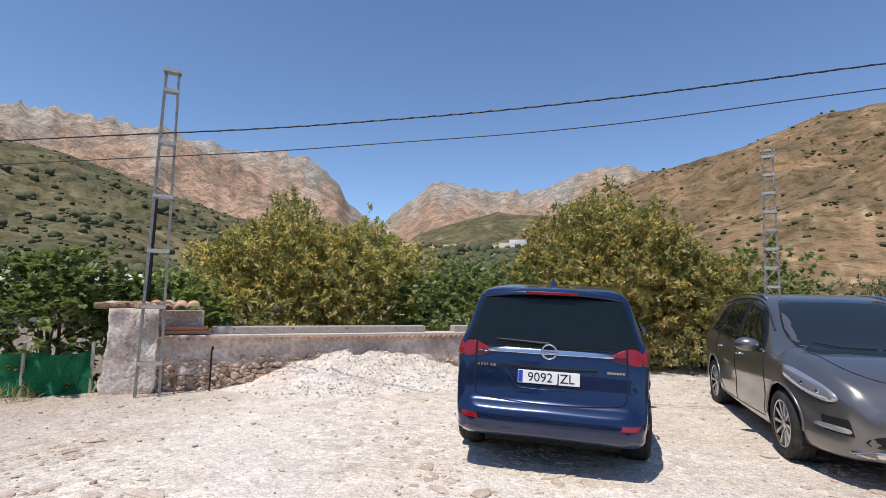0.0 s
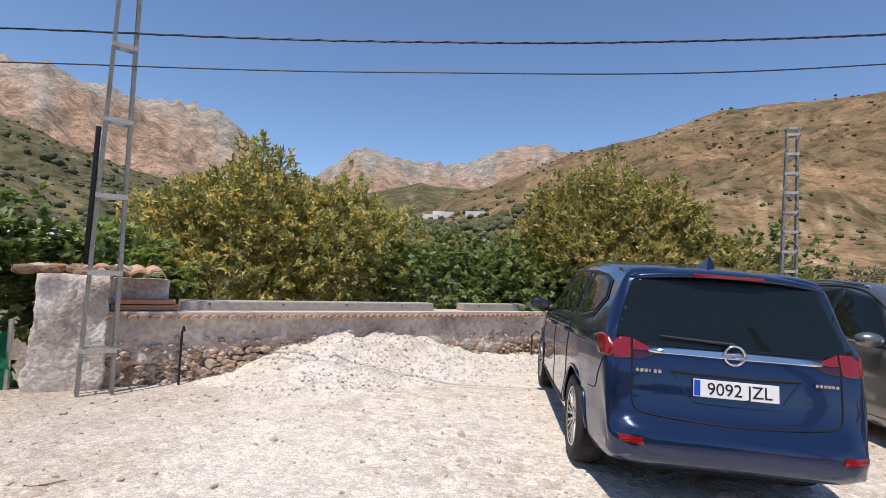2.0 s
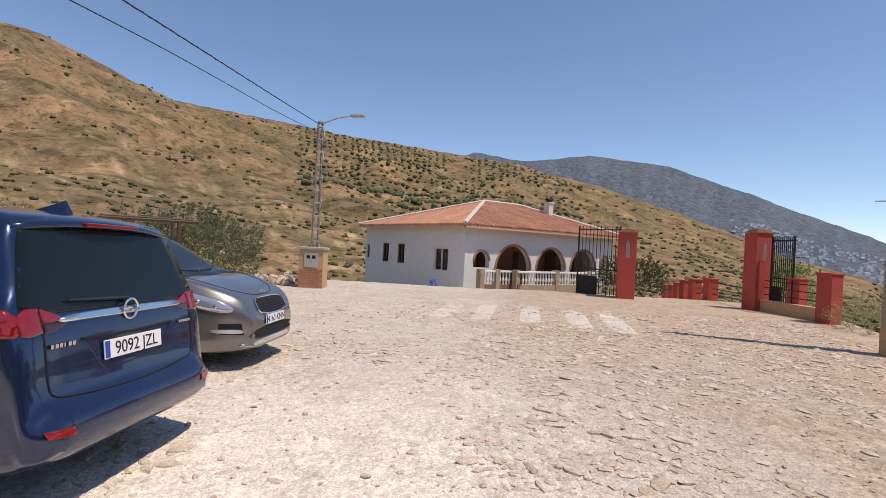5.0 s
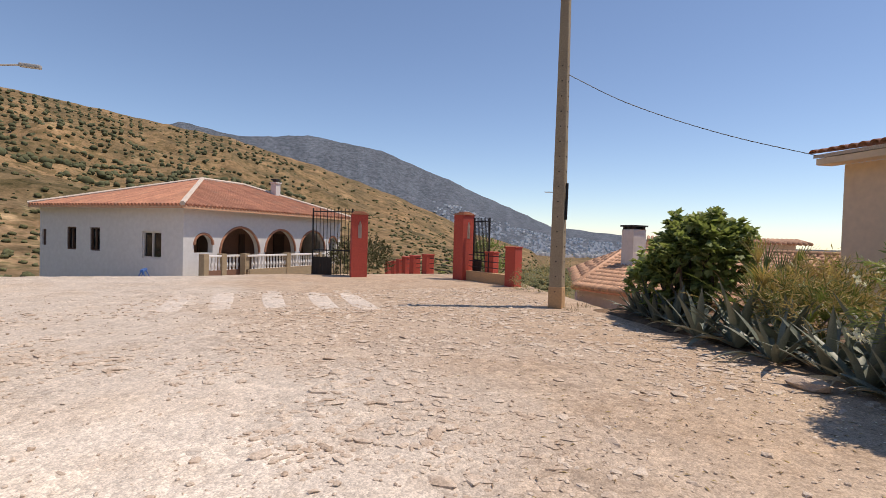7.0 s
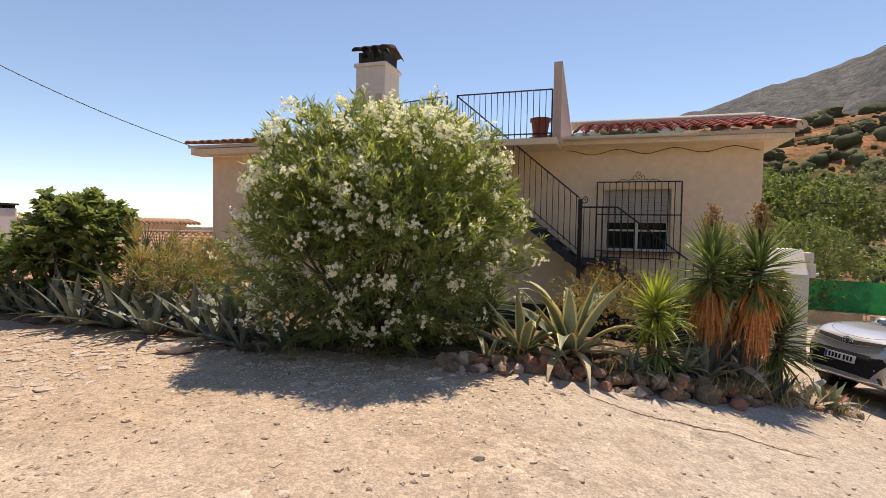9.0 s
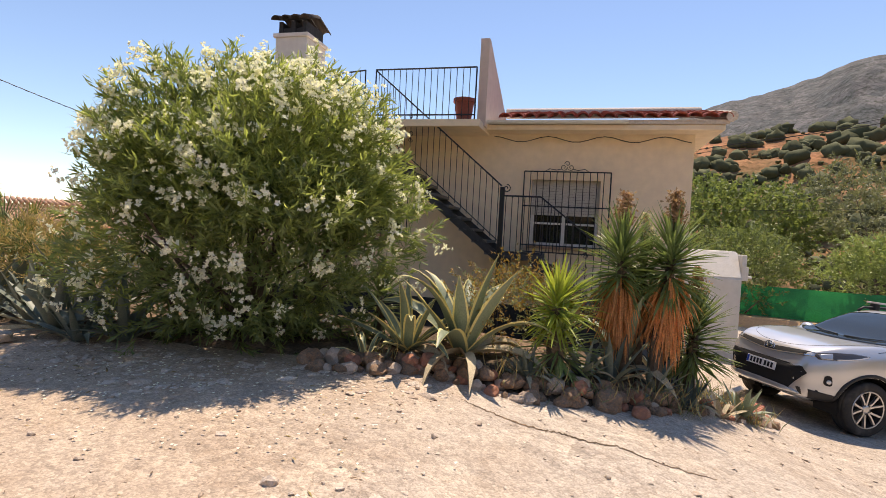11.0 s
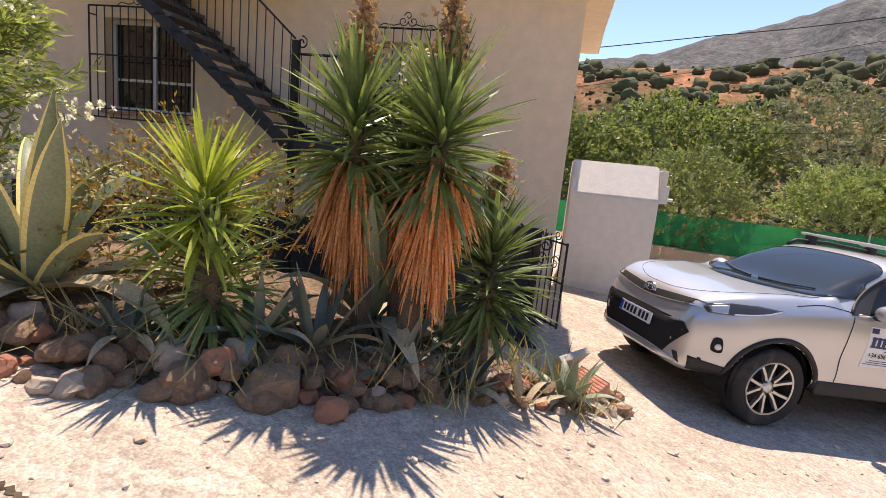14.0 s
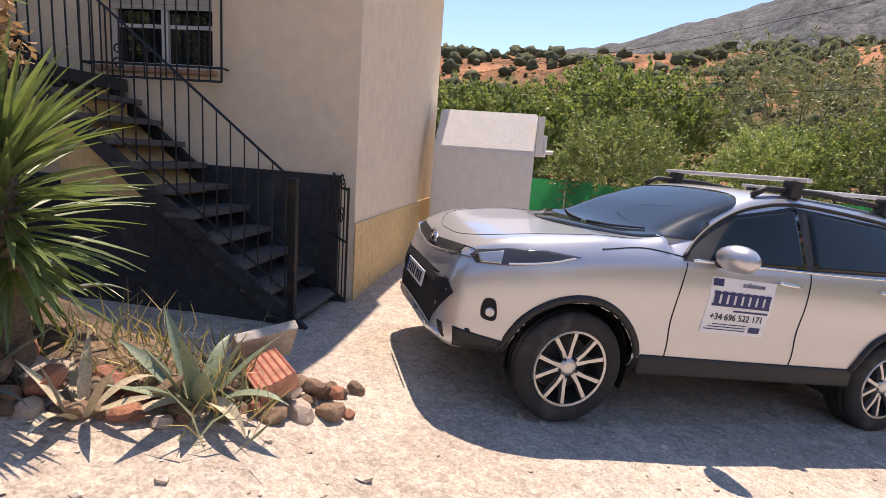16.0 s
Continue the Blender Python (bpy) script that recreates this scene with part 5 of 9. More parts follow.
def blue_minivan(m):
    car, tree = base_car("minivan", m, ZAFIRA, "paint_blue", "dark blue minivan seen tail-on, parked on the gravel")
    part("rear_window", patch(tree, "B", [(-0.735, 1.075), (-0.66, 1.045), (-0.35, 1.035), (0, 1.03), (0.35, 1.035), (0.66, 1.045), (0.735, 1.075), (0.70, 1.22), (0.64, 1.40), (0.605, 1.465), (0.52, 1.485), (0.25, 1.495), (0, 1.497), (-0.25, 1.495), (-0.52, 1.485), (-0.605, 1.465), (-0.64, 1.40), (-0.70, 1.22)], 0.004, 10, 4), "car_glass", car, smooth=True)
    # roof spoiler over the rear window, with the brake light in its edge
    bm = bmesh.new()
    rows = []
    for y in np.linspace(-0.64, 0.64, 15):
        e = abs(y) / 0.64
        dz, dx = -0.045 * e ** 2.5, 0.06 * e ** 2
        rows.append([bm.verts.new((x + dx, y, z + dz)) for x, z in ((0.315, 1.507), (0.31, 1.525), (0.335, 1.545), (0.44, 1.572), (0.60, 1.594), (0.60, 1.56), (0.40, 1.50))])
    for a, b in zip(rows, rows[1:]):
        for k in range(7):
            bm.faces.new((a[k], a[(k + 1) % 7], b[(k + 1) % 7], b[k]))
    bm.faces.new(rows[0])
    bm.faces.new(rows[-1][::-1])
    bmesh.ops.recalc_face_normals(bm, faces=bm.faces)
    part("spoiler", bm, "paint_blue", car, smooth=True)
    part("brake_light", boxes((0.302, 0.34, -0.23, 0.23, 1.508, 1.532), bevel=0.006), "red_lens", car)
    part("chrome_bar", patch(tree, "B", [(-0.52, 0.990), (-0.3, 0.988), (0, 0.986), (0.3, 0.988), (0.52, 0.990), (0.50, 1.018), (0.3, 1.026), (0, 1.028), (-0.3, 1.026), (-0.50, 1.018)], 0.014, 4), "chrome", car, smooth=True)
    for s in (1, -1):
        v = "L" if s > 0 else "R"
        tl = [(0.648, 0.948), (0.72, 0.938), (0.752, 0.945), (0.76, 1.0), (0.75, 1.045), (0.715, 1.072), (0.648, 1.072)]
        lamp = part("tail_light", patch(tree, "B", tl if s > 0 else mirrored(tl)[::-1], 0.010, 6, sharp=True), "red_lens", car, "red wraparound tail light with smoked ends", smooth=True)
        up = [(0.632, 1.068), (0.632, 1.0), (0.58, 0.995), (0.50, 1.005), (0.57, 1.04)]
        part("hatch_lens", patch(tree, "B", up if s > 0 else mirrored(up)[::-1], 0.010, 4, sharp=True), "red_lens", lamp, smooth=True)
        lo = [(0.632, 0.992), (0.632, 0.945), (0.57, 0.95), (0.47, 0.99), (0.56, 0.988)]
        part("reversing_lens", patch(tree, "B", lo if s > 0 else mirrored(lo)[::-1], 0.010, 4, sharp=True), "smoked_red", lamp, smooth=True)
        sd = [(0.18, 0.94), (0.30, 0.955), (0.37, 1.0), (0.44, 1.05), (0.36, 1.075), (0.29, 1.08), (0.228, 1.072), (0.185, 1.005)]
        part("side_lens", patch(tree, v, sd, 0.008, 5, sharp=True), "red_lens", lamp, smooth=True)
        si = [(0.245, 0.945), (0.30, 0.957), (0.37, 1.0), (0.44, 1.05), (0.37, 1.05), (0.31, 1.0), (0.25, 0.965)]
        part("smoked_tip", patch(tree, v, si, 0.0135, 4), "smoked_red", lamp, smooth=True)
        part("seam", seam(tree, "B", [(s * 0.64, 1.065), (s * 0.64, 0.85), (s * 0.635, 0.68), (s * 0.60, 0.625), (s * 0.5, 0.605), (s * 0.25, 0.585), (0, 0.58)], 0.006), "gap", car)
        part("bumper_seam", seam(tree, v, [(0.22, 0.93), (0.30, 0.80), (0.36, 0.70), (0.50, 0.68)], 0.004), "gap", car)
        rf = [(0.58, 0.437), (0.72, 0.447), (0.735, 0.485), (0.59, 0.478)]
        part("reflector", patch(tree, "B", rf if s > 0 else mirrored(rf)[::-1], 0.008, 3, sharp=True), "red_lens", car)
        part("recess_side", seam(tree, "B", [(s * 0.40, 0.885), (s * 0.33, 0.80), (s * 0.27, 0.715), (s * 0.2, 0.70), (0, 0.695)], 0.004), "paint_blue", car)
        # dark line drawn for shade under the recess's top edge; the body is flat
        part("recess_lip", seam(tree, "B", [(0, 0.875), (s * 0.2, 0.877), (s * 0.40, 0.885)], 0.010, 0.004), "gap", car)
    # badge ring and cross bar
    c = on_body(tree, "B", 0, 1.008, 0.022)
    bm = bmesh.new()
    tube(bm, [c + Vector((-0.0, 0.062 * math.cos(a), 0.062 * math.sin(a))) for a in (2 * math.pi * k / 24 for k in range(25))], 0.009, 6)
    tube(bm, [c + Vector((-0.004, y, z)) for y, z in ((0.07, 0.004), (0.0, 0.012), (0.0, -0.012), (-0.07, -0.004))], 0.008, 5)
    part("badge", bm, "chrome", car, smooth=True)
    c = on_body(tree, "B", 0, 0.797, 0.014)
    plate(car, Matrix.Translation(c) @ Matrix.Rotation(-math.pi / 2, 4, "Z") @ Matrix.Rotation(math.pi / 2 - 0.12, 4, "X"), "9092 JZL")
    bm = bmesh.new()
    for k, w in enumerate((0.018, 0.02, 0.018, 0.008, 0.02, 0.02)):
        box(bm, -0.006, 0.0, -0.012 - 0.028 * k - w, -0.012 - 0.028 * k, 0, 0.022)
    b = part("lettering", bm, "chrome", car)
    b.location = on_body(tree, "B", 0.63, 0.865, 0.006)
    bm = bmesh.new()
    for k, w in enumerate((0.02, 0.02, 0.022, 0.022, 0.018, 0.02)):
        box(bm, -0.006, 0.0, -0.02 - 0.024 * k - w * 0.9, -0.02 - 0.024 * k, 0, 0.018)
    b = part("lettering", bm, "chrome", car)
    b.location = on_body(tree, "B", -0.46, 0.865, 0.006)
    # wiper
    p = [on_body(tree, "B", y, z, 0.022) for y, z in ((0.0, 1.075), (0.22, 1.085), (0.46, 1.095))]
    wp = part("rear_wiper", tube(bmesh.new(), p, 0.012, 6, 0.006), "car_black", car)
    # roof aerial fin
    bm = bmesh.new()
    pts = [(0.60, 0, 1.575), (0.84, 0, 1.60), (0.70, 0, 1.65), (0.64, 0, 1.675)]
    for s in (1, -1):
        vs = [bm.verts.new((x, s * (0.03 if z < 1.62 else 0.006), z)) for x, y, z in pts]
        bm.faces.new(vs if s > 0 else vs[::-1])
    vv = list(bm.verts)
    for k in range(4):
        bm.faces.new((vv[k], vv[4 + k], vv[4 + (k + 1) % 4], vv[(k + 1) % 4]))
    part("aerial_fin", bm, "paint_blue", car)
    part("windscreen", patch(tree, "F", [(-0.70, 1.08), (0.70, 1.08), (0.58, 1.53), (-0.58, 1.53)], 0.004, 6), "screen_glass", car, smooth=True)
    return car


def grey_minivan(m):
    car, tree = base_car("minivan", m, CARENS, "paint_grey", "graphite grey minivan facing the open gravel")
    part("windscreen", patch(tree, "F", [(-0.66, 1.06), (-0.3, 1.02), (0.3, 1.02), (0.66, 1.06), (0.56, 1.48), (0.3, 1.53), (-0.3, 1.53), (-0.56, 1.48)], 0.004, 8), "screen_glass", car, smooth=True)
    part("rear_window", patch(tree, "B", [(-0.62, 1.06), (0.62, 1.06), (0.52, 1.45), (-0.52, 1.45)], 0.004, 6), "car_glass", car, smooth=True)
    part("bonnet_seam", seam(tree, "T", [(3.35, 0.66), (3.8, 0.62), (4.15, 0.52), (4.33, 0.3), (4.37, 0), (4.33, -0.3), (4.15, -0.52), (3.8, -0.62), (3.35, -0.66)]), "gap", car)
    part("grille", patch(tree, "F", [(-0.34, 0.64), (0, 0.615), (0.34, 0.64), (0.38, 0.72), (0.30, 0.775), (0, 0.785), (-0.30, 0.775), (-0.38, 0.72)], 0.008, 5), "gap", car)
    part("grille_rim", seam(tree, "F", [(-0.38, 0.72), (-0.34, 0.635), (0, 0.61), (0.34, 0.635), (0.38, 0.72), (0.30, 0.78), (0, 0.79), (-0.30, 0.78), (-0.38, 0.72)], 0.009, 0.01), "chrome", car)
    for k in range(5):
        part("grille_slat", seam(tree, "F", [(-0.33, 0.645 + 0.028 * k), (0, 0.635 + 0.03 * k), (0.33, 0.645 + 0.028 * k)], 0.004, 0.012), "car_black", car)
    part("lower_intake", patch(tree, "F", [(-0.48, 0.36), (0.48, 0.36), (0.42, 0.46), (-0.42, 0.46)], 0.008, 5), "gap", car)
    part("skid_strip", patch(tree, "F", [(-0.55, 0.285), (0.55, 0.285), (0.48, 0.335), (-0.48, 0.335)], 0.016, 4), "chrome", car, smooth=True)
    for s in (1, -1):
        hl = [(3.72, 0.80), (4.02, 0.72), (4.30, 0.665), (4.36, 0.71), (4.22, 0.795), (3.9, 0.875), (3.66, 0.89)]
        lamp = part("headlight", patch(tree, "L" if s > 0 else "R", hl, 0.009, 6), "lamp_glass", car, "clear swept-back headlight", smooth=True)
        for hx, hz in ((4.02, 0.785), (4.2, 0.735)):
            bm = bmesh.new()
            bmesh.ops.create_uvsphere(bm, u_segments=14, v_segments=8, radius=0.034, matrix=Matrix.Translation(on_body(tree, "L" if s > 0 else "R", hx, hz, -0.016)))
            part("projector", bm, "chrome", lamp, smooth=True)
        part("light_strip", seam(tree, "L" if s > 0 else "R", [(3.74, 0.815), (4.02, 0.735), (4.3, 0.685)], 0.010, 0.012), "clear_lens", lamp)
        fg = [(0.62, 0.42), (0.75, 0.43), (0.765, 0.55), (0.65, 0.55)]
        fog = part("fog_surround", patch(tree, "F", fg if s > 0 else mirrored(fg)[::-1], 0.008, 4, sharp=True), "gap", car)
        lens = [(0.64, 0.44), (0.77, 0.45), (0.77, 0.485), (0.65, 0.48)]
        part("fog_lens", patch(tree, "F", lens if s > 0 else mirrored(lens)[::-1], 0.016, 3), "clear_lens", fog)
        pts = [on_body(tree, "T", x, s * 0.60, 0.03) for x in (0.6, 1.2, 1.8, 2.35)]
        part("roof_rail", tube(bmesh.new(), [pts[0] - Vector((0.06, 0, 0.04))] + pts + [pts[-1] + Vector((0.08, 0, -0.04))], 0.018, 6), "chrome", car, smooth=True)
        p = [on_body(tree, "F", s * y, z, 0.016) for y, z in ((0.02, 1.05), (0.3, 1.055), (0.52, 1.09))]
        part("wiper", tube(bmesh.new(), p, 0.010, 5, 0.006), "car_black", car)
    bm = bmesh.new()
    c = on_body(tree, "F", 0, 0.825, 0.008)
    tube(bm, [c + Vector((0, 0.065 * math.cos(a), 0.032 * math.sin(a))) for a in (2 * math.pi * k / 20 for k in range(21))], 0.006, 5)
    part("badge", bm, "chrome", car)
    c = on_body(tree, "F", 0, 0.545, 0.02)
    plate(car, Matrix.Translation(c) @ Matrix.Rotation(math.pi / 2, 4, "Z") @ Matrix.Rotation(math.pi / 2 - 0.05, 4, "X"), "4163 KNN")
    return car


def silver_suv(m):
    car, tree = base_car("suv", m, RAV, "paint_silver", "silver crossover with roof bars and a printed door sign")
    part("windscreen", patch(tree, "F", [(-0.75, 1.145), (-0.4, 1.10), (0.4, 1.10), (0.75, 1.145), (0.68, 1.30), (0.60, 1.45), (0.3, 1.51), (-0.3, 1.51), (-0.60, 1.45), (-0.68, 1.30)], 0.007, 14, 10), "screen_glass", car, smooth=True)
    part("rear_window", patch(tree, "B", [(-0.62, 1.14), (0.62, 1.14), (0.52, 1.45), (-0.52, 1.45)], 0.004, 6), "car_glass", car, smooth=True)
    part("bonnet_seam", seam(tree, "T", [(3.25, 0.72), (3.782, 0.68), (4.126, 0.58), (4.281, 0.3), (4.315, 0), (4.281, -0.3), (4.126, -0.58), (3.782, -0.68), (3.25, -0.72)], 0.0025), "gap", car)
    part("upper_grille", patch(tree, "F", [(-0.66, 0.87), (-0.3, 0.82), (0, 0.80), (0.3, 0.82), (0.66, 0.87), (0.62, 0.905), (0.3, 0.875), (0, 0.865), (-0.3, 0.875), (-0.62, 0.905)], 0.008, 5), "gap", car)
    part("grille_strip", seam(tree, "F", [(-0.66, 0.862), (-0.3, 0.815), (0, 0.795), (0.3, 0.815), (0.66, 0.862)], 0.010, 0.014), "chrome", car)
    part("lower_grille", patch(tree, "F", [(-0.46, 0.36), (0.46, 0.36), (0.66, 0.63), (0.60, 0.70), (-0.60, 0.70), (-0.66, 0.63)], 0.008, 6, sharp=True), "gap", car)
    part("bumper_lip", patch(tree, "F", [(-0.78, 0.33), (0.78, 0.33), (0.74, 0.44), (-0.74, 0.44)], 0.007, 5, sharp=True), "car_black", car, smooth=True)
    part("skid_plate", patch(tree, "F", [(-0.52, 0.325), (0.52, 0.325), (0.46, 0.385), (-0.46, 0.385)], 0.02, 4), "clear_lens", car, smooth=True)
    part("sill", boxes((1.42, 3.22, 0.86, 0.915, 0.285, 0.42), bevel=0.02), "car_black", car, smooth=True)
    part("sill", boxes((1.42, 3.22, -0.915, -0.86, 0.285, 0.42), bevel=0.02), "car_black", car, smooth=True)
    for s in (1, -1):
        v = "L" if s > 0 else "R"
        hl = [(3.74, 0.968), (3.95, 0.902), (4.15, 0.858), (4.31, 0.832), (4.335, 0.868), (4.30, 0.905), (4.15, 0.948), (3.95, 0.972)]
        lamp = part("headlight", patch(tree, v, hl, 0.008, 6, sharp=True), "dark_lens", car, "narrow smoked headlight", smooth=True)
        lf = [(4.19, 0.858), (4.29, 0.842), (4.30, 0.888), (4.17, 0.93)]
        part("projector", patch(tree, v, lf, 0.011, 4, sharp=True), "lamp_glass", lamp, smooth=True)
        part("light_strip", seam(tree, v, [(3.78, 0.955), (3.95, 0.908), (4.15, 0.866)], 0.006, 0.012), "clear_lens", lamp)
        fg = [(4.17, 0.53), (4.245, 0.53), (4.25, 0.635), (4.19, 0.64)]
        fog = part("fog_surround", patch(tree, v, fg, 0.008, 4), "gap", car)
        bm = lathe(bmesh.new(), [(0.028, 0.0), (0.028, 0.010), (0.022, 0.012), (0.0005, 0.013)], 18)
        spot, out = on_body(tree, v, 4.205, 0.57, 0.004), on_body(tree, v, 4.205, 0.57, 0.05)
        fl = part("fog_lens", bm, "clear_lens", fog, smooth=True)
        fl.matrix_local = Matrix.Translation(spot) @ (out - spot).to_track_quat("Z", "Y").to_matrix().to_4x4()
        part("bumper_corner", patch(tree, v, [(3.99, 0.30), (4.36, 0.31), (4.38, 0.43), (4.02, 0.40)], 0.007, 4, sharp=True), "car_black", car, smooth=True)
        pts = [on_body(tree, "T", x, s * 0.58, 0.05) for x in (0.6, 1.2, 1.8, 2.25)]
        part("roof_rail", tube(bmesh.new(), [pts[0] - Vector((0.08, 0, 0.06))] + pts + [pts[-1] + Vector((0.1, 0, -0.06))], 0.022, 6), "car_black", car, smooth=True)
        p = [on_body(tree, "F", s * y, z, 0.016) for y, z in ((0.05, 1.12), (0.3, 1.13), (0.56, 1.16))]
        part("wiper", tube(bmesh.new(), p, 0.010, 5, 0.006), "car_black", car)
    for x in (1.15, 2.05):
        rb = part("roof_bar", boxes((x - 0.03, x + 0.03, -0.72, 0.72, 1.655, 1.685), bevel=0.01), "alu", car, "aluminium roof bar")
        for s in (1, -1):
            part("bar_foot", boxes((x - 0.05, x + 0.05, s * 0.60 - 0.04, s * 0.60 + 0.05, 1.54, 1.66), bevel=0.015), "car_black", rb)
    bm = bmesh.new()
    c = on_body(tree, "F", 0, 0.845, 0.014)
    for ry, rz in ((0.085, 0.058), (0.035, 0.055), (0.06, 0.026)):
        tube(bm, [c + Vector((0, ry * math.cos(a), rz * math.sin(a))) for a in (2 * math.pi * k / 22 for k in range(23))], 0.007, 5)
    part("badge", bm, "chrome", car)
    c = on_body(tree, "F", 0, 0.60, 0.03)
    p = plate(car, Matrix.Translation(c) @ Matrix.Rotation(math.pi / 2, 4, "Z") @ Matrix.Rotation(math.pi / 2 - 0.1, 4, "X"), "")
    bm = bmesh.new()
    for k in range(7):
        box(bm, -0.19 + 0.058 * k + (0.02 if k > 3 else 0), -0.155 + 0.058 * k + (0.02 if k > 3 else 0), -0.035, 0.035, 0.0055, 0.007)
    part("plate_number", bm, "plate_ink", p)
    # printed door sign
    sg = part("door_sign", patch(tree, "L", [(2.32, 0.600), (2.83, 0.600), (2.83, 0.965), (2.32, 0.965)], 0.003, 4, sharp=True, n=4), "plate", car, "white printed sign on the door")

    def on_sign(x0, x1, z0, z1, mtl):
        part("print", patch(tree, "L", [(x0, z0), (x1, z0), (x1, z1), (x0, z1)], 0.006, 2, sharp=True, n=2, lip=False), mtl, sg)

    on_sign(2.74, 2.82, 0.81 + 0.10, 0.855 + 0.10, "navy")
    for k in range(8):
        on_sign(2.345 + 0.058 * k, 2.385 + 0.058 * k, 0.69 + 0.10, 0.78 + 0.10, "navy")
    on_sign(2.34, 2.8, 0.76 + 0.10, 0.775 + 0.10, "navy")
    on_sign(2.34, 2.8, 0.683 + 0.10, 0.70 + 0.10, "navy")
    on_sign(2.36, 2.45, 0.52 + 0.10, 0.56 + 0.10, "navy")
    for k in range(3):
        on_sign(2.48, 2.81 - 0.03 * k, 0.525 + 0.018 * k + 0.10, 0.531 + 0.018 * k + 0.10, "navy")
    on_sign(2.34, 2.62, 0.652 + 0.10, 0.664 + 0.10, "navy")
    face = Matrix.Rotation(math.pi, 4, "Z") @ Matrix.Rotation(math.pi / 2, 4, "X")
    words("+34 696 522 171", 0.062, "plate_ink", sg, Matrix.Translation(on_body(tree, "L", 2.575, 0.712, 0.007)) @ face, "phone_number")
    words("solutions", 0.05, "navy", sg, Matrix.Translation(on_body(tree, "L", 2.50, 0.932, 0.007)) @ face, "sign_word")
    return car


blue_car = blue_minivan(Matrix.Translation((-0.490, 4.262, 0.037)) @ Matrix.Rotation(radians(93.1), 4, "Z") @ Matrix.Rotation(radians(1.1), 4, "X"))
grey_car = grey_minivan(Matrix.Translation((2.34, 9.42, 0.03)) @ Matrix.Rotation(radians(-87.8), 4, "Z"))
silver_car = silver_suv(Matrix.Translation((-10.163, -4.953, -0.531)) @ Matrix.Rotation(radians(11.5), 4, "Z") @ Matrix.Rotation(radians(-5.6), 4, "Y") @ Matrix.Translation((-3.67, -0.80, -0.29)))


# ---- outside stair of the yellow house ----
def outside_stair():
    st = thing("outdoor_staircase", HOUSE, "black iron outdoor staircase with two flights and a landing", "staircase")
    # flights run to -x as they go down: (x, z) of top and bottom
    flights = (((-1.45, 3.22), (-3.93, 1.17), 11), ((-4.55, 1.17), (-6.80, -0.66), 10))
    for (xa, za), (xb, zb), n in flights:
        for k in range(1, n + 1):
            x, z = xa + (xb - xa) * k / n, za + (zb - za) * k / n
            part("tread", boxes((x - 0.02, x + abs(xb - xa) / n + 0.02, 0.06, 0.92, z - 0.05, z), bevel=0.006), "tread", st)
        for y in (0.06, 0.90):
            bm = bmesh.new()
            slab(bm, (xa + 0.12, y - 0.02, za - 0.02), (xb - 0.1, y - 0.02, zb - 0.10), (xb - 0.1, y + 0.02, zb - 0.10), (xa + 0.12, y + 0.02, za - 0.02), 0.17)
            part("stringer", bm, "black_paint", st)
    # masonry closing the space under the lower flight: ochre above, black below
    for name, z0, z1, mt in (("understair_plinth", -1.3, 0.16, "black_paint"), ("understair_wall", 0.16, 0.98, "ochre_band")):
        bm = bmesh.new()
        xr = -4.66
        slope = (-0.66 - 1.17) / (-6.80 + 4.55)
        line = lambda z: -4.55 + (z + 0.24 - 1.17) / slope
        xa, xb = max(-6.72, line(z0)), max(-6.72, line(z1))
        zc = 1.17 - 0.24 + slope * (xa + 4.55)
        prof = [(xr, z0), (xa, z0), (xa, max(z0 + 0.001, min(z1, zc))), (xb, z1), (xr, z1)]
        rows = [[bm.verts.new((x, y, z)) for x, z in prof] for y in (0.10, 0.86)]
        for k in range(5):
            bm.faces.new((rows[0][k], rows[0][(k + 1) % 5], rows[1][(k + 1) % 5], rows[1][k]))
        bm.faces.new(rows[0][::-1])
        bm.faces.new(rows[1])
        bmesh.ops.remove_doubles(bm, verts=bm.verts, dist=0.003)
        bmesh.ops.recalc_face_normals(bm, faces=bm.faces)
        part(name, bm, mt, st, "masonry under the lower flight")
    part("landing", boxes((-4.62, -3.86, 0.03, 0.95, 1.06, 1.17), bevel=0.008), "black_paint", st)
    part("post", boxes((-3.97, -3.90, 0.88, 0.95, -0.8, 2.24)), "iron", st)
    part("newel", boxes((-6.80, -6.74, 0.88, 0.94, -0.70, 0.42), bevel=0.006), "iron", st)
    # railings
    segs = (((-1.62, 4.19), (-3.92, 2.26), 22, 0.92), ((-3.95, 2.10), (-4.56, 2.10), 6, 0.92), ((-4.56, 2.10), (-6.77, 0.40), 19, 0.92))
    for (xa, za), (xb, zb), n, h in segs:
        part("handrail", bar(bmesh.new(), (xa, 0.915, za), (xb, 0.915, zb), 0.014), "iron", st)
        part("bottom_rail", bar(bmesh.new(), (xa, 0.915, za - h), (xb, 0.915, zb - h), 0.010), "iron", st)
        for k in range(n):
            f = (k + 0.5) / n
            x, z = xa + (xb - xa) * f, za + (zb - za) * f
            part("baluster", bar(bmesh.new(), (x, 0.915, z - h - 0.05), (x, 0.915, z), 0.0075), "iron", st)
    bm = bmesh.new()
    scroll(bm, (-4.0, 0.915, 2.22), 0.07, 1.3, (-1, 0, 0), (0, 0, 1), -1, 0.009, math.pi / 2)
    scroll(bm, (-6.86, 0.915, 0.36), 0.07, 1.3, (-1, 0, 0), (0, 0, 1), -1, 0.009, math.pi / 2)
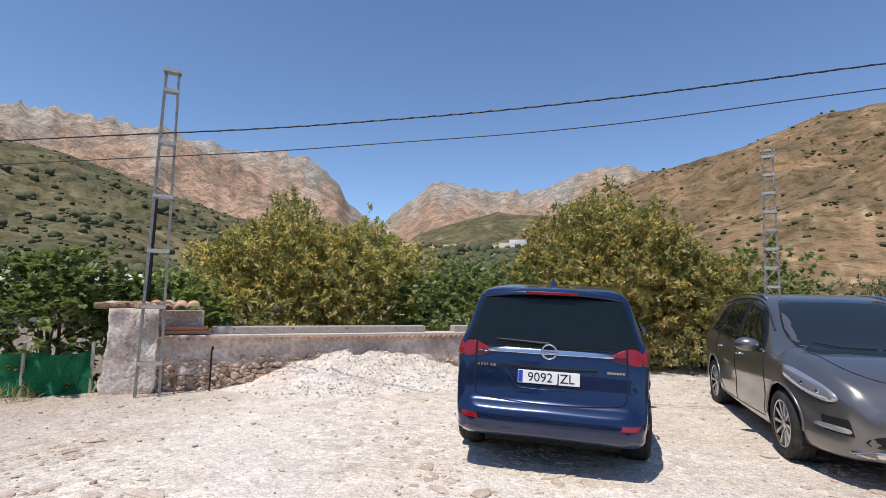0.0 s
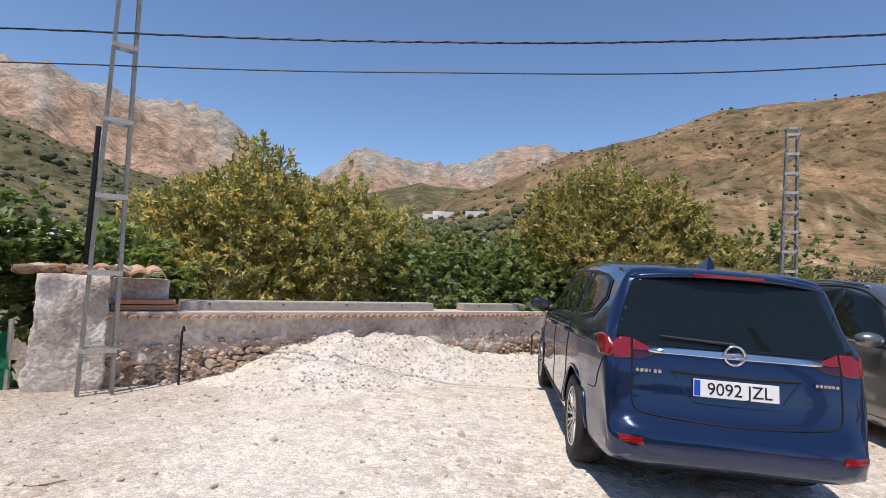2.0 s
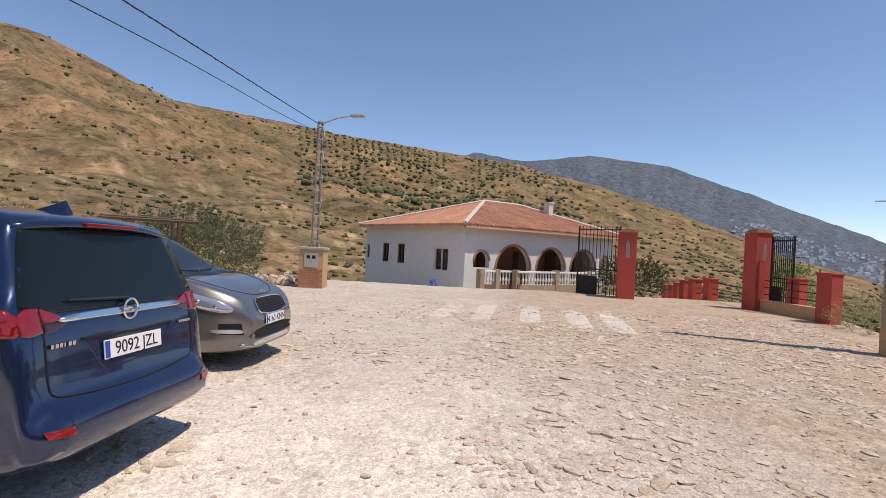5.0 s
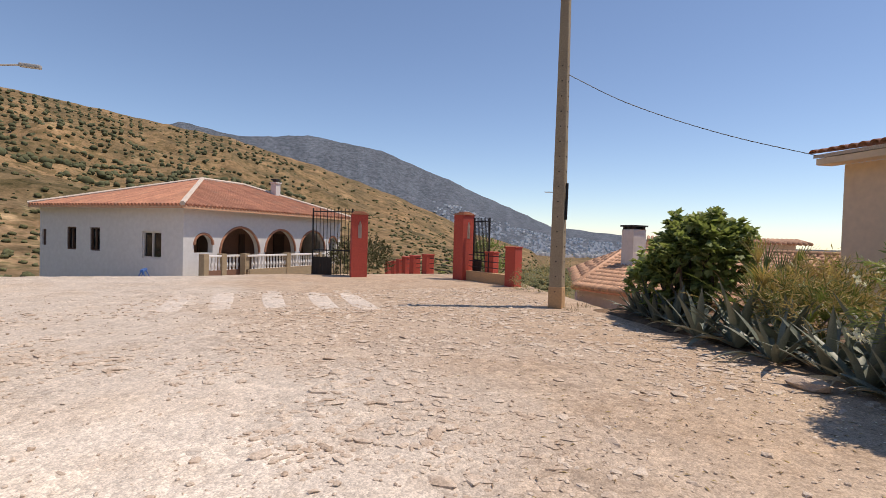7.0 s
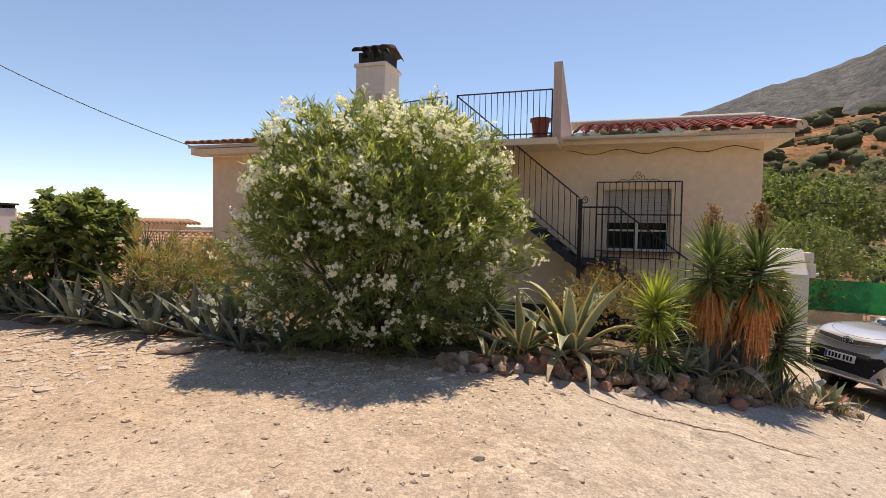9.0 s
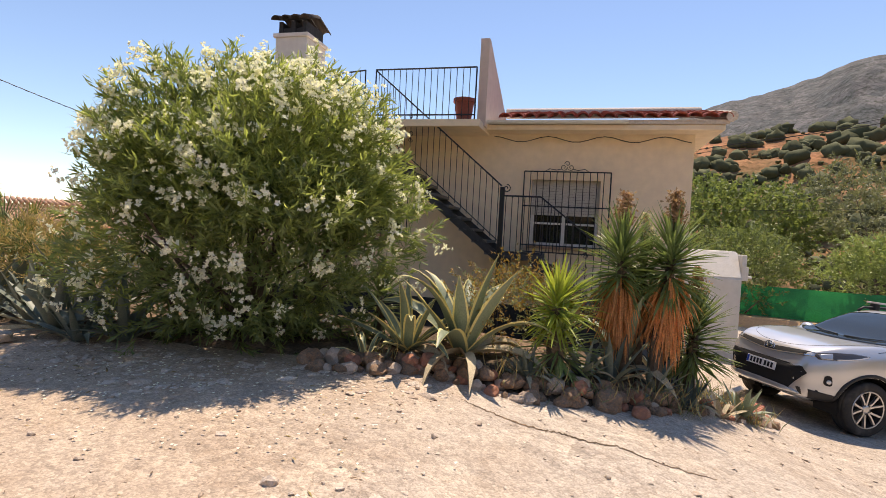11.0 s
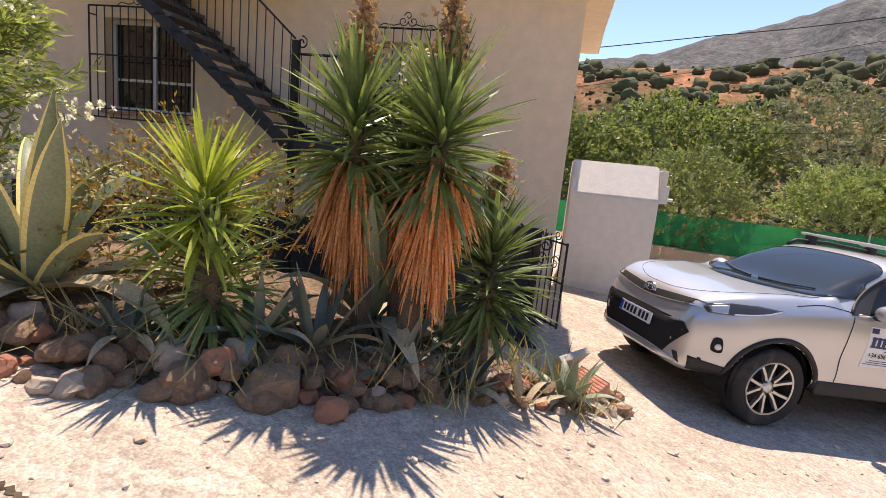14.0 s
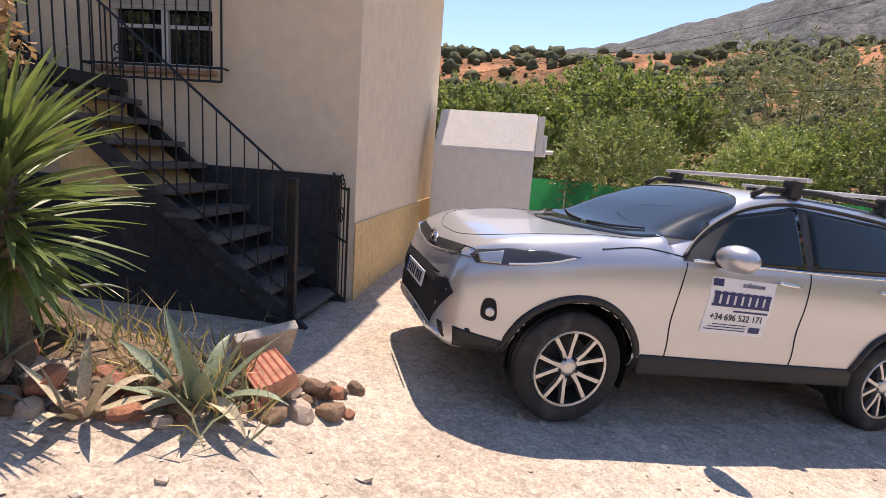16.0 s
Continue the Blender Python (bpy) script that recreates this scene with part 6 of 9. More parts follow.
    for x, z in ((-2.3, 3.2), (-5.3, 1.1)):
        for s in (1, -1):
            scroll(bm, (x, 0.915, z + s * 0.09), 0.055, 1.2, (1, 0, 0), (0, 0, 1), s, 0.006)
            scroll(bm, (x, 0.915, z + s * 0.20), 0.045, 1.2, (-1, 0, 0), (0, 0, 1), s, 0.006)
    part("scroll", bm, "iron", st)
    # little gate at the foot of the stair, standing open
    gt = thing("iron_gate", HOUSE, "small black wrought-iron gate standing open at the stair foot", "gate")
    a, b = Vector((-6.72, 0.10, 0)), Vector((-7.09, 0.58, 0))
    for k in range(7):
        p = a.lerp(b, k / 6)
        part("bar", bar(bmesh.new(), p + Vector((0, 0, -0.62)), p + Vector((0, 0, 0.36 + 0.06 * math.sin(math.pi * k / 6))), 0.014 if k in (0, 6) else 0.008), "iron", gt)
    for z in (-0.6, -0.1, 0.34):
        part("rail", bar(bmesh.new(), a + Vector((0, 0, z)), b + Vector((0, 0, z)), 0.012), "iron", gt)
    d = (b - a).normalized()
    bm = bmesh.new()
    for f in (0.3, 0.7):
        p = a.lerp(b, f)
        scroll(bm, p + Vector((0, 0, 0.10)), 0.09, 1.3, d, (0, 0, 1), 1, 0.007)
        scroll(bm, p + Vector((0, 0, 0.42)), 0.06, 1.2, d, (0, 0, 1), -1, 0.007)
    part("scroll", bm, "iron", gt)
    return st


outside_stair()


def terrace_rail():
    r = thing("terrace_railing", HOUSE, "black iron railing round the roof terrace", "railing")
    runs = (((-1.62, 0.93), (-3.40, 0.93), 16), ((-1.42, 0.93), (0.15, 0.55), 15), ((0.15, 0.55), (0.95, 0.30), 8))
    for (xa, ya), (xb, yb), n in runs:
        for z in (3.42, 4.20):
            part("rail", bar(bmesh.new(), (xa, ya, z), (xb, yb, z), 0.013), "iron", r)
        for k in range(n + 1):
            x, y = xa + (xb - xa) * k / n, ya + (yb - ya) * k / n
            part("bar", bar(bmesh.new(), (x, y, 3.34), (x, y, 4.20), 0.016 if k in (0, n) else 0.0075), "iron", r)
    pot = thing("plant_pot", HOUSE @ Matrix.Translation((-3.17, 0.72, 3.345)), "terracotta pot on the terrace edge", "flower pot")
    part("pot", lathe(bmesh.new(), [(0.001, 0), (0.12, 0), (0.165, 0.32), (0.19, 0.32), (0.19, 0.38), (0.165, 0.38), (0.15, 0.33), (0.001, 0.33)], 20), "terracotta", pot, smooth=False)


terrace_rail()


def oven_shed():
    """Whitewashed lean-to block behind the house corner."""
    m = HOUSE @ Matrix.Translation((-7.14, -2.75, 0))
    s = thing("whitewashed_shed", m, "small whitewashed outbuilding with a sloping top", "shed")
    bm = bmesh.new()
    prof = [(0, -1.3), (0, 0.80), (-0.45, 1.36), (-1.5, 1.36), (-1.5, -1.3)]
    rows = [[bm.verts.new((x, y, z)) for y, z in prof] for x in (0, -1.44)]
    for k in range(5):
        bm.faces.new((rows[0][k], rows[0][(k + 1) % 5], rows[1][(k + 1) % 5], rows[1][k]))
    bm.faces.new(rows[0][::-1])
    bm.faces.new(rows[1])
    bmesh.ops.recalc_face_normals(bm, faces=bm.faces)
    bmesh.ops.bevel(bm, geom=list(bm.edges), offset=0.025, segments=2, affect="EDGES")
    part("body", bm, "white_wash", s, smooth=False)
    part("step_moulding", boxes((-1.54, -1.44, -0.6, -0.1, 0.75, 1.30), (-1.60, -1.54, -0.5, -0.15, 0.75, 1.05), bevel=0.02), "white_wash", s)
    part("pipe_stub", tube(bmesh.new(), [(-1.5, -0.3, 0.82), (-1.70, -0.3, 0.82)], 0.03, 8), "pvc", s)


oven_shed()

# ---- parapet wall behind the cars ----
WALL = Matrix.Translation((-6.3, 5.75, 0)) @ Matrix.Rotation(radians(43.7), 4, "Z")


def parapet_wall():
    w = thing("parapet_wall", WALL, "weathered plastered wall with a tiled coping, plaster lost at the foot", "wall")
    n, rows = 240, 30
    L = 8.9
    verts, faces = [], []
    for j in range(rows):
        for i in range(n + 1):
            x, f = L * i / n, j / (rows - 1)
            z = -0.3 + 1.12 * f
            rough = 0.03 * fbm(x * 2.2, z * 3, 1, 4) + (0.006 if z > 0.42 + 0.12 * fbm(x * 0.8, 0, 4, 2) else 0.035) * fbm(x * 9, z * 9, 5, 4)
            verts.append((x, -0.02 + rough - (0.05 if z < 0.28 + 0.1 * fbm(x, 0, 4, 2) else 0) * -1, z))
    for j in range(rows - 1):
        for i in range(n):
            a = j * (n + 1) + i
            faces.append((a, a + 1, a + n + 2, a + n + 1))
    raw("plaster", verts, faces, "plaster_old", w, "stained grey plaster face", smooth=True)
    part("core", boxes((0, L, 0.06, 0.30, -1.6, 0.80)), "plaster_old", w)
    # exposed stones low on the left half
    me = None
    for k in range(95):
        x = rng.uniform(0.05, 3.6) if k < 70 else rng.uniform(3.6, L)
        z = rng.uniform(-0.05, 0.34 - 0.04 * x if x < 3.6 else 0.2)
        s = rng.uniform(0.05, 0.12)
        ob = new("stone", STONES[k % len(STONES)])
        ob.parent = w
        ob.matrix_local = Matrix.Translation((x, 0.01, z)) @ Euler(rng.uniform(0, 6, 3)).to_matrix().to_4x4() @ Matrix.Diagonal((s, s * 0.8, s * 0.7, 1))
    # small broken stones and lumps of mortar left where the plaster is gone
    bm = bmesh.new()
    bmesh.ops.create_icosphere(bm, subdivisions=1, radius=1.0)
    ball, tri = np.array([v.co for v in bm.verts]), np.array([[v.index for v in f.verts] for f in bm.faces])
    bm.free()
    vs, fc = [], []
    for k in range(1500):
        x = rng.uniform(0.0, L) if k % 3 else rng.uniform(0.0, 3.4)
        z = rng.beta(1.3, 2.2) * (0.62 + 0.12 * fbm(x * 0.8, 0, 4, 2)) - 0.04
        s = rng.uniform(0.015, 0.05)
        fc.append(tri + len(vs) * len(ball))
        vs.append(ball * rng.uniform(0.7, 1.3, ball.shape) * s * (1.3, 0.8, 0.8) + (x, -0.025 + 0.02 * rng.random(), z))
    tagged(raw("rubble_face", np.concatenate(vs), [tuple(int(q) for q in f) for f in np.concatenate(fc)], "rubble", w, "small pinkish-brown stones bare of plaster"), kind="stuff")
    part("coping", boxes((-0.02, L, -0.06, 0.36, 0.80, 0.85), bevel=0.012), "limed", w, "pale mortar coping")
    me = barrel_tile(0.12, 0.05, 0.05, 5)
    me.materials.append(M["clay_pale"])
    for k in range(int(L / 0.105)):
        ob = new("coping_tile", me)
        ob.parent, ob.matrix_local = w, Matrix.Translation((0.05 + 0.105 * k, -0.10, 0.775 + rng.normal(0, 0.003)))
    for x0, x1 in ((0.75, 4.35), (4.95, 8.35)):
        part("upper_coping", boxes((x0, x1, 0.10, 0.32, 0.85, 0.965), bevel=0.015), "concrete", w, "grey cement upper coping")
        bm = bmesh.new()
        for x in np.arange(x0 + 0.3, x1, 0.9):
            box(bm, x, x + 0.02, 0.094, 0.102, 0.92, 0.94)
        part("peg_hole", bm, "gap", w)
    # end pier with its stone cap
    p = thing("wall_pier", WALL, "crumbling limewashed wall pier with a stone and tile cap", "pier")
    bm = boxes((-0.60, 0.02, -0.12, 0.38, -0.4, 1.24))
    bmesh.ops.subdivide_edges(bm, edges=list(bm.edges), cuts=22, use_grid_fill=True)
    for v in bm.verts:
        q = fbm(v.co.x * 3, v.co.y * 3 + 7, v.co.z * 3, 4)
        q += 0.45 * fbm(v.co.x * 13, v.co.y * 13, v.co.z * 13, 3)
        v.co += Vector((q * 0.035 - (0.06 if v.co.x < -0.4 and v.co.z < 0.3 else 0), fbm(v.co.x * 3 + 5, v.co.y * 3, v.co.z * 3, 4) * 0.04 + 0.02 * fbm(v.co.x * 14, 3, v.co.z * 14, 3), 0))
    part("shaft", bm, "plaster_pale", p, smooth=True)
    for k in range(12):
        x, y, s = -0.70 + 0.08 * k + rng.normal(0, 0.02), rng.uniform(-0.16, 0.36), rng.uniform(0.12, 0.19)
        ob = new("cap_stone", STONES[k % len(STONES)])
        ob.parent = p
        ob.matrix_local = Matrix.Translation((x, y, 1.27 + rng.uniform(0, 0.03))) @ Matrix.Rotation(rng.uniform(0, 6), 4, "Z") @ Matrix.Diagonal((s, s * 0.9, 0.07, 1))
    me = barrel_tile(0.5, 0.10, 0.09)
    me.materials.append(M["clay_pale"])
    for k in range(4):
        ob = new("cap_tile", me)
        ob.parent, ob.matrix_local = p, Matrix.Translation((-0.05 + 0.17 * k, -0.12, 1.22)) @ Matrix.Rotation(0.15, 4, "X")
    part("side_block", boxes((0.02, 0.62, 0.16, 0.5, 0.8, 1.2)), "plaster_pale", p)
    part("brick_course", boxes((0.05, 0.72, 0.0, 0.14, 0.86, 0.92), (0.1, 0.68, 0.0, 0.14, 0.93, 0.98), bevel=0.006), "brick", p)
    # bent iron bars let into the foot of the wall
    for x, h, lean in ((0.75, 0.62, 0.02), (3.25, 0.40, -0.16), (6.3, 0.45, 0.14)):
        hook = thing("iron_bar", WALL @ Matrix.Translation((x, -0.14, 0)), "rusty bent iron bar standing by the wall", "iron bar", "iron bars by the wall")
        part("rod", tube(bmesh.new(), [(0, 0, -0.1), (0.0, 0, h), (lean * 0.6, -0.02, h + 0.07), (lean, -0.04, h + 0.02)], 0.014, 6), "iron", hook)


def make_stones(n=10):
    out = []
    for k in range(n):
        bm = bmesh.new()
        bmesh.ops.create_icosphere(bm, subdivisions=2, radius=1.0)
        for v in bm.verts:
            d = v.co.normalized()
            v.co = d * (0.85 + 0.32 * noise.noise(d * 1.3 + Vector((k * 7.1, 0, 0))) + 0.10 * noise.noise(d * 4 + Vector((0, k * 3.0, 0))))
            for ax in range(3):  # a few flat breaks
                v.co[ax] = max(-0.72, min(0.72 + 0.1 * (k % 3), v.co[ax]))
        me = bpy.data.meshes.new("stone")
        bm.normal_update()
        bm.to_mesh(me)
        bm.free()
        me.materials.append(M[("stone", "stone_pale", "stone", "stone_red", "stone")[k % 5]])
        out.append(me)
    return out


STONES = make_stones()
parapet_wall()


def gravel_heap():
    """Spilled crushed stone banked against the wall."""
    n, m = 150, 56
    verts, faces = [], []
    for j in range(m + 1):
        for i in range(n + 1):
            x, f = 0.4 + 8.0 * i / n, j / m
            prof = 0.50 * math.exp(-((x - 3.5) / 1.25) ** 2) + 0.30 * math.exp(-((x - 2.2) / 0.8) ** 2) + 0.10 * math.exp(-((x - 5.6) / 1.6) ** 2)
            y = 0.05 - 2.1 * f
            z = prof * max(0.0, 1 - f * 1.25) ** 1.25 * (1 + 0.25 * fbm(x * 2, y * 2, 3, 4)) - 0.02 - 0.10 * f
            verts.append((x, y, z + 0.045 + (0.03 * fbm(x * 7, y * 7, 2, 4) + 0.02 * fbm(x * 2.3, y * 2.3, 8, 3)) * max(0, 1 - f) * min(1, prof * 6)))
    for j in range(m):
        for i in range(n):
            a = j * (n + 1) + i
            faces.append((a, a + 1, a + n + 2, a + n + 1))
    ob = raw("mound", verts, faces, "gravel_pile", smooth=True)
    ob.matrix_world = WALL
    tagged(ob, "heap of pale crushed stone banked against the wall", "gravel heap")
    bm = bmesh.new()
    bmesh.ops.create_icosphere(bm, subdivisions=1, radius=1.0)
    ball, tri = np.array([v.co for v in bm.verts]), np.array([[v.index for v in f.verts] for f in bm.faces])
    bm.free()
    vs, fc = [], []
    for k in range(3200):
        i, j = int(np.clip(rng.normal(0.4, 0.2), 0.01, 0.99) * n), int(rng.random() * m * 0.95)
        p = np.array(verts[j * (n + 1) + i]) + rng.normal(0, 0.012, 3) * (1, 1, 0.1)
        s = 0.006 + min(0.018, rng.exponential(0.006))
        fc.append(tri + len(vs) * len(ball))
        vs.append(ball * rng.uniform(0.6, 1.3, ball.shape) * s + p + (0, 0, s * 0.4))
    chips = raw("crushed_stone", np.concatenate(vs), [tuple(int(q) for q in f) for f in np.concatenate(fc)], "gravel_pile", ob)
    tagged(chips, kind="stuff")


gravel_heap()


# ---- lattice posts, lamp, poles and wires ----
def lattice_post(m, h, w0, w1, label, battens, depth=0.16):
    p = thing("lattice_post", m, label, "lattice post", "steel lattice posts")
    for sx in (-1, 1):
        for sy in (-1, 1):
            bm = bmesh.new()
            a, b = Vector((sx * w0 / 2, sy * depth / 2, 0)), Vector((sx * w1 / 2, sy * depth * 0.35, h))
            for o in ((0.018, 0), (0, 0.018)):
                vs = [bm.verts.new(q + Vector((-sx * dx * 2, -sy * dy * 2, 0))) for q in (a, b) for dx, dy in ((0, 0), o)]
                bm.faces.new((vs[0], vs[1], vs[3], vs[2]))
            bmesh.ops.solidify(bm, geom=list(bm.faces), thickness=0.005)
            part("leg", bm, "galv", p)
    for k in range(battens):
        f = (k + 0.6) / battens
        w, d, z = w0 + (w1 - w0) * f, depth * (1 - 0.3 * f), h * f
        for sy in (-1, 1):
            part("batten", boxes((-w / 2, w / 2, sy * d / 2 - 0.003, sy * d / 2 + 0.003, z - 0.025, z + 0.025)), "galv", p)
        for sx in (-1, 1):
            part("batten", boxes((sx * w / 2 - 0.003, sx * w / 2 + 0.003, -d / 2, d / 2, z - 0.02, z + 0.02)), "galv", p)
    part("head", boxes((-w1 / 2 - 0.02, w1 / 2 + 0.02, -0.07, 0.07, h - 0.04, h)), "galv", p)
    return p


post_a = lattice_post(Matrix.Translation((-6.10, 5.48, 0.02)) @ Matrix.Rotation(radians(46), 4, "Z") @ Matrix.Rotation(radians(0.3), 4, "Y"), 4.72, 0.33, 0.20, "galvanised steel lattice post by the wall pier", 6)
post_b = lattice_post(Matrix.Translation((2.98, 11.15, -0.2)) @ Matrix.Rotation(radians(-15), 4, "Z"), 4.72, 0.30, 0.20, "galvanised steel lattice post behind the trees", 13, 0.22)
for k in range(12):
    z0, s = 0.3 + 0.36 * k, 1 if k % 2 else -1
    part("diagonal", bar(bmesh.new(), (-0.14 * s, -0.11, z0), (0.14 * s, -0.11, z0 + 0.36), 0.007), "galv", post_b)
post_c = lattice_post(Matrix.Translation((12.75, 8.45, 0)) @ Matrix.Rotation(radians(30), 4, "Z"), 5.45, 0.34, 0.22, "steel lattice post carrying a street lamp", 13, 0.24)
for k in range(14):
    z0, s = 0.2 + 0.37 * k, 1 if k % 2 else -1
    part("diagonal", bar(bmesh.new(), (-0.15 * s, -0.12, z0), (0.14 * s, -0.11, z0 + 0.37), 0.009), "galv", post_c)
LAMP = Vector((12.75, 8.45, 5.40))
sl = thing("street_lamp", Matrix.Translation(LAMP), "small street lamp on a bent arm", "street lamp")
part("arm", tube(bmesh.new(), [(0, 0, -0.5), (0.02, -0.1, 0.02), (0.12, -0.55, 0.22), (0.24, -1.0, 0.33)], 0.025, 6), "galv", sl)
part("lamp_head", boxes((0.17, 0.33, -1.42, -0.95, 0.28, 0.38), bevel=0.03), "galv", sl)


def wire(name, points, r, label, twist=False):
    t = thing(name, Matrix.Identity(4), label, "cable", "overhead cables")
    c = smooth_line(points, 14)
    part("strand", tube(bmesh.new(), c, r, 5), "cable", t)
    if twist:
        w = [p + np.array((0, 0, r * 0.8)) * math.sin(i * 1.1) + np.array((0, r * 0.8, 0)) * math.cos(i * 1.1) for i, p in enumerate(smooth_line(points, 60))]
        part("strand", tube(bmesh.new(), w, r * 0.8, 4), "cable", t)


wire("overhead_cable", [(12.6, 8.4, 5.32), (7.5, 7.36, 4.66), (3.0, 6.73, 4.26), (0, 6.3, 3.99), (-2.65, 5.97, 3.86), (-6.1, 5.5, 3.80), (-14, 4.6, 3.95), (-26, 3.2, 4.9)], 0.0095, "twisted black overhead cable", True)
wire("overhead_cable", [(12.6, 8.4, 5.05), (7.5, 7.36, 4.36), (3.0, 6.73, 3.97), (0, 6.3, 3.66), (-2.65, 5.97, 3.54), (-6.1, 5.5, 3.45), (-14, 4.6, 3.5), (-26, 3.2, 4.3)], 0.007, "thin black overhead cable")
wire("overhead_cable", [(5.83, -4.26, 5.29), (5.2, -5.6, 4.62), (4.3, -7.4, 4.0), (3.25, -9.42, 3.50)], 0.008, "black service cable from the pole to the house", True)
wire("overhead_cable", [(-5.6, -13.0, 3.25), (-9.17, -13.06, 3.76), (-12.76, -13.09, 4.44), (-16.9, -12.86, 5.24), (-26, -12.4, 7.4)], 0.011, "black cable running off behind the house")
wire("overhead_cable", [(-6, -24, 3.3), (-16, -18, 2.9), (-26, -12, 3.6)], 0.008, "thin cable over the lower gardens")
wire("overhead_cable", [(-12.14, -40.85, 6.5), (-24.89, -36.84, 8.9), (-32.14, -32.03, 10.4), (-44, -22, 13.0)], 0.016, "thin cable over the lower gardens")

pole = thing("utility_pole", Matrix.Translation((5.81, -4.25, -0.05)), "tall weathered square utility pole with bolt holes", "utility pole")
bm = bmesh.new()
lo, hi = [bm.verts.new((sx * 0.15, sy * 0.13, 0)) for sx, sy in ((-1, -1), (1, -1), (1, 1), (-1, 1))], [bm.verts.new((sx * 0.085, sy * 0.08, 8.3)) for sx, sy in ((-1, -1), (1, -1), (1, 1), (-1, 1))]
bm.faces.new(lo[::-1])
bm.faces.new(hi)
for k in range(4):
    bm.faces.new((lo[k], lo[(k + 1) % 4], hi[(k + 1) % 4], hi[k]))
bmesh.ops.bevel(bm, geom=list(bm.edges), offset=0.015, segments=1, affect="EDGES")
part("shaft", bm, "pole", pole)
pole.rotation_mode = "XYZ"
pole.rotation_euler = (radians(0.4), radians(0.2), radians(38))
for k in range(16):
    z = 0.5 + 0.33 * k
    for sx, sy in ((0, 1), (-1, 0)):
        w = 0.15 - 0.008 * z
        part("bolt_hole", boxes((sx * w - 0.012, sx * w + 0.012, sy * (0.13 - 0.006 * z) - 0.012, sy * (0.13 - 0.006 * z) + 0.012, z, z + 0.025)), "gap", pole)
part("foot", boxes((-0.156, 0.156, -0.136, 0.136, 0.0, 0.62), bevel=0.02), "ochre_wall", pole, "rust-stained foot of the pole")
part("conduit", tube(bmesh.new(), [(-0.16, 0.03, 2.1), (-0.17, 0.03, 2.9)], 0.03, 6), "cable", pole)
part("bracket", bar(bmesh.new(), (-0.15, 0, 2.7), (0.35, 0.0, 2.72), 0.01), "galv", pole)

# ---- gate of the villa, pillars, low wall ----
def red_pillar(x, y, w, h, rz, z=0.0, tall=False):
    p = thing("gate_pillar" if tall else "fence_pillar", Matrix.Translation((x, y, z)) @ Matrix.Rotation(radians(rz), 4, "Z"), "red-painted masonry " + ("gate pillar with a tile-course cap" if tall else "fence pillar"), "pillar", "villa gate pillars" if tall else "villa fence pillars")
    part("shaft", boxes((-w / 2, w / 2, -w / 2, w / 2, -0.3, h - 0.12 if tall else h - 0.05), bevel=0.012), "red_paint", p)
    if tall:
        for k, (o, a, b) in enumerate(((0.03, 0.12, 0.09), (-0.01, 0.09, 0.06), (-0.06, 0.06, 0.03), (-0.11, 0.03, 0.0))):
            part("cap_course", boxes((-w / 2 - o, w / 2 + o, -w / 2 - o, w / 2 + o, h - a, h - b), bevel=0.006), "brick", p)
        bm = bmesh.new()
        vs = [bm.verts.new((dx, -w / 2 - 0.004, dz)) for dx, dz in ((-0.06, h - 0.95), (0.06, h - 0.95), (0.06, h - 0.5), (0, h - 0.32), (-0.06, h - 0.5))]
        bm.faces.new(vs)
        bmesh.ops.solidify(bm, geom=list(bm.faces), thickness=0.02)
        part("inset", bm, "pink_wall", p, "pale pointed inset panel")
    else:
        part("cap", boxes((-w / 2 - 0.02, w / 2 + 0.02, -w / 2 - 0.02, w / 2 + 0.02, h - 0.05, h), bevel=0.01), "red_paint", p)
    return p


red_pillar(14.3, -1.85, 0.56, 2.42, -98, tall=True)
red_pillar(12.95, -5.34, 0.52, 2.52, -76, tall=True)
red_pillar(10.25, -5.80, 0.38, 1.36, -66)
red_pillar(11.75, -5.85, 0.34, 1.15, -62)
for x, y, z in ((15.9, -5.15, 0.02), (17.6, -5.2, -0.1), (19.7, -5.55, -0.25), (22.3, -6.1, -0.5), (25.2, -6.75, -0.75), (28.6, -7.4, -0.95)):
    red_pillar(x, y, 0.36, 0.86, -80, z)
fr = thing("fence_rail", Matrix.Identity(4), "black horizontal fence rails between red pillars", "fence")
pts = [(13.2, -5.3), (15.9, -5.15), (17.6, -5.2), (19.7, -5.55), (22.3, -6.1), (25.2, -6.75), (28.6, -7.4)]
for i in range(6):
    for z in (0.3, 0.5, 0.7):
        zz = [0.0, 0.02, -0.1, -0.25, -0.5, -0.75, -0.95]
        part("rail", bar(bmesh.new(), (*pts[i], z + zz[i]), (*pts[i + 1], z + zz[i + 1]), 0.015), "iron", fr)
lw = thing("low_wall", Matrix.Translation((10.25, -5.95, 0)) @ Matrix.Rotation(math.atan2(0.55, 2.7), 4, "Z"), "low unpainted ochre rendered wall between red pillars", "wall")
part("wall", boxes((0.2, 2.5, -0.12, 0.12, -0.4, 0.44), bevel=0.012), "ochre_wall", lw)
for z in (0.6, 0.8, 1.0):
    part("rail", bar(bmesh.new(), (0.2, 0, z), (2.5, 0, z), 0.014), "iron", lw)


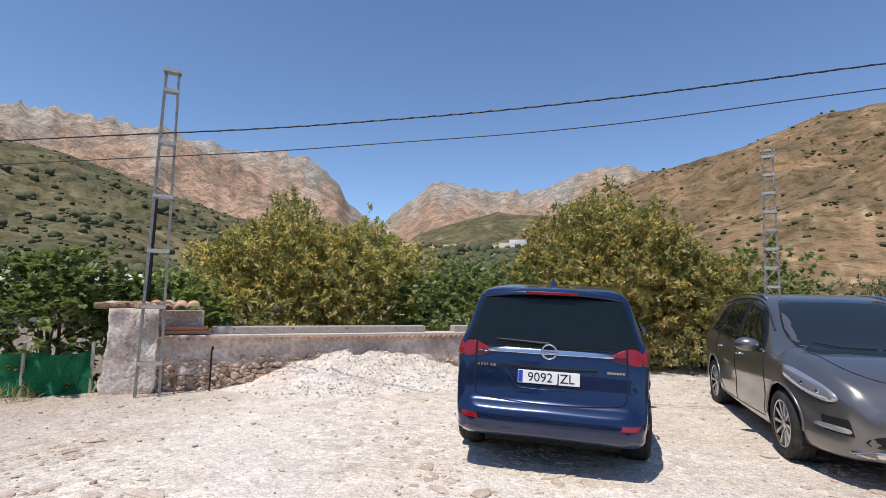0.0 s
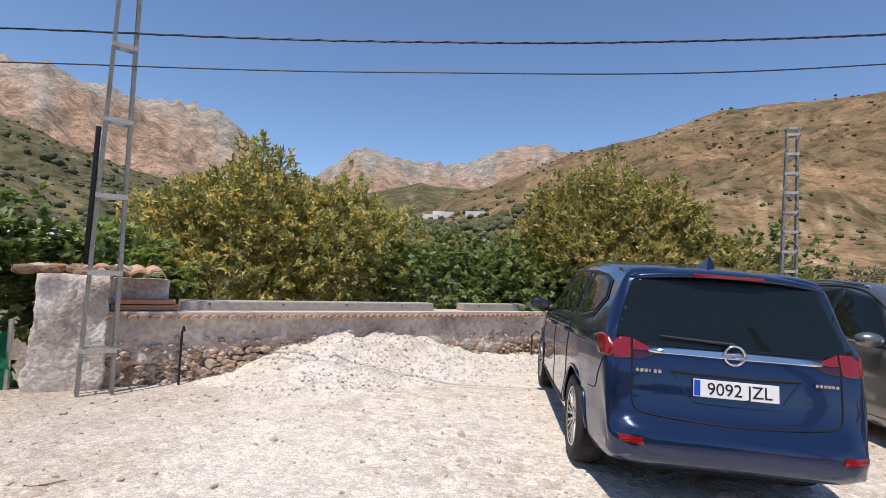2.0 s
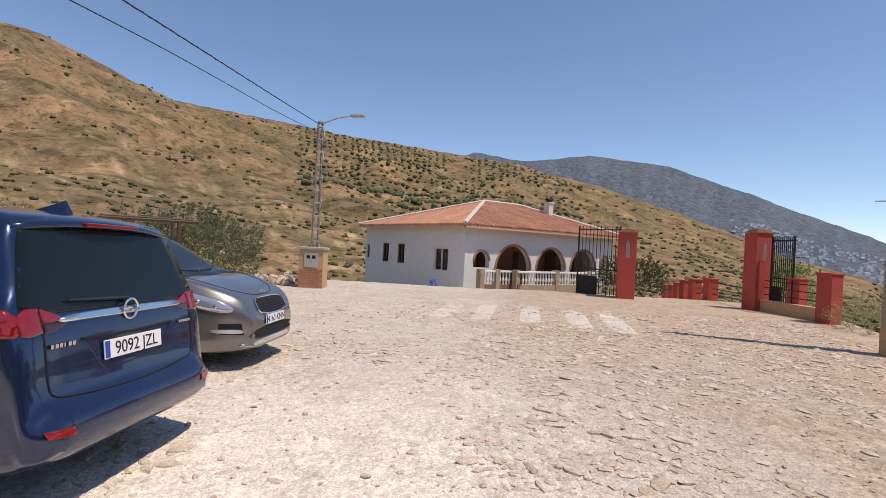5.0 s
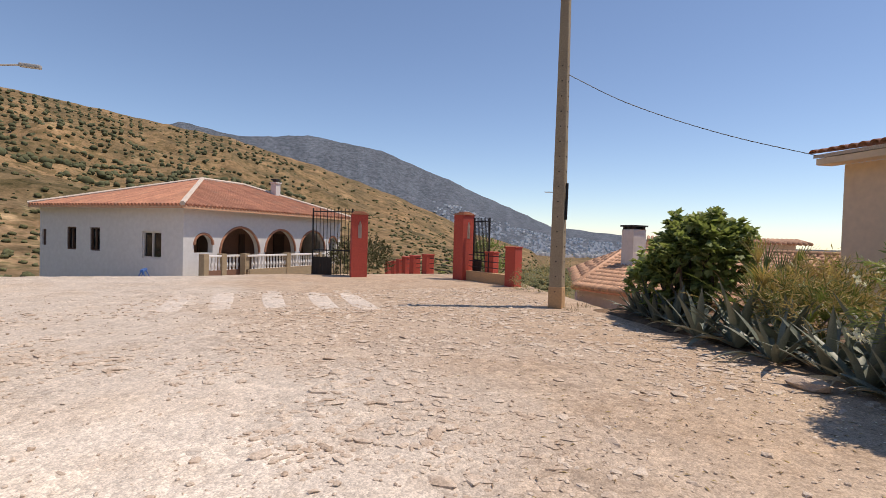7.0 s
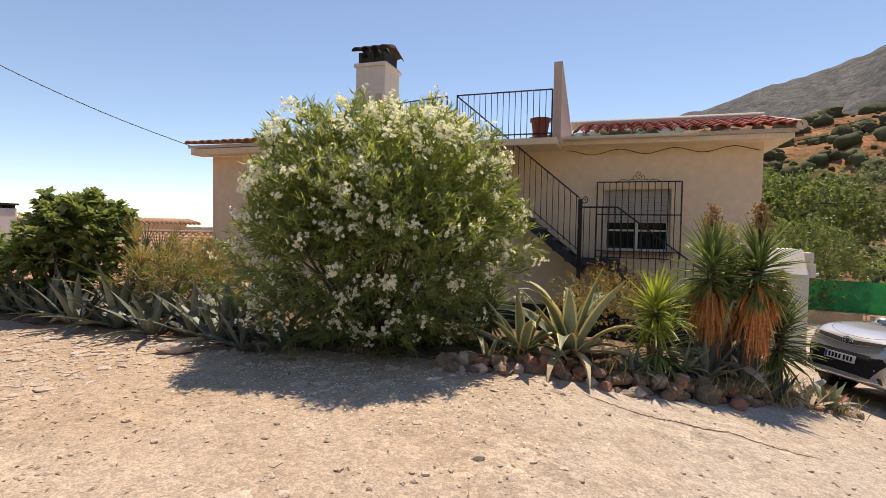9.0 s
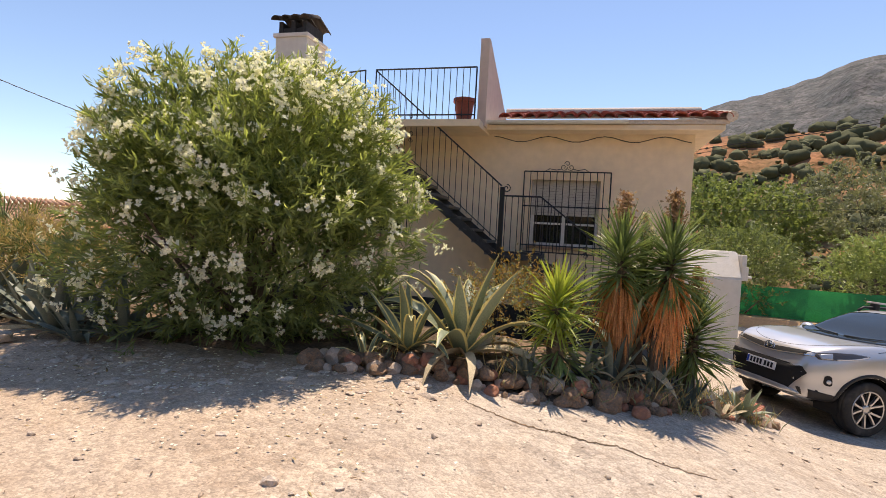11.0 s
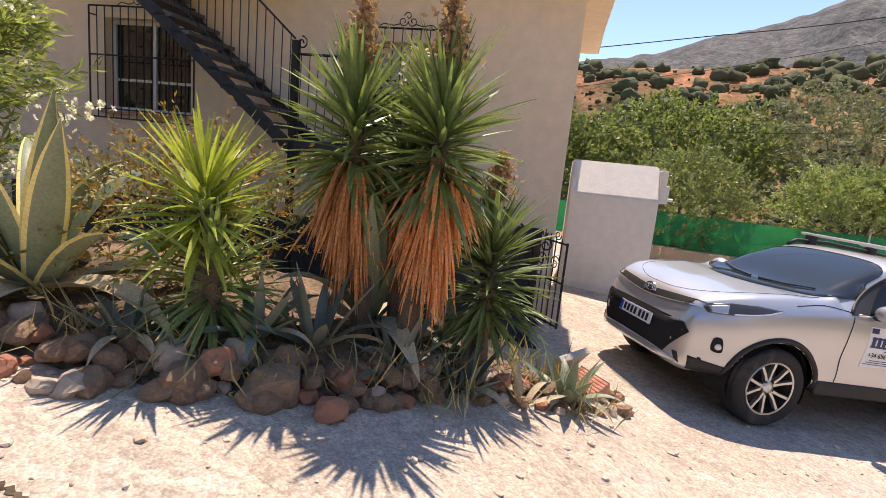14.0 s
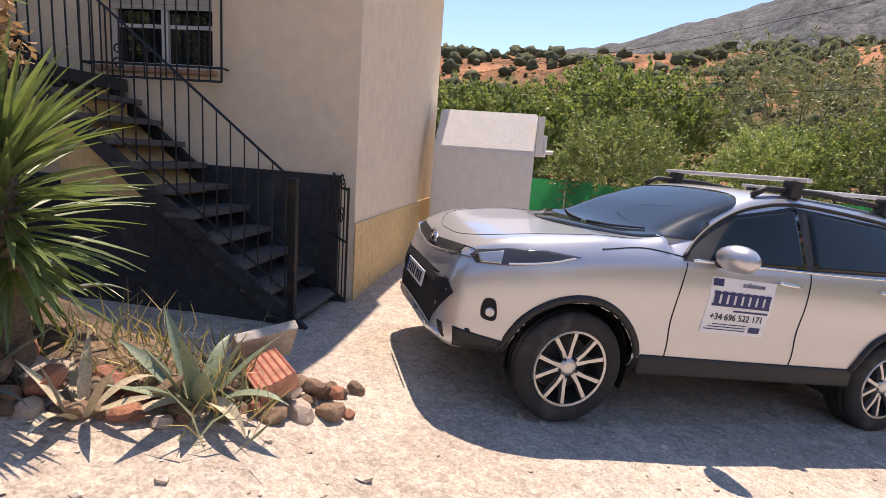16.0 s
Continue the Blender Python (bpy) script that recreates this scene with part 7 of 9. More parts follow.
def gate_leaf(a, b, h, label):
    a, b = Vector(a), Vector(b)
    g = thing("iron_gate", Matrix.Translation(a), label, "gate", "villa gate leaves")
    d = b - a
    n = 11
    for k in range(n + 1):
        q = d * (k / n)
        part("bar", bar(bmesh.new(), q + Vector((0, 0, 0.08)), q + Vector((0, 0, h)), 0.03 if k in (0, n) else 0.012), "iron", g)
    for z in (0.10, 1.0, h - 0.12):
        part("rail", bar(bmesh.new(), Vector((0, 0, z)), d + Vector((0, 0, z)), 0.022), "iron", g)
    dn = d.normalized()
    nrm = Vector((-dn.y, dn.x, 0))
    bm = bmesh.new()
    vs = [bm.verts.new(q + nrm * s) for s in (0.008, -0.008) for q in (Vector((0, 0, 0.1)), d * 0.5 + Vector((0, 0, 0.1)), d * 0.5 + Vector((0, 0, 0.75)), Vector((0, 0, 0.75)))]
    bm.faces.new(vs[:4])
    bm.faces.new(vs[4:][::-1])
    for k in range(4):
        bm.faces.new((vs[k], vs[4 + k], vs[4 + (k + 1) % 4], vs[(k + 1) % 4]))
    part("lower_panel", bm, "iron", g)


gate_leaf((15.45, -0.42, 0), (14.5, -1.65, 0), 2.52, "tall black iron gate leaf, standing open")
gate_leaf((12.55, -5.55, 0.1), (11.7, -5.70, 0.1), 2.2, "black iron gate leaf folded back beside a pillar")

# meter pillar with its box
mb = thing("meter_pillar", Matrix.Translation((12.35, 8.30, -0.05)) @ Matrix.Rotation(radians(-82), 4, "Z"), "ochre rendered masonry meter pillar with a metal box", "meter pillar")
part("shaft", boxes((-0.38, 0.38, -0.36, 0.36, -0.3, 1.28), bevel=0.015), "ochre_wall", mb)
part("cap", boxes((-0.42, 0.42, -0.40, 0.40, 1.28, 1.36), bevel=0.015), "concrete", mb)
bm = bmesh.new()
for r in range(7):
    for c in range(3):
        box(bm, -0.36 + 0.25 * c - (0.1 if r % 2 else 0), -0.36 + 0.25 * c + 0.235 - (0.1 if r % 2 else 0), -0.372, -0.36, 0.08 + 0.085 * r, 0.155 + 0.085 * r)
tagged(part("brick_facing", bm, "brick", mb, "rough brick facing"), kind="stuff")
part("metal_box", boxes((-0.22, 0.22, -0.385, -0.36, 0.72, 1.18), bevel=0.008), "galv", mb)
part("meter_window", boxes((-0.14, -0.03, -0.39, -0.384, 1.0, 1.1), (0.03, 0.14, -0.39, -0.384, 1.0, 1.1)), "gap", mb)

# rough frame of rusty poles behind the grey car
pf = thing("pole_frame", Matrix.Translation((6.95, 10.0, 0)) @ Matrix.Rotation(radians(-50), 4, "Z"), "rough frame of rusty iron poles", "frame")
for x0, y0, x1, y1, z in ((-0.95, -0.3, 0.95, -0.3, 1.80), (-0.95, 0.6, 0.95, 0.6, 1.86)):
    part("beam", tube(bmesh.new(), [(x0, y0, z), (x1, y1, z)], 0.035, 6), "wood_dark", pf)
for x, y in ((-0.5, -0.3), (0.55, -0.3), (0.5, 0.6)):
    part("post", tube(bmesh.new(), [(x, y, -0.6), (x, y, 1.8)], 0.04, 6), "wood_dark", pf)

# white lime patches and the concrete path strip on the ground
def ground_sheet(name, outline, material, label, cat, lift=0.006, res=0.25, rough=0.25):
    xs, ys = [p[0] for p in outline], [p[1] for p in outline]
    bm = bmesh.new()
    n = 60
    c = smooth_line(outline + outline[:1], max(4, n // len(outline)))[:-1]
    mid = c.mean(0)
    loops = []
    for s in (1.0, 0.8, 0.6, 0.4, 0.2):
        loops.append([])
        for p in c:
            q = mid + (p - mid) * s * (1 + (rough * 0.3 * fbm(p[0] * 4, p[1] * 4, 2, 3) if s == 1 else 0))
            z = float(near_height(q[0], q[1])) + (0.012 * fbm(q[0] * 1.3, q[1] * 1.3, 0, 4) + 0.02 * fbm(q[0] * 0.3, q[1] * 0.3, 5, 2))
            loops[-1].append(bm.verts.new((q[0], q[1], z + (lift if s < 1 else -0.012))))
    m = len(c)
    for a, b in zip(loops, loops[1:]):
        for k in range(m):
            bm.faces.new((a[k], a[(k + 1) % m], b[(k + 1) % m], b[k]))
    bm.faces.new(loops[-1])
    bmesh.ops.recalc_face_normals(bm, faces=bm.faces)
    tagged(part(name, bm, material, smooth=True), label, cat, kind="structure")


for x, y in ((8.45, 3.5), (8.45, 2.6), (8.35, 1.55), (7.95, 0.55), (7.65, -0.2)):
    ground_sheet("lime_patch", [(x - 1.5, y - 0.20), (x + 1.4, y - 0.32), (x + 1.6, y + 0.1), (x - 1.3, y + 0.25)], "lime", "strip of spilled white lime on the ground", "lime patch")

# villa
def villa():
    C = Vector((22.34, 4.28, -0.8))
    m = Matrix.Translation(C) @ Matrix.Rotation(radians(-46), 4, "Z") @ Matrix.Diagonal((1.08, 1.08, 1.06, 1))  # x along the front, y away behind
    v = thing("villa", m, "white single-storey villa with an arched porch and a hipped clay roof", "house")
    L, D, H = 11.5, 9.5, 3.28
    bm = bmesh.new()
    n = 14
    # front wall with round-headed openings
    spans = ((0.55, 1.55, 1.25, 2.1), (1.95, 4.45, 0.1, 2.45), (4.85, 7.2, 0.1, 2.4), (7.6, 9.9, 0.1, 2.4), (10.3, 11.1, 1.25, 2.1))
    x = 0.0
    for a, b, z0, z1 in spans:
        box(bm, x, a, 0, 0.3, -0.6, H)
        box(bm, a, b, 0, 0.3, -0.6, z0)
        r, c = (b - a) / 2, (a + b) / 2
        spring = z1 - min(r, z1 - z0 - 0.3)
        ry = z1 - spring
        for k in range(n):
            t0, t1 = math.pi * k / n, math.pi * (k + 1) / n
            p0, p1 = (c - r * math.cos(t0), spring + ry * math.sin(t0)), (c - r * math.cos(t1), spring + ry * math.sin(t1))
            vs = [bm.verts.new((px, y, pz)) for y in (0, 0.3) for px, pz in (p0, p1, (p1[0], H), (p0[0], H))]
            bm.faces.new(vs[:4])
            bm.faces.new(vs[4:][::-1])
            bm.faces.new((vs[0], vs[4], vs[5], vs[1]))
        x = b
    box(bm, x, L, 0, 0.3, -0.6, H)
    part("wall", bm, "villa_wall", v, "white front wall with round arches")
    part("wall", wall_with_holes(0, D, 0, 0.3, -0.6, H, [(1.0, 2.2, 0.95, 2.15), (5.0, 5.7, 1.15, 2.25), (6.7, 7.4, 1.15, 2.25), (9.0, 9.3, 1.3, 2.1)]), "villa_wall", v, "white side wall").matrix_local = Matrix.Translation((0.3, 0.3, 0)) @ Matrix.Rotation(radians(90), 4, "Z")
    part("wall", boxes((L - 0.3, L, 0.3, D, -0.6, H), (0.3, L - 0.3, D - 0.3, D, -0.6, H)), "villa_wall", v)
    part("porch_wall", boxes((0.3, L - 0.3, 2.6, 2.8, -0.6, H)), "porch_paint", v, "brownish porch back wall, darkened for the porch shade")
    for b in ((3.0, 4.0, 2.53, 2.60, 0, 2.15), (5.7, 6.1, 2.53, 2.60, 0.3, 2.1), (8.4, 9.3, 2.53, 2.60, 0, 2.15)):
        part("porch_door", boxes(b), "wood_dark", v)
    part("porch_floor", boxes((0.3, L - 0.3, 0.3, 2.6, -0.2, 0.05)), "brown_base", v)
    part("porch_ceiling", boxes((0.3, L - 0.3, 0.3, D - 0.3, H - 0.15, H)), "villa_wall", v)
    part("porch_dado", boxes((0.3, L - 0.3, 2.55, 2.6, 0.05, 0.85)), "brown_base", v)
    for a, b, z0, z1 in ((1.0, 2.2, 0.95, 2.15), (5.0, 5.7, 1.15, 2.25), (6.7, 7.4, 1.15, 2.25), (9.0, 9.3, 1.3, 2.1)):
        w = part("window", boxes((0.12, 0.15, 0.3 + a, 0.3 + b, z0, z1)), "pane", v)
        part("window_frame", boxes((0.06, 0.12, 0.3 + a, 0.3 + a + 0.07, z0, z1), (0.06, 0.12, 0.3 + b - 0.07, 0.3 + b, z0, z1), (0.06, 0.12, 0.3 + a, 0.3 + b, z1 - 0.07, z1), (0.06, 0.12, 0.3 + a, 0.3 + b, z0, z0 + 0.07), (0.06, 0.12, 0.3 + (a + b) / 2 - 0.03, 0.3 + (a + b) / 2 + 0.03, z0, z1)), "wood_dark" if b - a < 1 else "alu", w)
        # dark slab behind the pane, the unlit room's shade as colour
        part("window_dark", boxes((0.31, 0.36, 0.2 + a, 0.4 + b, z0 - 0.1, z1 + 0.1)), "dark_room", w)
    # arch rings
    for a, b, z0, z1 in spans:
        r, c = (b - a) / 2, (a + b) / 2
        spring = z1 - min(r, z1 - z0 - 0.3)
        part("arch_ring", tube(bmesh.new(), [(c - r * math.cos(math.pi * k / 16), -0.01, spring + (z1 - spring) * math.sin(math.pi * k / 16)) for k in range(17)], 0.06, 6), "brick", v)
    # hipped roof
    o, e, ap = 0.45, H, 1.75
    bm = bmesh.new()
    cs = [(-o, -o, e), (L + o, -o, e), (L + o, D + o, e), (-o, D + o, e)]
    rd = [(D / 2 + 0.4, D / 2, e + ap), (L - D / 2 + 1.4, D / 2, e + ap)]
    vs = [bm.verts.new(p) for p in cs + rd]
    for f in ((0, 1, 5, 4), (1, 2, 5), (2, 3, 4, 5), (3, 0, 4), (3, 2, 1, 0)):
        bm.faces.new([vs[k] for k in f])
    rf = part("roof", bm, "clay", v, "hipped clay-tile roof")
    # rolls of tiles up the two slopes in view, as ribs
    bm = bmesh.new()
    for i in range(int((L + 2 * o) / 0.22)):
        x = -o + 0.11 + 0.22 * i
        f = min(1.0, (x + o) / (rd[0][0] + o), (L + o - x) / (L + o - rd[1][0]))
        tube(bm, [(x, -o - 0.03, e + 0.03), (x, -o + (D / 2 + o) * f, e + 0.03 + ap * f)], 0.075, 6)
    for i in range(int((D + 2 * o) / 0.22)):
        y = -o + 0.11 + 0.22 * i
        f = min(1.0, (y + o) / (D / 2 + o), (D + o - y) / (D / 2 + o))
        tube(bm, [(-o - 0.03, y, e + 0.03), (-o + (rd[0][0] + o) * f, y, e + 0.03 + ap * f)], 0.075, 6)
    tagged(part("tile_course", bm, "clay", rf), kind="stuff")
    for a, b in ((cs[0], rd[0]), (cs[1], rd[1]), (rd[0], rd[1]), (cs[3], rd[0])):
        part("ridge_tiles", tube(bmesh.new(), [Vector(a) + Vector((0, 0, 0.08)), Vector(b) + Vector((0, 0, 0.08))], 0.11, 6), "limed", rf)
    part("eave_board", boxes((-o, L + o, -o, -o + 0.05, e - 0.12, e), (-o, -o + 0.05, -o, D + o, e - 0.12, e)), "clay_pale", v)
    ch = part("chimney", boxes((9.0, 9.4, 3.0, 3.4, H, H + 2.0), (8.95, 9.45, 2.95, 3.45, H + 2.0, H + 2.08)), "villa_wall", v)
    part("chimney_cap", boxes((9.0, 9.4, 3.0, 3.4, H + 2.2, H + 2.28), (9.08, 9.32, 3.08, 3.32, H + 2.08, H + 2.2)), "black_paint", ch)
    # balustrade before the porch
    b = thing("balustrade", m @ Matrix.Translation((0, -1.6, 0.1)), "white turned balustrade on a stone-clad plinth", "balustrade")
    part("plinth", boxes((1.9, 9.3, -0.12, 0.12, -0.5, 0.45)), "slab_tan", b)
    part("plinth", boxes((0.0, 1.9, 0.3, 0.5, -0.5, 0.45), (1.9, 2.05, -0.12, 0.5, -0.5, 0.45)), "brown_base", b)
    part("top_rail", boxes((0.0, 1.9, 0.28, 0.52, 1.02, 1.1), (1.9, 9.3, -0.12, 0.12, 1.02, 1.1), bevel=0.01), "ceramic", b)
    prof = [(0.05, 0.45), (0.03, 0.5), (0.065, 0.66), (0.03, 0.82), (0.045, 0.9), (0.03, 0.95), (0.05, 1.02)]
    bal = lathe(bmesh.new(), prof, 8)
    me = bpy.data.meshes.new("baluster")
    bal.to_mesh(me)
    bal.free()
    me.materials.append(M["ceramic"])
    for x, y in [(0.2 + 0.2 * k, 0.4) for k in range(9)] + [(2.3 + 0.2 * k, 0) for k in range(35)]:
        ob = new("baluster", me)
        ob.parent, ob.location = b, (x, y, 0)
    for x, y in ((0.0, 0.4), (0.95, 0.4), (1.95, 0.1), (4.6, 0), (7.1, 0), (9.2, 0)):
        part("pier", boxes((x - 0.13, x + 0.13, y - 0.15, y + 0.15, -0.5, 1.16), bevel=0.015), "slab_tan", b)


villa()
tr = thing("trestle", Matrix.Translation((20.6, 5.6, -0.62)), "small blue trestle on the rubble", "trestle")
for x in (-0.5, 0.5):
    for s in (-1, 1):
        part("leg", bar(bmesh.new(), (x, 0.25 * s, 0), (x, 0, 0.5), 0.025), "blue_plastic", tr)
part("top", boxes((-0.6, 0.6, -0.06, 0.06, 0.46, 0.54)), "blue_plastic", tr)

# neighbouring house below the pole
CHIM = (9.59, -10.02, 2.17)  # neighbour's chimney top


def neighbour():
    h = thing("house", Matrix.Translation((9, -9, 0)), "low pinkish house with a pale clay-tile roof below the lane", "house")
    o = Vector((9, -9, 0))
    A, B, C, D, G = (Vector(p) - o for p in ((9.0, -7.15, 0.18), (4.1, -7.75, 0.18), (4.15, -11.7, 1.35), (12.3, -12.4, 1.35), (12.9, -9.9, 0.42)))
    back = [Vector((4.1, -16.2, 0.1)) - o, Vector((14.5, -17.2, 0.1)) - o]
    bm = bmesh.new()
    for ring in ((A, B, C, D), (A, D, G), (D, C, back[0], back[1]), (G, D, back[1])):
        bm.faces.new([bm.verts.new(p) for p in ring])
    bmesh.ops.remove_doubles(bm, verts=bm.verts, dist=0.001)
    bmesh.ops.recalc_face_normals(bm, faces=bm.faces)
    bmesh.ops.solidify(bm, geom=list(bm.faces), thickness=0.06)
    part("roof", bm, "clay", h)
    bm = bmesh.new()
    for p, q, r, w in ((A, B, C, D),):
        n = 40
        for i in range(n):
            f = (i + 0.5) / n
            lo, hi = p.lerp(q, f), w.lerp(r, f)
            for k in range(14):
                tube(bm, [lo.lerp(hi, k / 14) + Vector((0, 0, 0.055)), lo.lerp(hi, (k + 1.08) / 14) + Vector((0, 0, 0.03))], 0.075, 6)
    for i in range(22):
        f = (i + 0.5) / 22
        lo, hi = G.lerp(A, f), D.lerp(A, f)
        for k in range(max(1, int(8 * (1 - f)))):
            m = max(1, int(8 * (1 - f)))
            tube(bm, [lo.lerp(hi, k / m) + Vector((0, 0, 0.055)), lo.lerp(hi, (k + 1.08) / m) + Vector((0, 0, 0.03))], 0.075, 6)
    tagged(part("tile_course", bm, "clay_pale", h, smooth=True), kind="stuff")
    part("ridge_capping", tube(bmesh.new(), [D + Vector((0, 0, 0.05)), C + Vector((0, 0, 0.05))], 0.11, 8), "clay_pale", h, smooth=True)
    part("hip_capping", tube(bmesh.new(), [A + Vector((0, 0, 0.05)), D + Vector((0, 0, 0.05))], 0.10, 8), "clay_pale", h, smooth=True)
    bm = bmesh.new()
    rim = [A.lerp(D, 0.06), B.lerp(C, 0.06), back[0].lerp(C, 0.06), back[1].lerp(D, 0.08), G.lerp(D, 0.12)]
    lo = [bm.verts.new((p.x, p.y, -3.4)) for p in rim]
    hi = [bm.verts.new((p.x, p.y, p.z - 0.09)) for p in rim]
    for k in range(5):
        bm.faces.new((lo[k], lo[(k + 1) % 5], hi[(k + 1) % 5], hi[k]))
    part("wall", bm, "pink_wall", h)
    cx, cy = CHIM[0] - 9, CHIM[1] + 9
    ch = part("chimney", boxes((cx - 0.27, cx + 0.27, cy - 0.27, cy + 0.27, 0.3, CHIM[2] - 0.14), bevel=0.01), "white_wash", h)
    part("chimney_cap", boxes((cx - 0.31, cx + 0.31, cy - 0.31, cy + 0.31, CHIM[2] - 0.05, CHIM[2])), "black_paint", ch)
    for dx, dy in ((-0.2, -0.2), (0.2, -0.2), (-0.2, 0.2), (0.2, 0.2), (0.0, 0.2), (0.0, -0.2)):
        part("cap_pillar", boxes((cx + dx - 0.05, cx + dx + 0.05, cy + dy - 0.05, cy + dy + 0.05, CHIM[2] - 0.14, CHIM[2] - 0.05)), "black_paint", ch)
    # second ridge farther off
    g = thing("house", Matrix.Translation((17.6, -18.4, 0.25)) @ Matrix.Rotation(radians(225), 4, "Z"), "far low house with a pale tiled ridge", "house")
    part("wall", boxes((0, 7, 0.1, 5, -3, 1.45)), "limed", g)
    bm = bmesh.new()
    for i in range(37):
        tube(bm, [(-0.2 + 0.215 * i, -0.3, 1.5), (-0.2 + 0.215 * i, 2.5, 1.72)], 0.09, 6)
    tagged(part("tile_course", bm, "clay_pale", g, smooth=True), kind="stuff")


neighbour()

# green netting fences
def net_fence(points, h, label, z=0.0, base=None):
    f = thing("net_fence", Matrix.Identity(4), label, "fence", "green net fences")
    verts, faces = [], []
    c = smooth_line(points, 16)
    for i, p in enumerate(c):
        for j in range(5):
            zz = p[2] + h * j / 4
            verts.append((p[0] + 0.04 * math.sin(i * 1.3 + j), p[1] + 0.05 * math.sin(i * 0.9 + j * 2), zz - (0.05 * abs(math.sin(i * math.pi / 16)) if j == 4 else 0)))
    for i in range(len(c) - 1):
        for j in range(4):
            a = i * 5 + j
            faces.append((a, a + 5, a + 6, a + 1))
    raw("netting", verts, faces, "net", f, "taut green shade netting", smooth=True)
    for p in points:
        part("post", tube(bmesh.new(), [(p[0], p[1], p[2] - 0.4), (p[0], p[1], p[2] + h + 0.12)], 0.025, 6), "galv", f)


net_fence([(-6.95, 5.30, 0.0), (-7.5, 4.75, 0.0), (-9.2, 3.6, 0.0), (-11.5, 2.6, -0.1)], 0.64, "green shade net fence beside the pier")
net_fence([(-9.5, -19.5, -0.95), (-13.8, -17.5, -0.95), (-19, -14.5, -0.95), (-25, -9.5, -0.8)], 1.15, "green shade net fence along the lower lane")
lw2 = thing("earth_wall", Matrix.Identity(4), "low red-earth retaining wall under the net", "wall")
bm = bmesh.new()
c = smooth_line([(-9.3, -19.0), (-13.6, -17.0), (-18.8, -14.0), (-24.8, -9.0)], 12)
rows = []
for k, p in enumerate(c):
    q = 0.08 * fbm(k * 0.4, 0, 3, 3)
    rows.append([bm.verts.new((p[0] + dx, p[1] + dx, z)) for dx, z in ((0.25 + q, -2.2), (0.2 + q, -1.4), (0.12, -0.92 + q * 0.6), (-0.3, -0.9), (-0.4, -2.2))])
for a, b in zip(rows, rows[1:]):
    for k in range(4):
        bm.faces.new((a[k], a[k + 1], b[k + 1], b[k]))
bmesh.ops.recalc_face_normals(bm, faces=bm.faces)
part("wall", bm, "ochre_wall", lw2, smooth=True)
# outbuilding seen beyond the fig
ob_ = thing("outbuilding", Matrix.Translation((-12.9, 8.4, -0.6)) @ Matrix.Rotation(radians(35), 4, "Z"), "grey outbuilding with a pale lean-to roof", "outbuilding")
part("wall", boxes((-2.5, 2.5, -1.5, 1.5, -1, 1.9)), "plaster_old", ob_)
bm = bmesh.new()
slab(bm, (-2.7, -1.7, 2.3), (2.7, -1.7, 2.0), (2.7, 1.7, 2.5), (-2.7, 1.7, 2.8), 0.08)
part("roof", bm, "limed", ob_)
tp = thing("post", Matrix.Translation((-7.05, 6.2, 0)), "thin dark iron post behind the pier", "post")
part("shaft", tube(bmesh.new(), [(0, 0, -0.8), (0.05, 0, 3.0)], 0.028, 6), "iron", tp)


# ---- plants ----
def leaf_mesh(name, pos, way, length, width, material, parent, curl=0.0, side=None, label="", stuff=True):
    """Many pointed leaves in one mesh: arrays of base points and directions."""
    pos, way = np.asarray(pos, float), np.asarray(way, float)
    n = len(pos)
    way = way / np.maximum(1e-6, np.linalg.norm(way, axis=1, keepdims=True))
    r = rng.normal(size=(n, 3)) if side is None else np.asarray(side, float)
    s = np.cross(way, r)
    s /= np.maximum(1e-6, np.linalg.norm(s, axis=1, keepdims=True))
    up = np.cross(s, way)
    L = np.broadcast_to(np.asarray(length, float).reshape(-1, 1), (n, 1))
    W = np.broadcast_to(np.asarray(width, float).reshape(-1, 1), (n, 1))
    mid = pos + way * L * 0.5 + up * L * curl * 0.25
    tip = pos + way * L - up * L * curl * 0.6
    verts = np.stack([pos, mid + s * W / 2 + up * W * 0.12, tip, mid - s * W / 2 + up * W * 0.12], 1).reshape(-1, 3)
    me = bpy.data.meshes.new(name)
    me.vertices.add(4 * n)
    me.vertices.foreach_set("co", verts.astype(np.float32).ravel())
    me.loops.add(4 * n)
    me.loops.foreach_set("vertex_index", np.arange(4 * n, dtype=np.int32))
    me.polygons.add(n)
    me.polygons.foreach_set("loop_start", np.arange(0, 4 * n, 4, dtype=np.int32))
    me.update()
    me.validate()
    ob = link(name, me, material, parent, label)
    if stuff:
        tagged(ob, kind="stuff")
    return ob


def unit(n):
    v = rng.normal(size=(n, 3))
    return v / np.linalg.norm(v, axis=1, keepdims=True)


def lumpy(dirs, seed, amount=0.3, scale=2.0):
    return np.array([1 + amount * noise.noise(Vector(d) * scale + Vector((seed * 5.3, 0, 0))) + amount * 0.5 * noise.noise(Vector(d) * scale * 2.7 + Vector((0, seed * 3.1, 0))) for d in dirs])


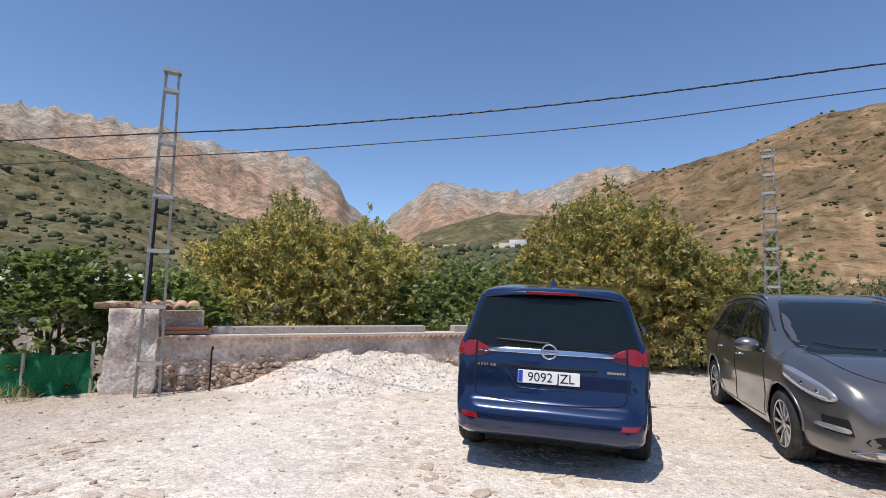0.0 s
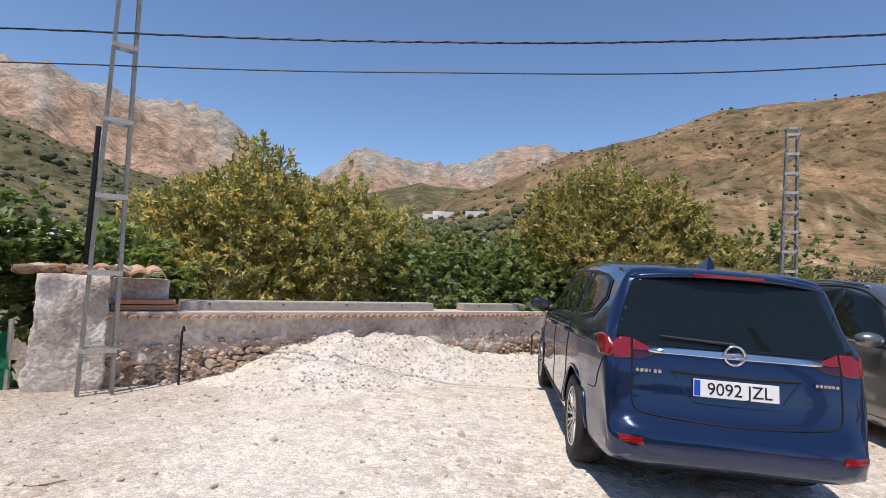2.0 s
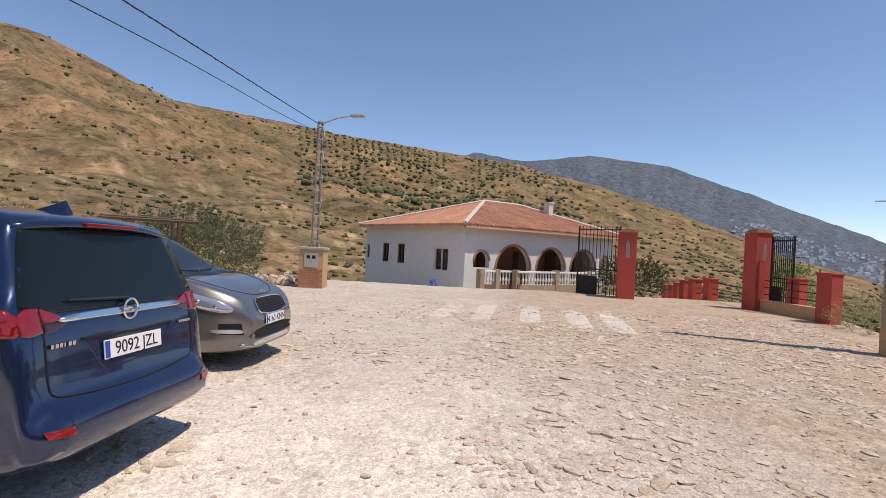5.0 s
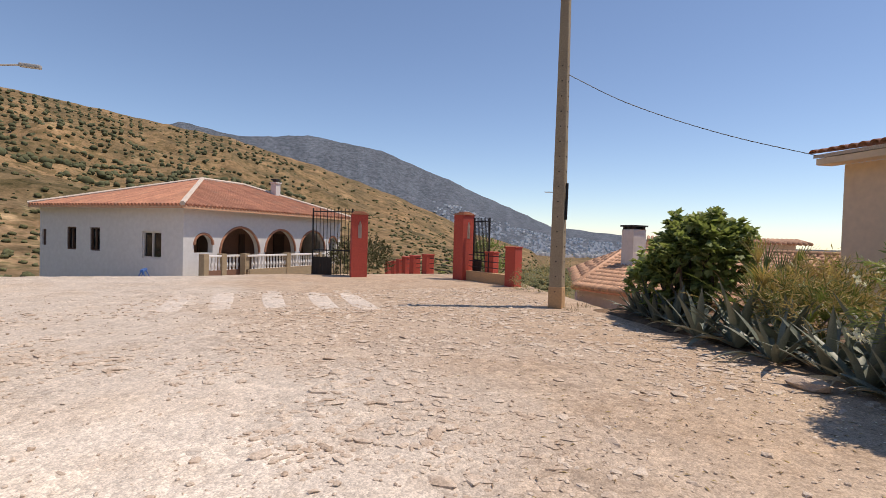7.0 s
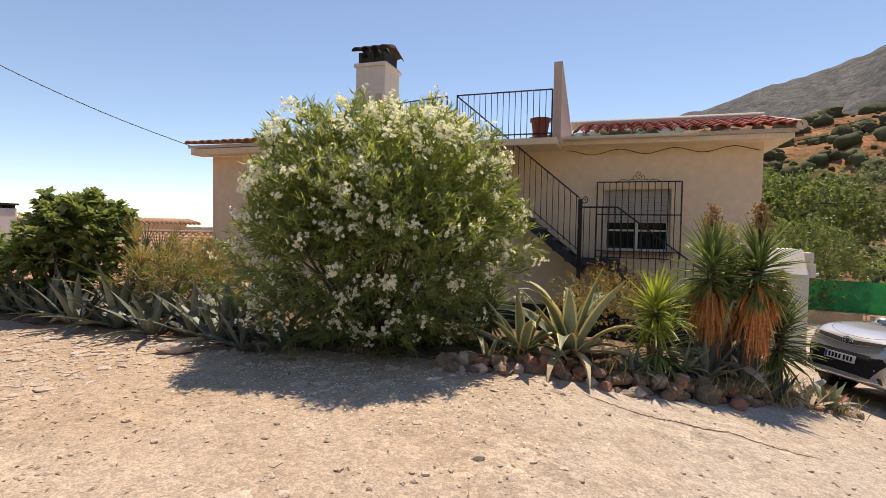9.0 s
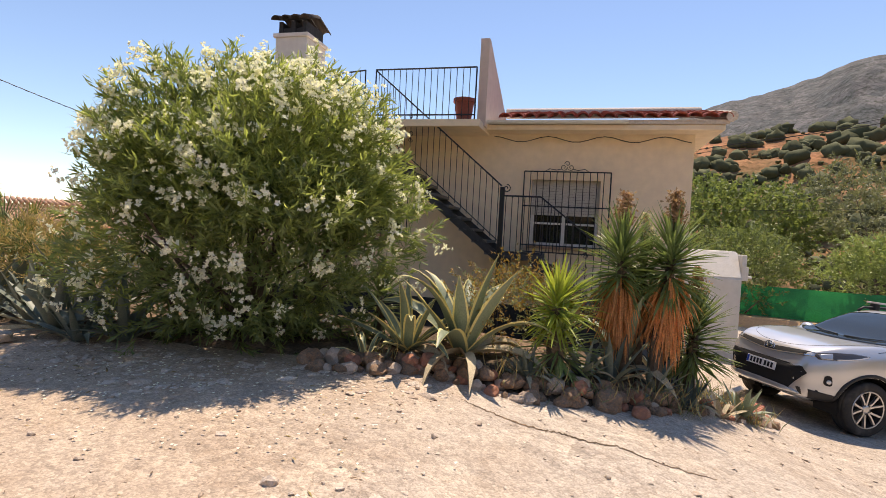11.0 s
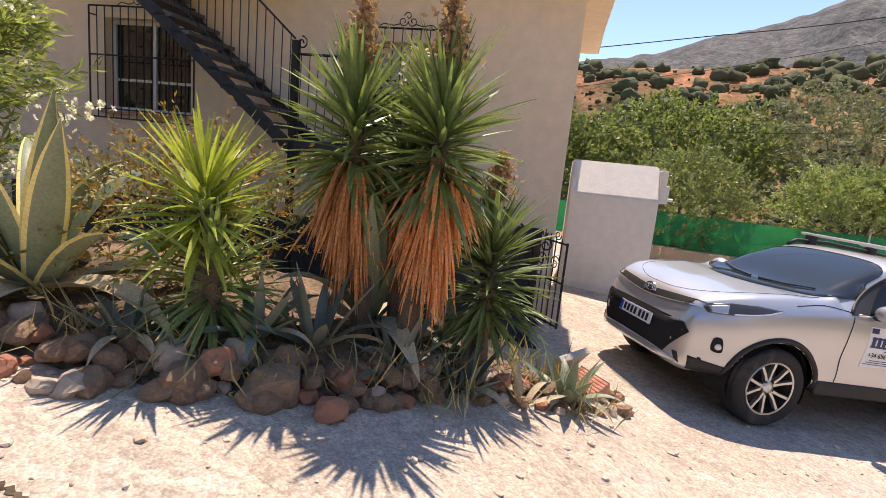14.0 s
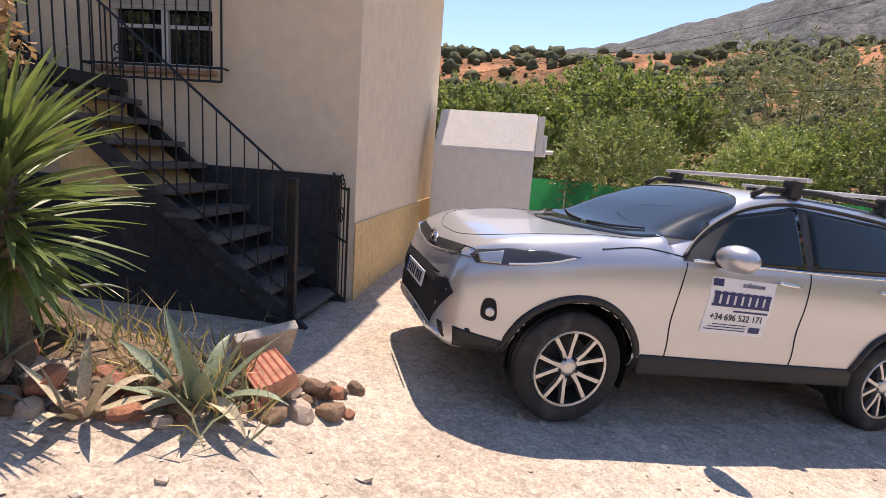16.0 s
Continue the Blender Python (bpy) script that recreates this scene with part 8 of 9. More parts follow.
def shoots(centre, size, n, seed, inner=0.55, lump=0.3, zmin=None):
    """Shoot ends spread through the outer part of an uneven crown, and their directions."""
    d = unit(n)
    d[:, 2] = np.abs(d[:, 2]) * np.where(rng.random(n) < 0.78, 1, -1)
    rad = lumpy(d, seed, lump) * (inner + (1 - inner) * rng.random(n) ** 0.5)
    p = np.array(centre) + d * np.array(size) * rad[:, None]
    if zmin is not None:
        p[:, 2] = np.maximum(p[:, 2], zmin + rng.random(n) * 0.3)
    way = d * (1, 1, 0.7) + rng.normal(0, 0.35, (n, 3)) + (0, 0, 0.35)
    return p, way / np.linalg.norm(way, axis=1, keepdims=True)


def along(p, way, count, reach, spread, seed=0):
    """Leaves set along each shoot: base points and directions."""
    n = len(p)
    f = rng.random((n, count))
    base = p[:, None] + way[:, None] * (f * reach)[..., None]
    d = way[:, None] * 0.7 + rng.normal(0, spread, (n, count, 3))
    return base.reshape(-1, 3), d.reshape(-1, 3)


def limbs(name, base, tips, r, material, parent, bend=0.2):
    for t in tips:
        a, b = Vector(base), Vector(t)
        mid = a.lerp(b, 0.5) + Vector(rng.normal(0, bend, 3))
        part(name, tube(bmesh.new(), [a, a.lerp(mid, 0.5), mid, mid.lerp(b, 0.6), b], r, 6, r * 0.3), material, parent)


def ab(a, b, z=0.0):
    """A place by its run along the yellow house and its distance before it."""
    return Vector((-0.9763 * a + 0.2164 * (b - 8.55), 0.2164 * a + 0.9763 * (b - 8.55), z))


def soil_z(a, b):
    g = float(near_height(*ab(a, b)[:2]))
    edge = np.interp(a, [-6, 3.2, 4.2, 5.4, 6.0, 6.7, 7.1, 7.5], [5.3, 4.75, 4.5, 4.1, 3.7, 2.95, 2.6, 2.2])
    k = max(0.0, min(1.0, (edge - b) / 0.5)) * max(0.0, min(1.0, (b - 1.95) / 0.5))
    top = np.interp(a, [-6, 0, 3.5, 5.0, 6.0, 6.7, 7.3], [0.12, 0.14, 0.15, 0.08, -0.12, -0.38, -0.62])
    return g * (1 - k) + max(top, g + 0.03) * k


def garden_bed():
    verts, faces = [], []
    na, nb = 110, 34
    for i in range(na + 1):
        for j in range(nb + 1):
            a, b = -6.2 + 13.8 * i / na, 0.9 + 4.6 * j / nb
            p = ab(a, b)
            verts.append((p.x, p.y, soil_z(a, b) + (0.03 * fbm(p.x * 4, p.y * 4, 2, 4) + 0.006 if soil_z(a, b) > float(near_height(p.x, p.y)) + 0.02 else -0.05)))
    for i in range(na):
        for j in range(nb):
            q = i * (nb + 1) + j
            faces.append((q, q + 1, q + nb + 2, q + nb + 1))
    ob = raw("garden_bed", verts, faces, "soil", smooth=True)
    tagged(ob, "raised bed of dry earth before the house", "garden bed", kind="structure")


garden_bed()


def oleander():
    o = thing("oleander_bush", Matrix.Translation((0, 0, 0)), "large oleander bush covered in white blossom", "bush")
    c = ab(1.55, 4.1, 1.43)
    size = (1.70, 1.48, 1.60)
    limbs("stem", ab(1.45, 4.05, 0.05), [c + Vector(unit(1)[0] * np.array((1.3, 1.1, 1.2))) for _ in range(24)], 0.035, "stem", o, 0.15)
    p, w = shoots(c, size, 3200, 1, 0.55, 0.30, 0.15)
    b, d = along(p, w, 14, 0.24, 0.38)
    keep = b[:, 2] > 0.1
    b, d = b[keep], d[keep]
    # darker leaf likelier lower down: the bush's shade put into leaf colour
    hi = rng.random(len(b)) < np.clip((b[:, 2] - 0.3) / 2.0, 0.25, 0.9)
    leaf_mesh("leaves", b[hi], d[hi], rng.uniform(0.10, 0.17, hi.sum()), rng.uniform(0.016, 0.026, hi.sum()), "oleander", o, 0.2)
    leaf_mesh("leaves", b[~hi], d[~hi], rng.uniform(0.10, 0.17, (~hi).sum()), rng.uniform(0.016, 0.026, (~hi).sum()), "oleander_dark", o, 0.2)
    # dense heart, its shade put into the darker leaf colour
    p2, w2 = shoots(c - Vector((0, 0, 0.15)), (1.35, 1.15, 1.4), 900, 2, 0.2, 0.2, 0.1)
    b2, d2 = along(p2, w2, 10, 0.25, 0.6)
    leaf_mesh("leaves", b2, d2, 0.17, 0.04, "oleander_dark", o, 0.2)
    # blossom: bunches of five-petalled flowers at shoot ends, most on the sunny top
    d = unit(2300)
    rad = lumpy(d, 1, 0.30)
    q = np.array(c) + d * np.array(size) * (rad * rng.uniform(0.97, 1.13, 2300))[:, None]
    ok = (q[:, 2] > 0.35) & (rng.random(2300) < np.clip(0.13 + 0.62 * np.maximum(0, d[:, 2]) + 0.3 * (d[:, 2] > 0.5), 0, 1))
    fp, fd = [], []
    for cpos, cd in zip(q[ok], d[ok]):
        for _ in range(rng.integers(4, 15)):
            f = cpos + rng.normal(0, 0.042, 3)
            ax = cd + rng.normal(0, 0.5, 3)
            ax /= np.linalg.norm(ax)
            u = np.cross(ax, (0.3, 0.2, 0.9))
            u /= np.linalg.norm(u)
            v = np.cross(ax, u)
            for k in range(5):
                a = 2 * math.pi * k / 5
                fp.append(f)
                fd.append(u * math.cos(a) + v * math.sin(a) + ax * 0.35)
    leaf_mesh("blossom", fp, fd, 0.034, 0.029, "petal", o, 0.1, label="white five-petalled blossom")
    # fallen petals
    n = 420
    g = rng.normal(0, 1, (n, 2)) * (1.2, 0.5)
    fall = [ab(2.0 - x, 5.75 + y) for x, y in g]
    leaf_mesh("fallen_petals", [(q.x, q.y, float(near_height(q.x, q.y)) + 0.025) for q in fall], rng.normal(0, 1, (n, 3)) * (1, 1, 0.05), 0.028, 0.022, "petal", o, 0, side=np.tile((0, 0, 1.0), (n, 1)))


oleander()


def blade(bm, base, way, length, width, droop, fold=0.25, segs=7, edge=0.0, twist=0.0):
    """A tapering leaf that bends over; returns the faces of its margins when edge > 0."""
    p, d = Vector(base), Vector(way).normalized()
    s = d.cross(Vector((0, 0, 1)))
    s = Vector((1, 0, 0)) if s.length < 0.05 else s.normalized()
    rows = []
    step = length / segs
    for k in range(segs + 1):
        f = k / segs
        w = width * (0.55 + 1.3 * f * (1 - f) + 0.1 * (1 - f)) * (1 - f ** 4) if k < segs else 0.004
        up = s.cross(d).normalized()
        cols = [(-1, fold * w), (-(1 - edge), fold * w * 0.7), (0, 0), ((1 - edge), fold * w * 0.7), (1, fold * w)] if edge else [(-1, fold * w), (0, 0), (1, fold * w)]
        rows.append([bm.verts.new(p + s * (c * w / 2) + up * h) for c, h in cols])
        p = p + d * step
        bend = droop * (0.3 + 1.4 * f) / segs
        d = (d + Vector((0, 0, -bend))).normalized()
        s = (Matrix.Rotation(twist / segs, 3, d) @ s).normalized()
    out = []
    for a, b in zip(rows, rows[1:]):
        for k in range(len(a) - 1):
            f = bm.faces.new((a[k], a[k + 1], b[k + 1], b[k]))
            if edge and k in (0, len(a) - 2):
                f.material_index = 1
    return out


def agave(m, leaves, length, width, mats, label, lean=0.75, droop=0.5, dead=3, edge=0.0, seed=0):
    g = thing("agave", m, label, "agave", "agaves in the bed")
    r = np.random.default_rng(seed)
    for k in range(leaves):
        a = k * 2.39996 + r.normal(0, 0.15)
        f = k / leaves
        tilt = 0.15 + lean * (1 - f) + r.normal(0, 0.06)
        way = (math.cos(a) * math.sin(tilt), math.sin(a) * math.sin(tilt), math.cos(tilt))
        bm = bmesh.new()
        fold_over = r.random() < 0.38
        blade(bm, (0.05 * math.cos(a), 0.05 * math.sin(a), 0.02), way, length * r.uniform(0.75, 1.1), width * r.uniform(0.85, 1.1), droop * (3.0 if fold_over else r.uniform(0.1, 1.0)), 0.22, 9, edge, r.normal(0, 0.3))
        part("leaf", bm, mats if edge else mats[0], g, smooth=True)
    for k in range(dead):
        a = r.uniform(0, 6.28)
        bm = bmesh.new()
        blade(bm, (0.05 * math.cos(a), 0.05 * math.sin(a), 0.05), (math.cos(a), math.sin(a), 0.25), length * 0.8, width * 0.9, 1.6, 0.3, 7, 0, r.normal(0, 0.8))
        part("dead_leaf", bm, "dry_leaf", g, "dry pale dead leaf")
    return g


def place(a, b, rz=0.0, dz=0.0, s=1.0):
    p = ab(a, b)
    return Matrix.Translation((p.x, p.y, soil_z(a, b) + dz)) @ Matrix.Rotation(rz, 4, "Z") @ Matrix.Diagonal((s, s, s, 1))


agave(place(4.05, 3.95, 0.4), 15, 1.22, 0.215, ["agave", "agave_edge"], "tall grey-green agave with yellow leaf margins", 0.68, 0.62, 6, 0.24, 3)
agave(place(3.5, 4.15, 1.4), 14, 0.85, 0.15, ["agave", "agave_edge"], "variegated agave with yellow leaf margins", 1.0, 0.6, 3, 0.3, 4)
agave(place(3.15, 4.45, 2.0), 8, 0.40, 0.06, ["agave", "agave_edge"], "young variegated agave by the stones", 1.1, 0.5, 1, 0.3, 14)
for k, (a, b, ln, w) in enumerate(((5.6, 3.55, 0.56, 0.085), (6.05, 3.35, 0.46, 0.08), (5.3, 3.7, 0.42, 0.075), (6.45, 3.15, 0.38, 0.07), (4.75, 4.05, 0.36, 0.065), (6.25, 2.7, 0.5, 0.09))):
    agave(place(a, b, k), 14, ln, w, ["agave_blue"], "blue-grey agave among the stones", 1.0, 0.5, 2, 0, 20 + k)
agave(place(5.72, 3.0, 0.7), 12, 1.0, 0.17, ["agave"], "tall pale grey agave under the yuccas", 0.5, 0.5, 2, 0, 27)
agave(place(7.15, 2.62, 0.5, 0.02), 12, 0.42, 0.085, ["agave"], "small agave at the end of the stone border", 0.95, 0.4, 4, 0, 31)
agave(place(6.85, 2.95, 0.5, 0.0), 9, 0.30, 0.06, ["dry_leaf"], "dried-out small agave among red stones", 1.1, 0.5, 2, 0, 32)
for k, (a, b, ln) in enumerate(((-0.9, 4.75, 0.75), (-1.5, 4.9, 0.7), (-0.3, 4.95, 0.8), (0.2, 5.1, 0.6), (-2.3, 4.75, 0.85), (-3.0, 4.85, 0.8), (-2.7, 4.4, 0.9), (-3.8, 4.7, 0.7), (-4.5, 4.6, 0.7), (-5.1, 4.5, 0.65), (-5.7, 4.3, 0.6), (-4.1, 4.2, 0.8), (-1.9, 4.3, 0.9), (-0.6, 4.3, 0.9), (0.6, 4.9, 0.7))):
    agave(place(a, b, k * 1.3), 15, ln * 1.15, ln * 0.15, ["agave_blue"], "blue-grey agave along the garden edge", 1.05, 0.5, 1, 0, 40 + k)


def yucca(m, height, heads, label, mat_live="yucca", skirt=0.0, bloom="dry", lean=(0.0, 0.0), crown=0.46, reach=0.52):
    """A leaning trunk, a crown of sword leaves that bend down with age, a tapering skirt of dead ones."""
    y = thing("yucca", m, label, "yucca", "yuccas in the bed")
    top = Vector((lean[0], lean[1], height))
    part("trunk", tube(bmesh.new(), [(0, 0, -0.1), (lean[0] * 0.2 + 0.02, lean[1] * 0.2, height * 0.4), (lean[0] * 0.6, lean[1] * 0.6, height * 0.72), top], 0.075, 8, 0.05), "yucca_trunk", y)
    n = heads
    low = crown - 0.12
    f = rng.random(n)
    base = np.array(top) + np.c_[np.zeros((n, 2)), -low + (low + 0.12) * f]
    ang = rng.uniform(0, 2 * math.pi, n)
    el = np.radians(np.interp(f, [0, 0.25, 0.6, 1], [-38, -12, 28, 76])) + rng.normal(0, 0.22, n)
    way = np.c_[np.cos(ang) * np.cos(el), np.sin(ang) * np.cos(el), np.sin(el)]
    bm = bmesh.new()
    for p, w, q in zip(base, way, f):
        blade(bm, p + w * 0.05, w, rng.uniform(0.68, 1.05) * reach, rng.uniform(0.032, 0.046), rng.uniform(0.1, 0.75) * (1.2 - q), 0.3, 5, 0, rng.normal(0, 0.35))
    tagged(part("leaf_crown", bm, mat_live, y, "stiff sword-shaped green leaves"), kind="stuff")
    if skirt:
        k = 300
        bm = bmesh.new()
        for q in rng.random(k):
            a, rad = rng.uniform(0, 2 * math.pi), 0.05 + 0.10 * q * rng.random()
            z = -low - skirt * 0.55 + skirt * 0.65 * q
            out = (0.10 + 0.42 * q * rng.random()) * (2.2 if rng.random() < 0.06 else 1)
            blade(bm, top + Vector((rad * math.cos(a), rad * math.sin(a), z)), (math.cos(a) * out, math.sin(a) * out, -0.8), rng.uniform(0.28, 0.52), rng.uniform(0.02, 0.036), 0.5, 0.3, 4, 0, rng.normal(0, 0.9))
        tagged(part("dead_skirt", bm, "yucca_dead", y, "hanging skirt of rust-brown dead leaves"), kind="stuff")
    if bloom:
        part("flower_stalk", tube(bmesh.new(), [top, top + Vector((0.01, 0, 0.72))], 0.014, 6, 0.006), "bloom_dry", y)
        q = np.c_[rng.normal(0, 0.06, (420, 2)), rng.uniform(0.40, 0.74, 420)]
        q[:, :2] *= (1.25 - (q[:, 2:3] - 0.36) * 2.2)
        leaf_mesh("flower_head", q + np.array(top), rng.normal(0, 1, (420, 3)) + (0, 0, -0.4), 0.05, 0.026, "bloom_" + bloom, y)
    return y


yucca(place(5.76, 3.2), 1.34, 230, "branching yucca with a dry flower spike and dead-leaf skirt", skirt=0.75, lean=(0.12, 0.05), crown=0.40)
yucca(place(5.92, 3.0, 0, 0, 0.85), 1.50, 120, "yucca with fresh cream blossom", bloom="fresh", skirt=0.5)
yucca(place(6.08, 3.25), 1.50, 250, "tall yucca with a dry flower spike and rust-brown skirt", skirt=0.95, lean=(-0.10, 0.0), crown=0.42)
yucca(place(6.52, 2.9, 0, 0, 0.9), 1.0, 250, "short dark yucca beside the gate", crown=0.62)
yucca(place(5.0, 3.78, 0, 0, 0.95), 0.70, 130, "young yucca with bright yellow-green leaves", "yucca_light", 0, None, crown=0.26, reach=0.52)
yucca(place(5.05, 3.75, 1, 0, 0.85), 0.46, 150, "low skirt of green yucca leaves", "yucca", 0, None, crown=0.5, reach=0.58)
yucca(place(2.95, 3.6, 1, 0, 0.8), 0.65, 120, "green yucca half hidden by the oleander", "yucca", 0, None)


def small_bush(m_c, size, n, count, leaf, mats, name, label, cat, lump=0.35, seed=0, length=0.06, width=0.03, trunk=None, group="", zmin=None, spread=0.6, reach=0.25):
    t = thing(name, Matrix.Identity(4), label, cat, group)
    c = Vector(m_c)
    p, w = shoots(c, size, n, seed, 0.35, lump, zmin)
    b, d = along(p, w, count, reach, spread)
    cut = np.cumsum([f for _, f in mats])
    pick = np.searchsorted(cut, rng.random(len(b)) * cut[-1])
    clump = np.searchsorted(cut, np.repeat(rng.random(n), count) * cut[-1])
    pick = np.where(rng.random(len(b)) < 0.6, clump, pick)
    for i, (mt, _) in enumerate(mats):
        k = pick == i
        if k.any():
            leaf_mesh("leaves", b[k], d[k], rng.uniform(0.75, 1.25, k.sum()) * length, rng.uniform(0.75, 1.25, k.sum()) * width, mt, t, 0.2)
    if trunk:
        limbs("limb", trunk, [c + Vector(unit(1)[0] * np.array(size) * 0.75) for _ in range(9)], 0.05, "bark", t, 0.2)
    return t


# rusty flowering shrub behind the agaves, and dry growth at the left
q = ab(4.55, 3.35, 0.55)
small_bush(q, (0.75, 0.6, 0.55), 420, 12, None, [("shrub_rust", 0.6), ("olive", 0.4)], "shrub", "rust-flowered low shrub behind the agaves", "shrub", seed=5, length=0.045, width=0.018, zmin=0.05)
q = ab(-1.7, 3.9, 0.65)
small_bush(q, (1.0, 0.7, 0.65), 300, 14, None, [("straw", 0.7), ("palm", 0.3)], "dry_shrub", "straw-coloured dry bush behind the agaves", "shrub", seed=6, length=0.16, width=0.014, zmin=0.1)


def fan_palm(m, n=60):
    t = thing("dwarf_palm", m, "dwarf fan palm with arching green and straw leaves", "palm")
    bm, bd = bmesh.new(), bmesh.new()
    for k in range(n):
        a, e = rng.uniform(0, 6.28), rng.uniform(0.15, 1.3)
        w = Vector((math.cos(a) * math.cos(e), math.sin(a) * math.cos(e), math.sin(e)))
        tip = w * rng.uniform(0.4, 0.85)
        tgt = bd if rng.random() < 0.3 else bm
        for j in range(9):
            s = w.cross(Vector((0, 0, 1))).normalized()
            u = (w + s * (j - 4) * 0.16 + Vector((0, 0, 0.05))).normalized()
            blade(tgt, tip, u, 0.42, 0.022, 0.7, 0.2, 3)
        tube(tgt, [Vector((0, 0, 0)), tip], 0.008, 3)
    part("fronds", bm, "palm", t, "green fan fronds")
    part("dry_fronds", bd, "straw", t, "straw-coloured dry fronds")


fan_palm(place(-2.9, 3.7, 0, 0.25, 1.15))
fan_palm(place(-2.1, 3.5, 1, 0.1, 1.0), 40)


def lobed_leaves(c, size, n, seed, parent, material, s=0.11, zmin=None):
    """Broad three-lobed leaves, as on a fig."""
    p, w = shoots(c, size, n, seed, 0.4, 0.35, zmin)
    b, d = along(p, w, 6, 0.2, 0.6)
    pos, way, ln, wd = [], [], [], []
    side = np.cross(d, (0, 0, 1.0)) + 1e-3
    side /= np.linalg.norm(side, axis=1, keepdims=True)
    d = d / np.linalg.norm(d, axis=1, keepdims=True)
    for f, l, w_ in ((0, 1.0, 0.62), (0.75, 0.8, 0.5), (-0.75, 0.8, 0.5)):
        pos.append(b)
        way.append(d + side * f)
        ln.append(np.full(len(b), s * l) * rng.uniform(0.8, 1.2, len(b)))
        wd.append(np.full(len(b), s * w_))
    up = np.tile(np.cross(side, d), (3, 1)) + rng.normal(0, 0.25, (3 * len(b), 3))
    leaf_mesh("leaves", np.concatenate(pos), np.concatenate(way), np.concatenate(ln), np.concatenate(wd), material, parent, 0.15, side=up)


def fig(name, c, size, n, trunk, label, seed, s=0.11):
    t = thing(name, Matrix.Identity(4), label, "tree", "fig trees")
    lobed_leaves(c, size, n, seed, t, "fig", s, trunk[2] + 0.15)
    limbs("limb", trunk, [Vector(c) + Vector(unit(1)[0] * np.array(size) * 0.7) for _ in range(8)], 0.045, "bark", t, 0.12)


q = ab(-4.1, 4.0)
fig("fig_tree", (q.x, q.y, 1.35), (0.75, 0.7, 0.72), 420, (q.x, q.y, 0.05), "young fig tree with broad dark green leaves", 8, 0.15)
q = ab(-4.9, 4.1)
fig("fig_tree", (q.x, q.y, 0.8), (0.7, 0.6, 0.5), 240, (q.x, q.y, 0.0), "low fig shrub beside the young fig tree", 9, 0.14)
fig("fig_tree", (-8.3, 5.6, 0.95), (1.35, 1.1, 1.05), 800, (-8.3, 5.7, -0.4), "dense fig tree behind the green net", 10, 0.13)
fig("fig_tree", (-7.9, 7.2, 0.95), (1.3, 1.0, 0.8), 500, (-7.6, 7.4, -0.8), "fig tree beyond the wall pier", 11, 0.13)


# almond and fig hedge behind the parapet wall
def almond(c, size, n, trunk, label, seed, yellow=0.35, group="almond trees behind the wall"):
    small_bush(c, size, n, 14, None, [("almond", 1 - yellow), ("almond_yellow", yellow)], "almond_tree", label, "tree", 0.32, seed, 0.115, 0.045, trunk, group, trunk[2] + 0.2, 0.6, 0.2)


almond((-7.0, 9.7, 1.25), (2.35, 1.6, 1.95), 3300, (-7.0, 9.8, -1.1), "rounded almond tree with yellowing leaves behind the wall", 21, 0.34)
almond((-5.7, 11.0, 1.35), (1.8, 1.5, 1.75), 1900, (-5.7, 11.2, -1.1), "almond tree in leaf behind the wall", 24, 0.25)
almond((-0.1, 12.2, 1.5), (2.15, 1.6, 2.2), 3300, (-0.1, 12.4, -0.9), "spreading almond tree yellowing at the top", 22, 0.45)
almond((1.6, 12.4, 1.0), (1.5, 1.2, 1.6), 1500, (1.9, 12.5, -0.9), "small almond tree at the edge of the parking", 23, 0.35)
fig("fig_tree", (-3.2, 10.8, 0.75), (1.7, 1.0, 1.35), 900, (-3.2, 11.0, -1.1), "dark green fig hedge behind the wall", 12, 0.12)
fig("fig_tree", (-1.6, 11.6, 0.75), (1.4, 1.0, 1.3), 650, (-1.6, 11.7, -1.1), "dark green fig hedge behind the wall", 13, 0.12)
fig("fig_tree", (3.1, 12.4, 0.9), (1.2, 1.2, 1.7), 420, (3.1, 12.6, -0.9), "dark green tree behind the lattice post", 15, 0.11)
small_bush((9.6, 10.9, 0.75), (2.6, 1.8, 1.35), 1500, 14, None, [("olive", 1.0)], "olive_bush", "silvery green olive scrub beyond the grey car", "bush", 0.35, 31, 0.10, 0.034, (9.6, 10.9, -0.6), zmin=-0.6)
small_bush((5.4, 12.6, 0.55), (2.2, 1.3, 1.3), 700, 13, None, [("olive", 0.8), ("straw", 0.2)], "olive_bush", "silvery green scrub behind the grey car", "bush", 0.35, 32, 0.10, 0.034, (5.4, 12.8, -0.8), zmin=-0.7)
small_bush((9.0, -6.1, 0.1), (1.0, 0.8, 0.8), 380, 12, None, [("olive", 0.75), ("straw", 0.25)], "shrub", "grey-green shrub behind the utility pole", "bush", 0.35, 33, 0.06, 0.014, zmin=-0.7)
small_bush((20.5, -3.4, 0.1), (2.2, 1.6, 1.3), 500, 12, None, [("scrub", 1.0)], "shrub", "dark shrub beyond the villa gate", "bush", 0.35, 34, 0.10, 0.05, zmin=-0.9)
small_bush((15.5, -7.3, 0.3), (1.6, 1.2, 1.2), 400, 12, None, [("fig", 1.0)], "shrub", "dark green shrub behind the gate leaf", "bush", 0.35, 35, 0.10, 0.05, zmin=-0.9)

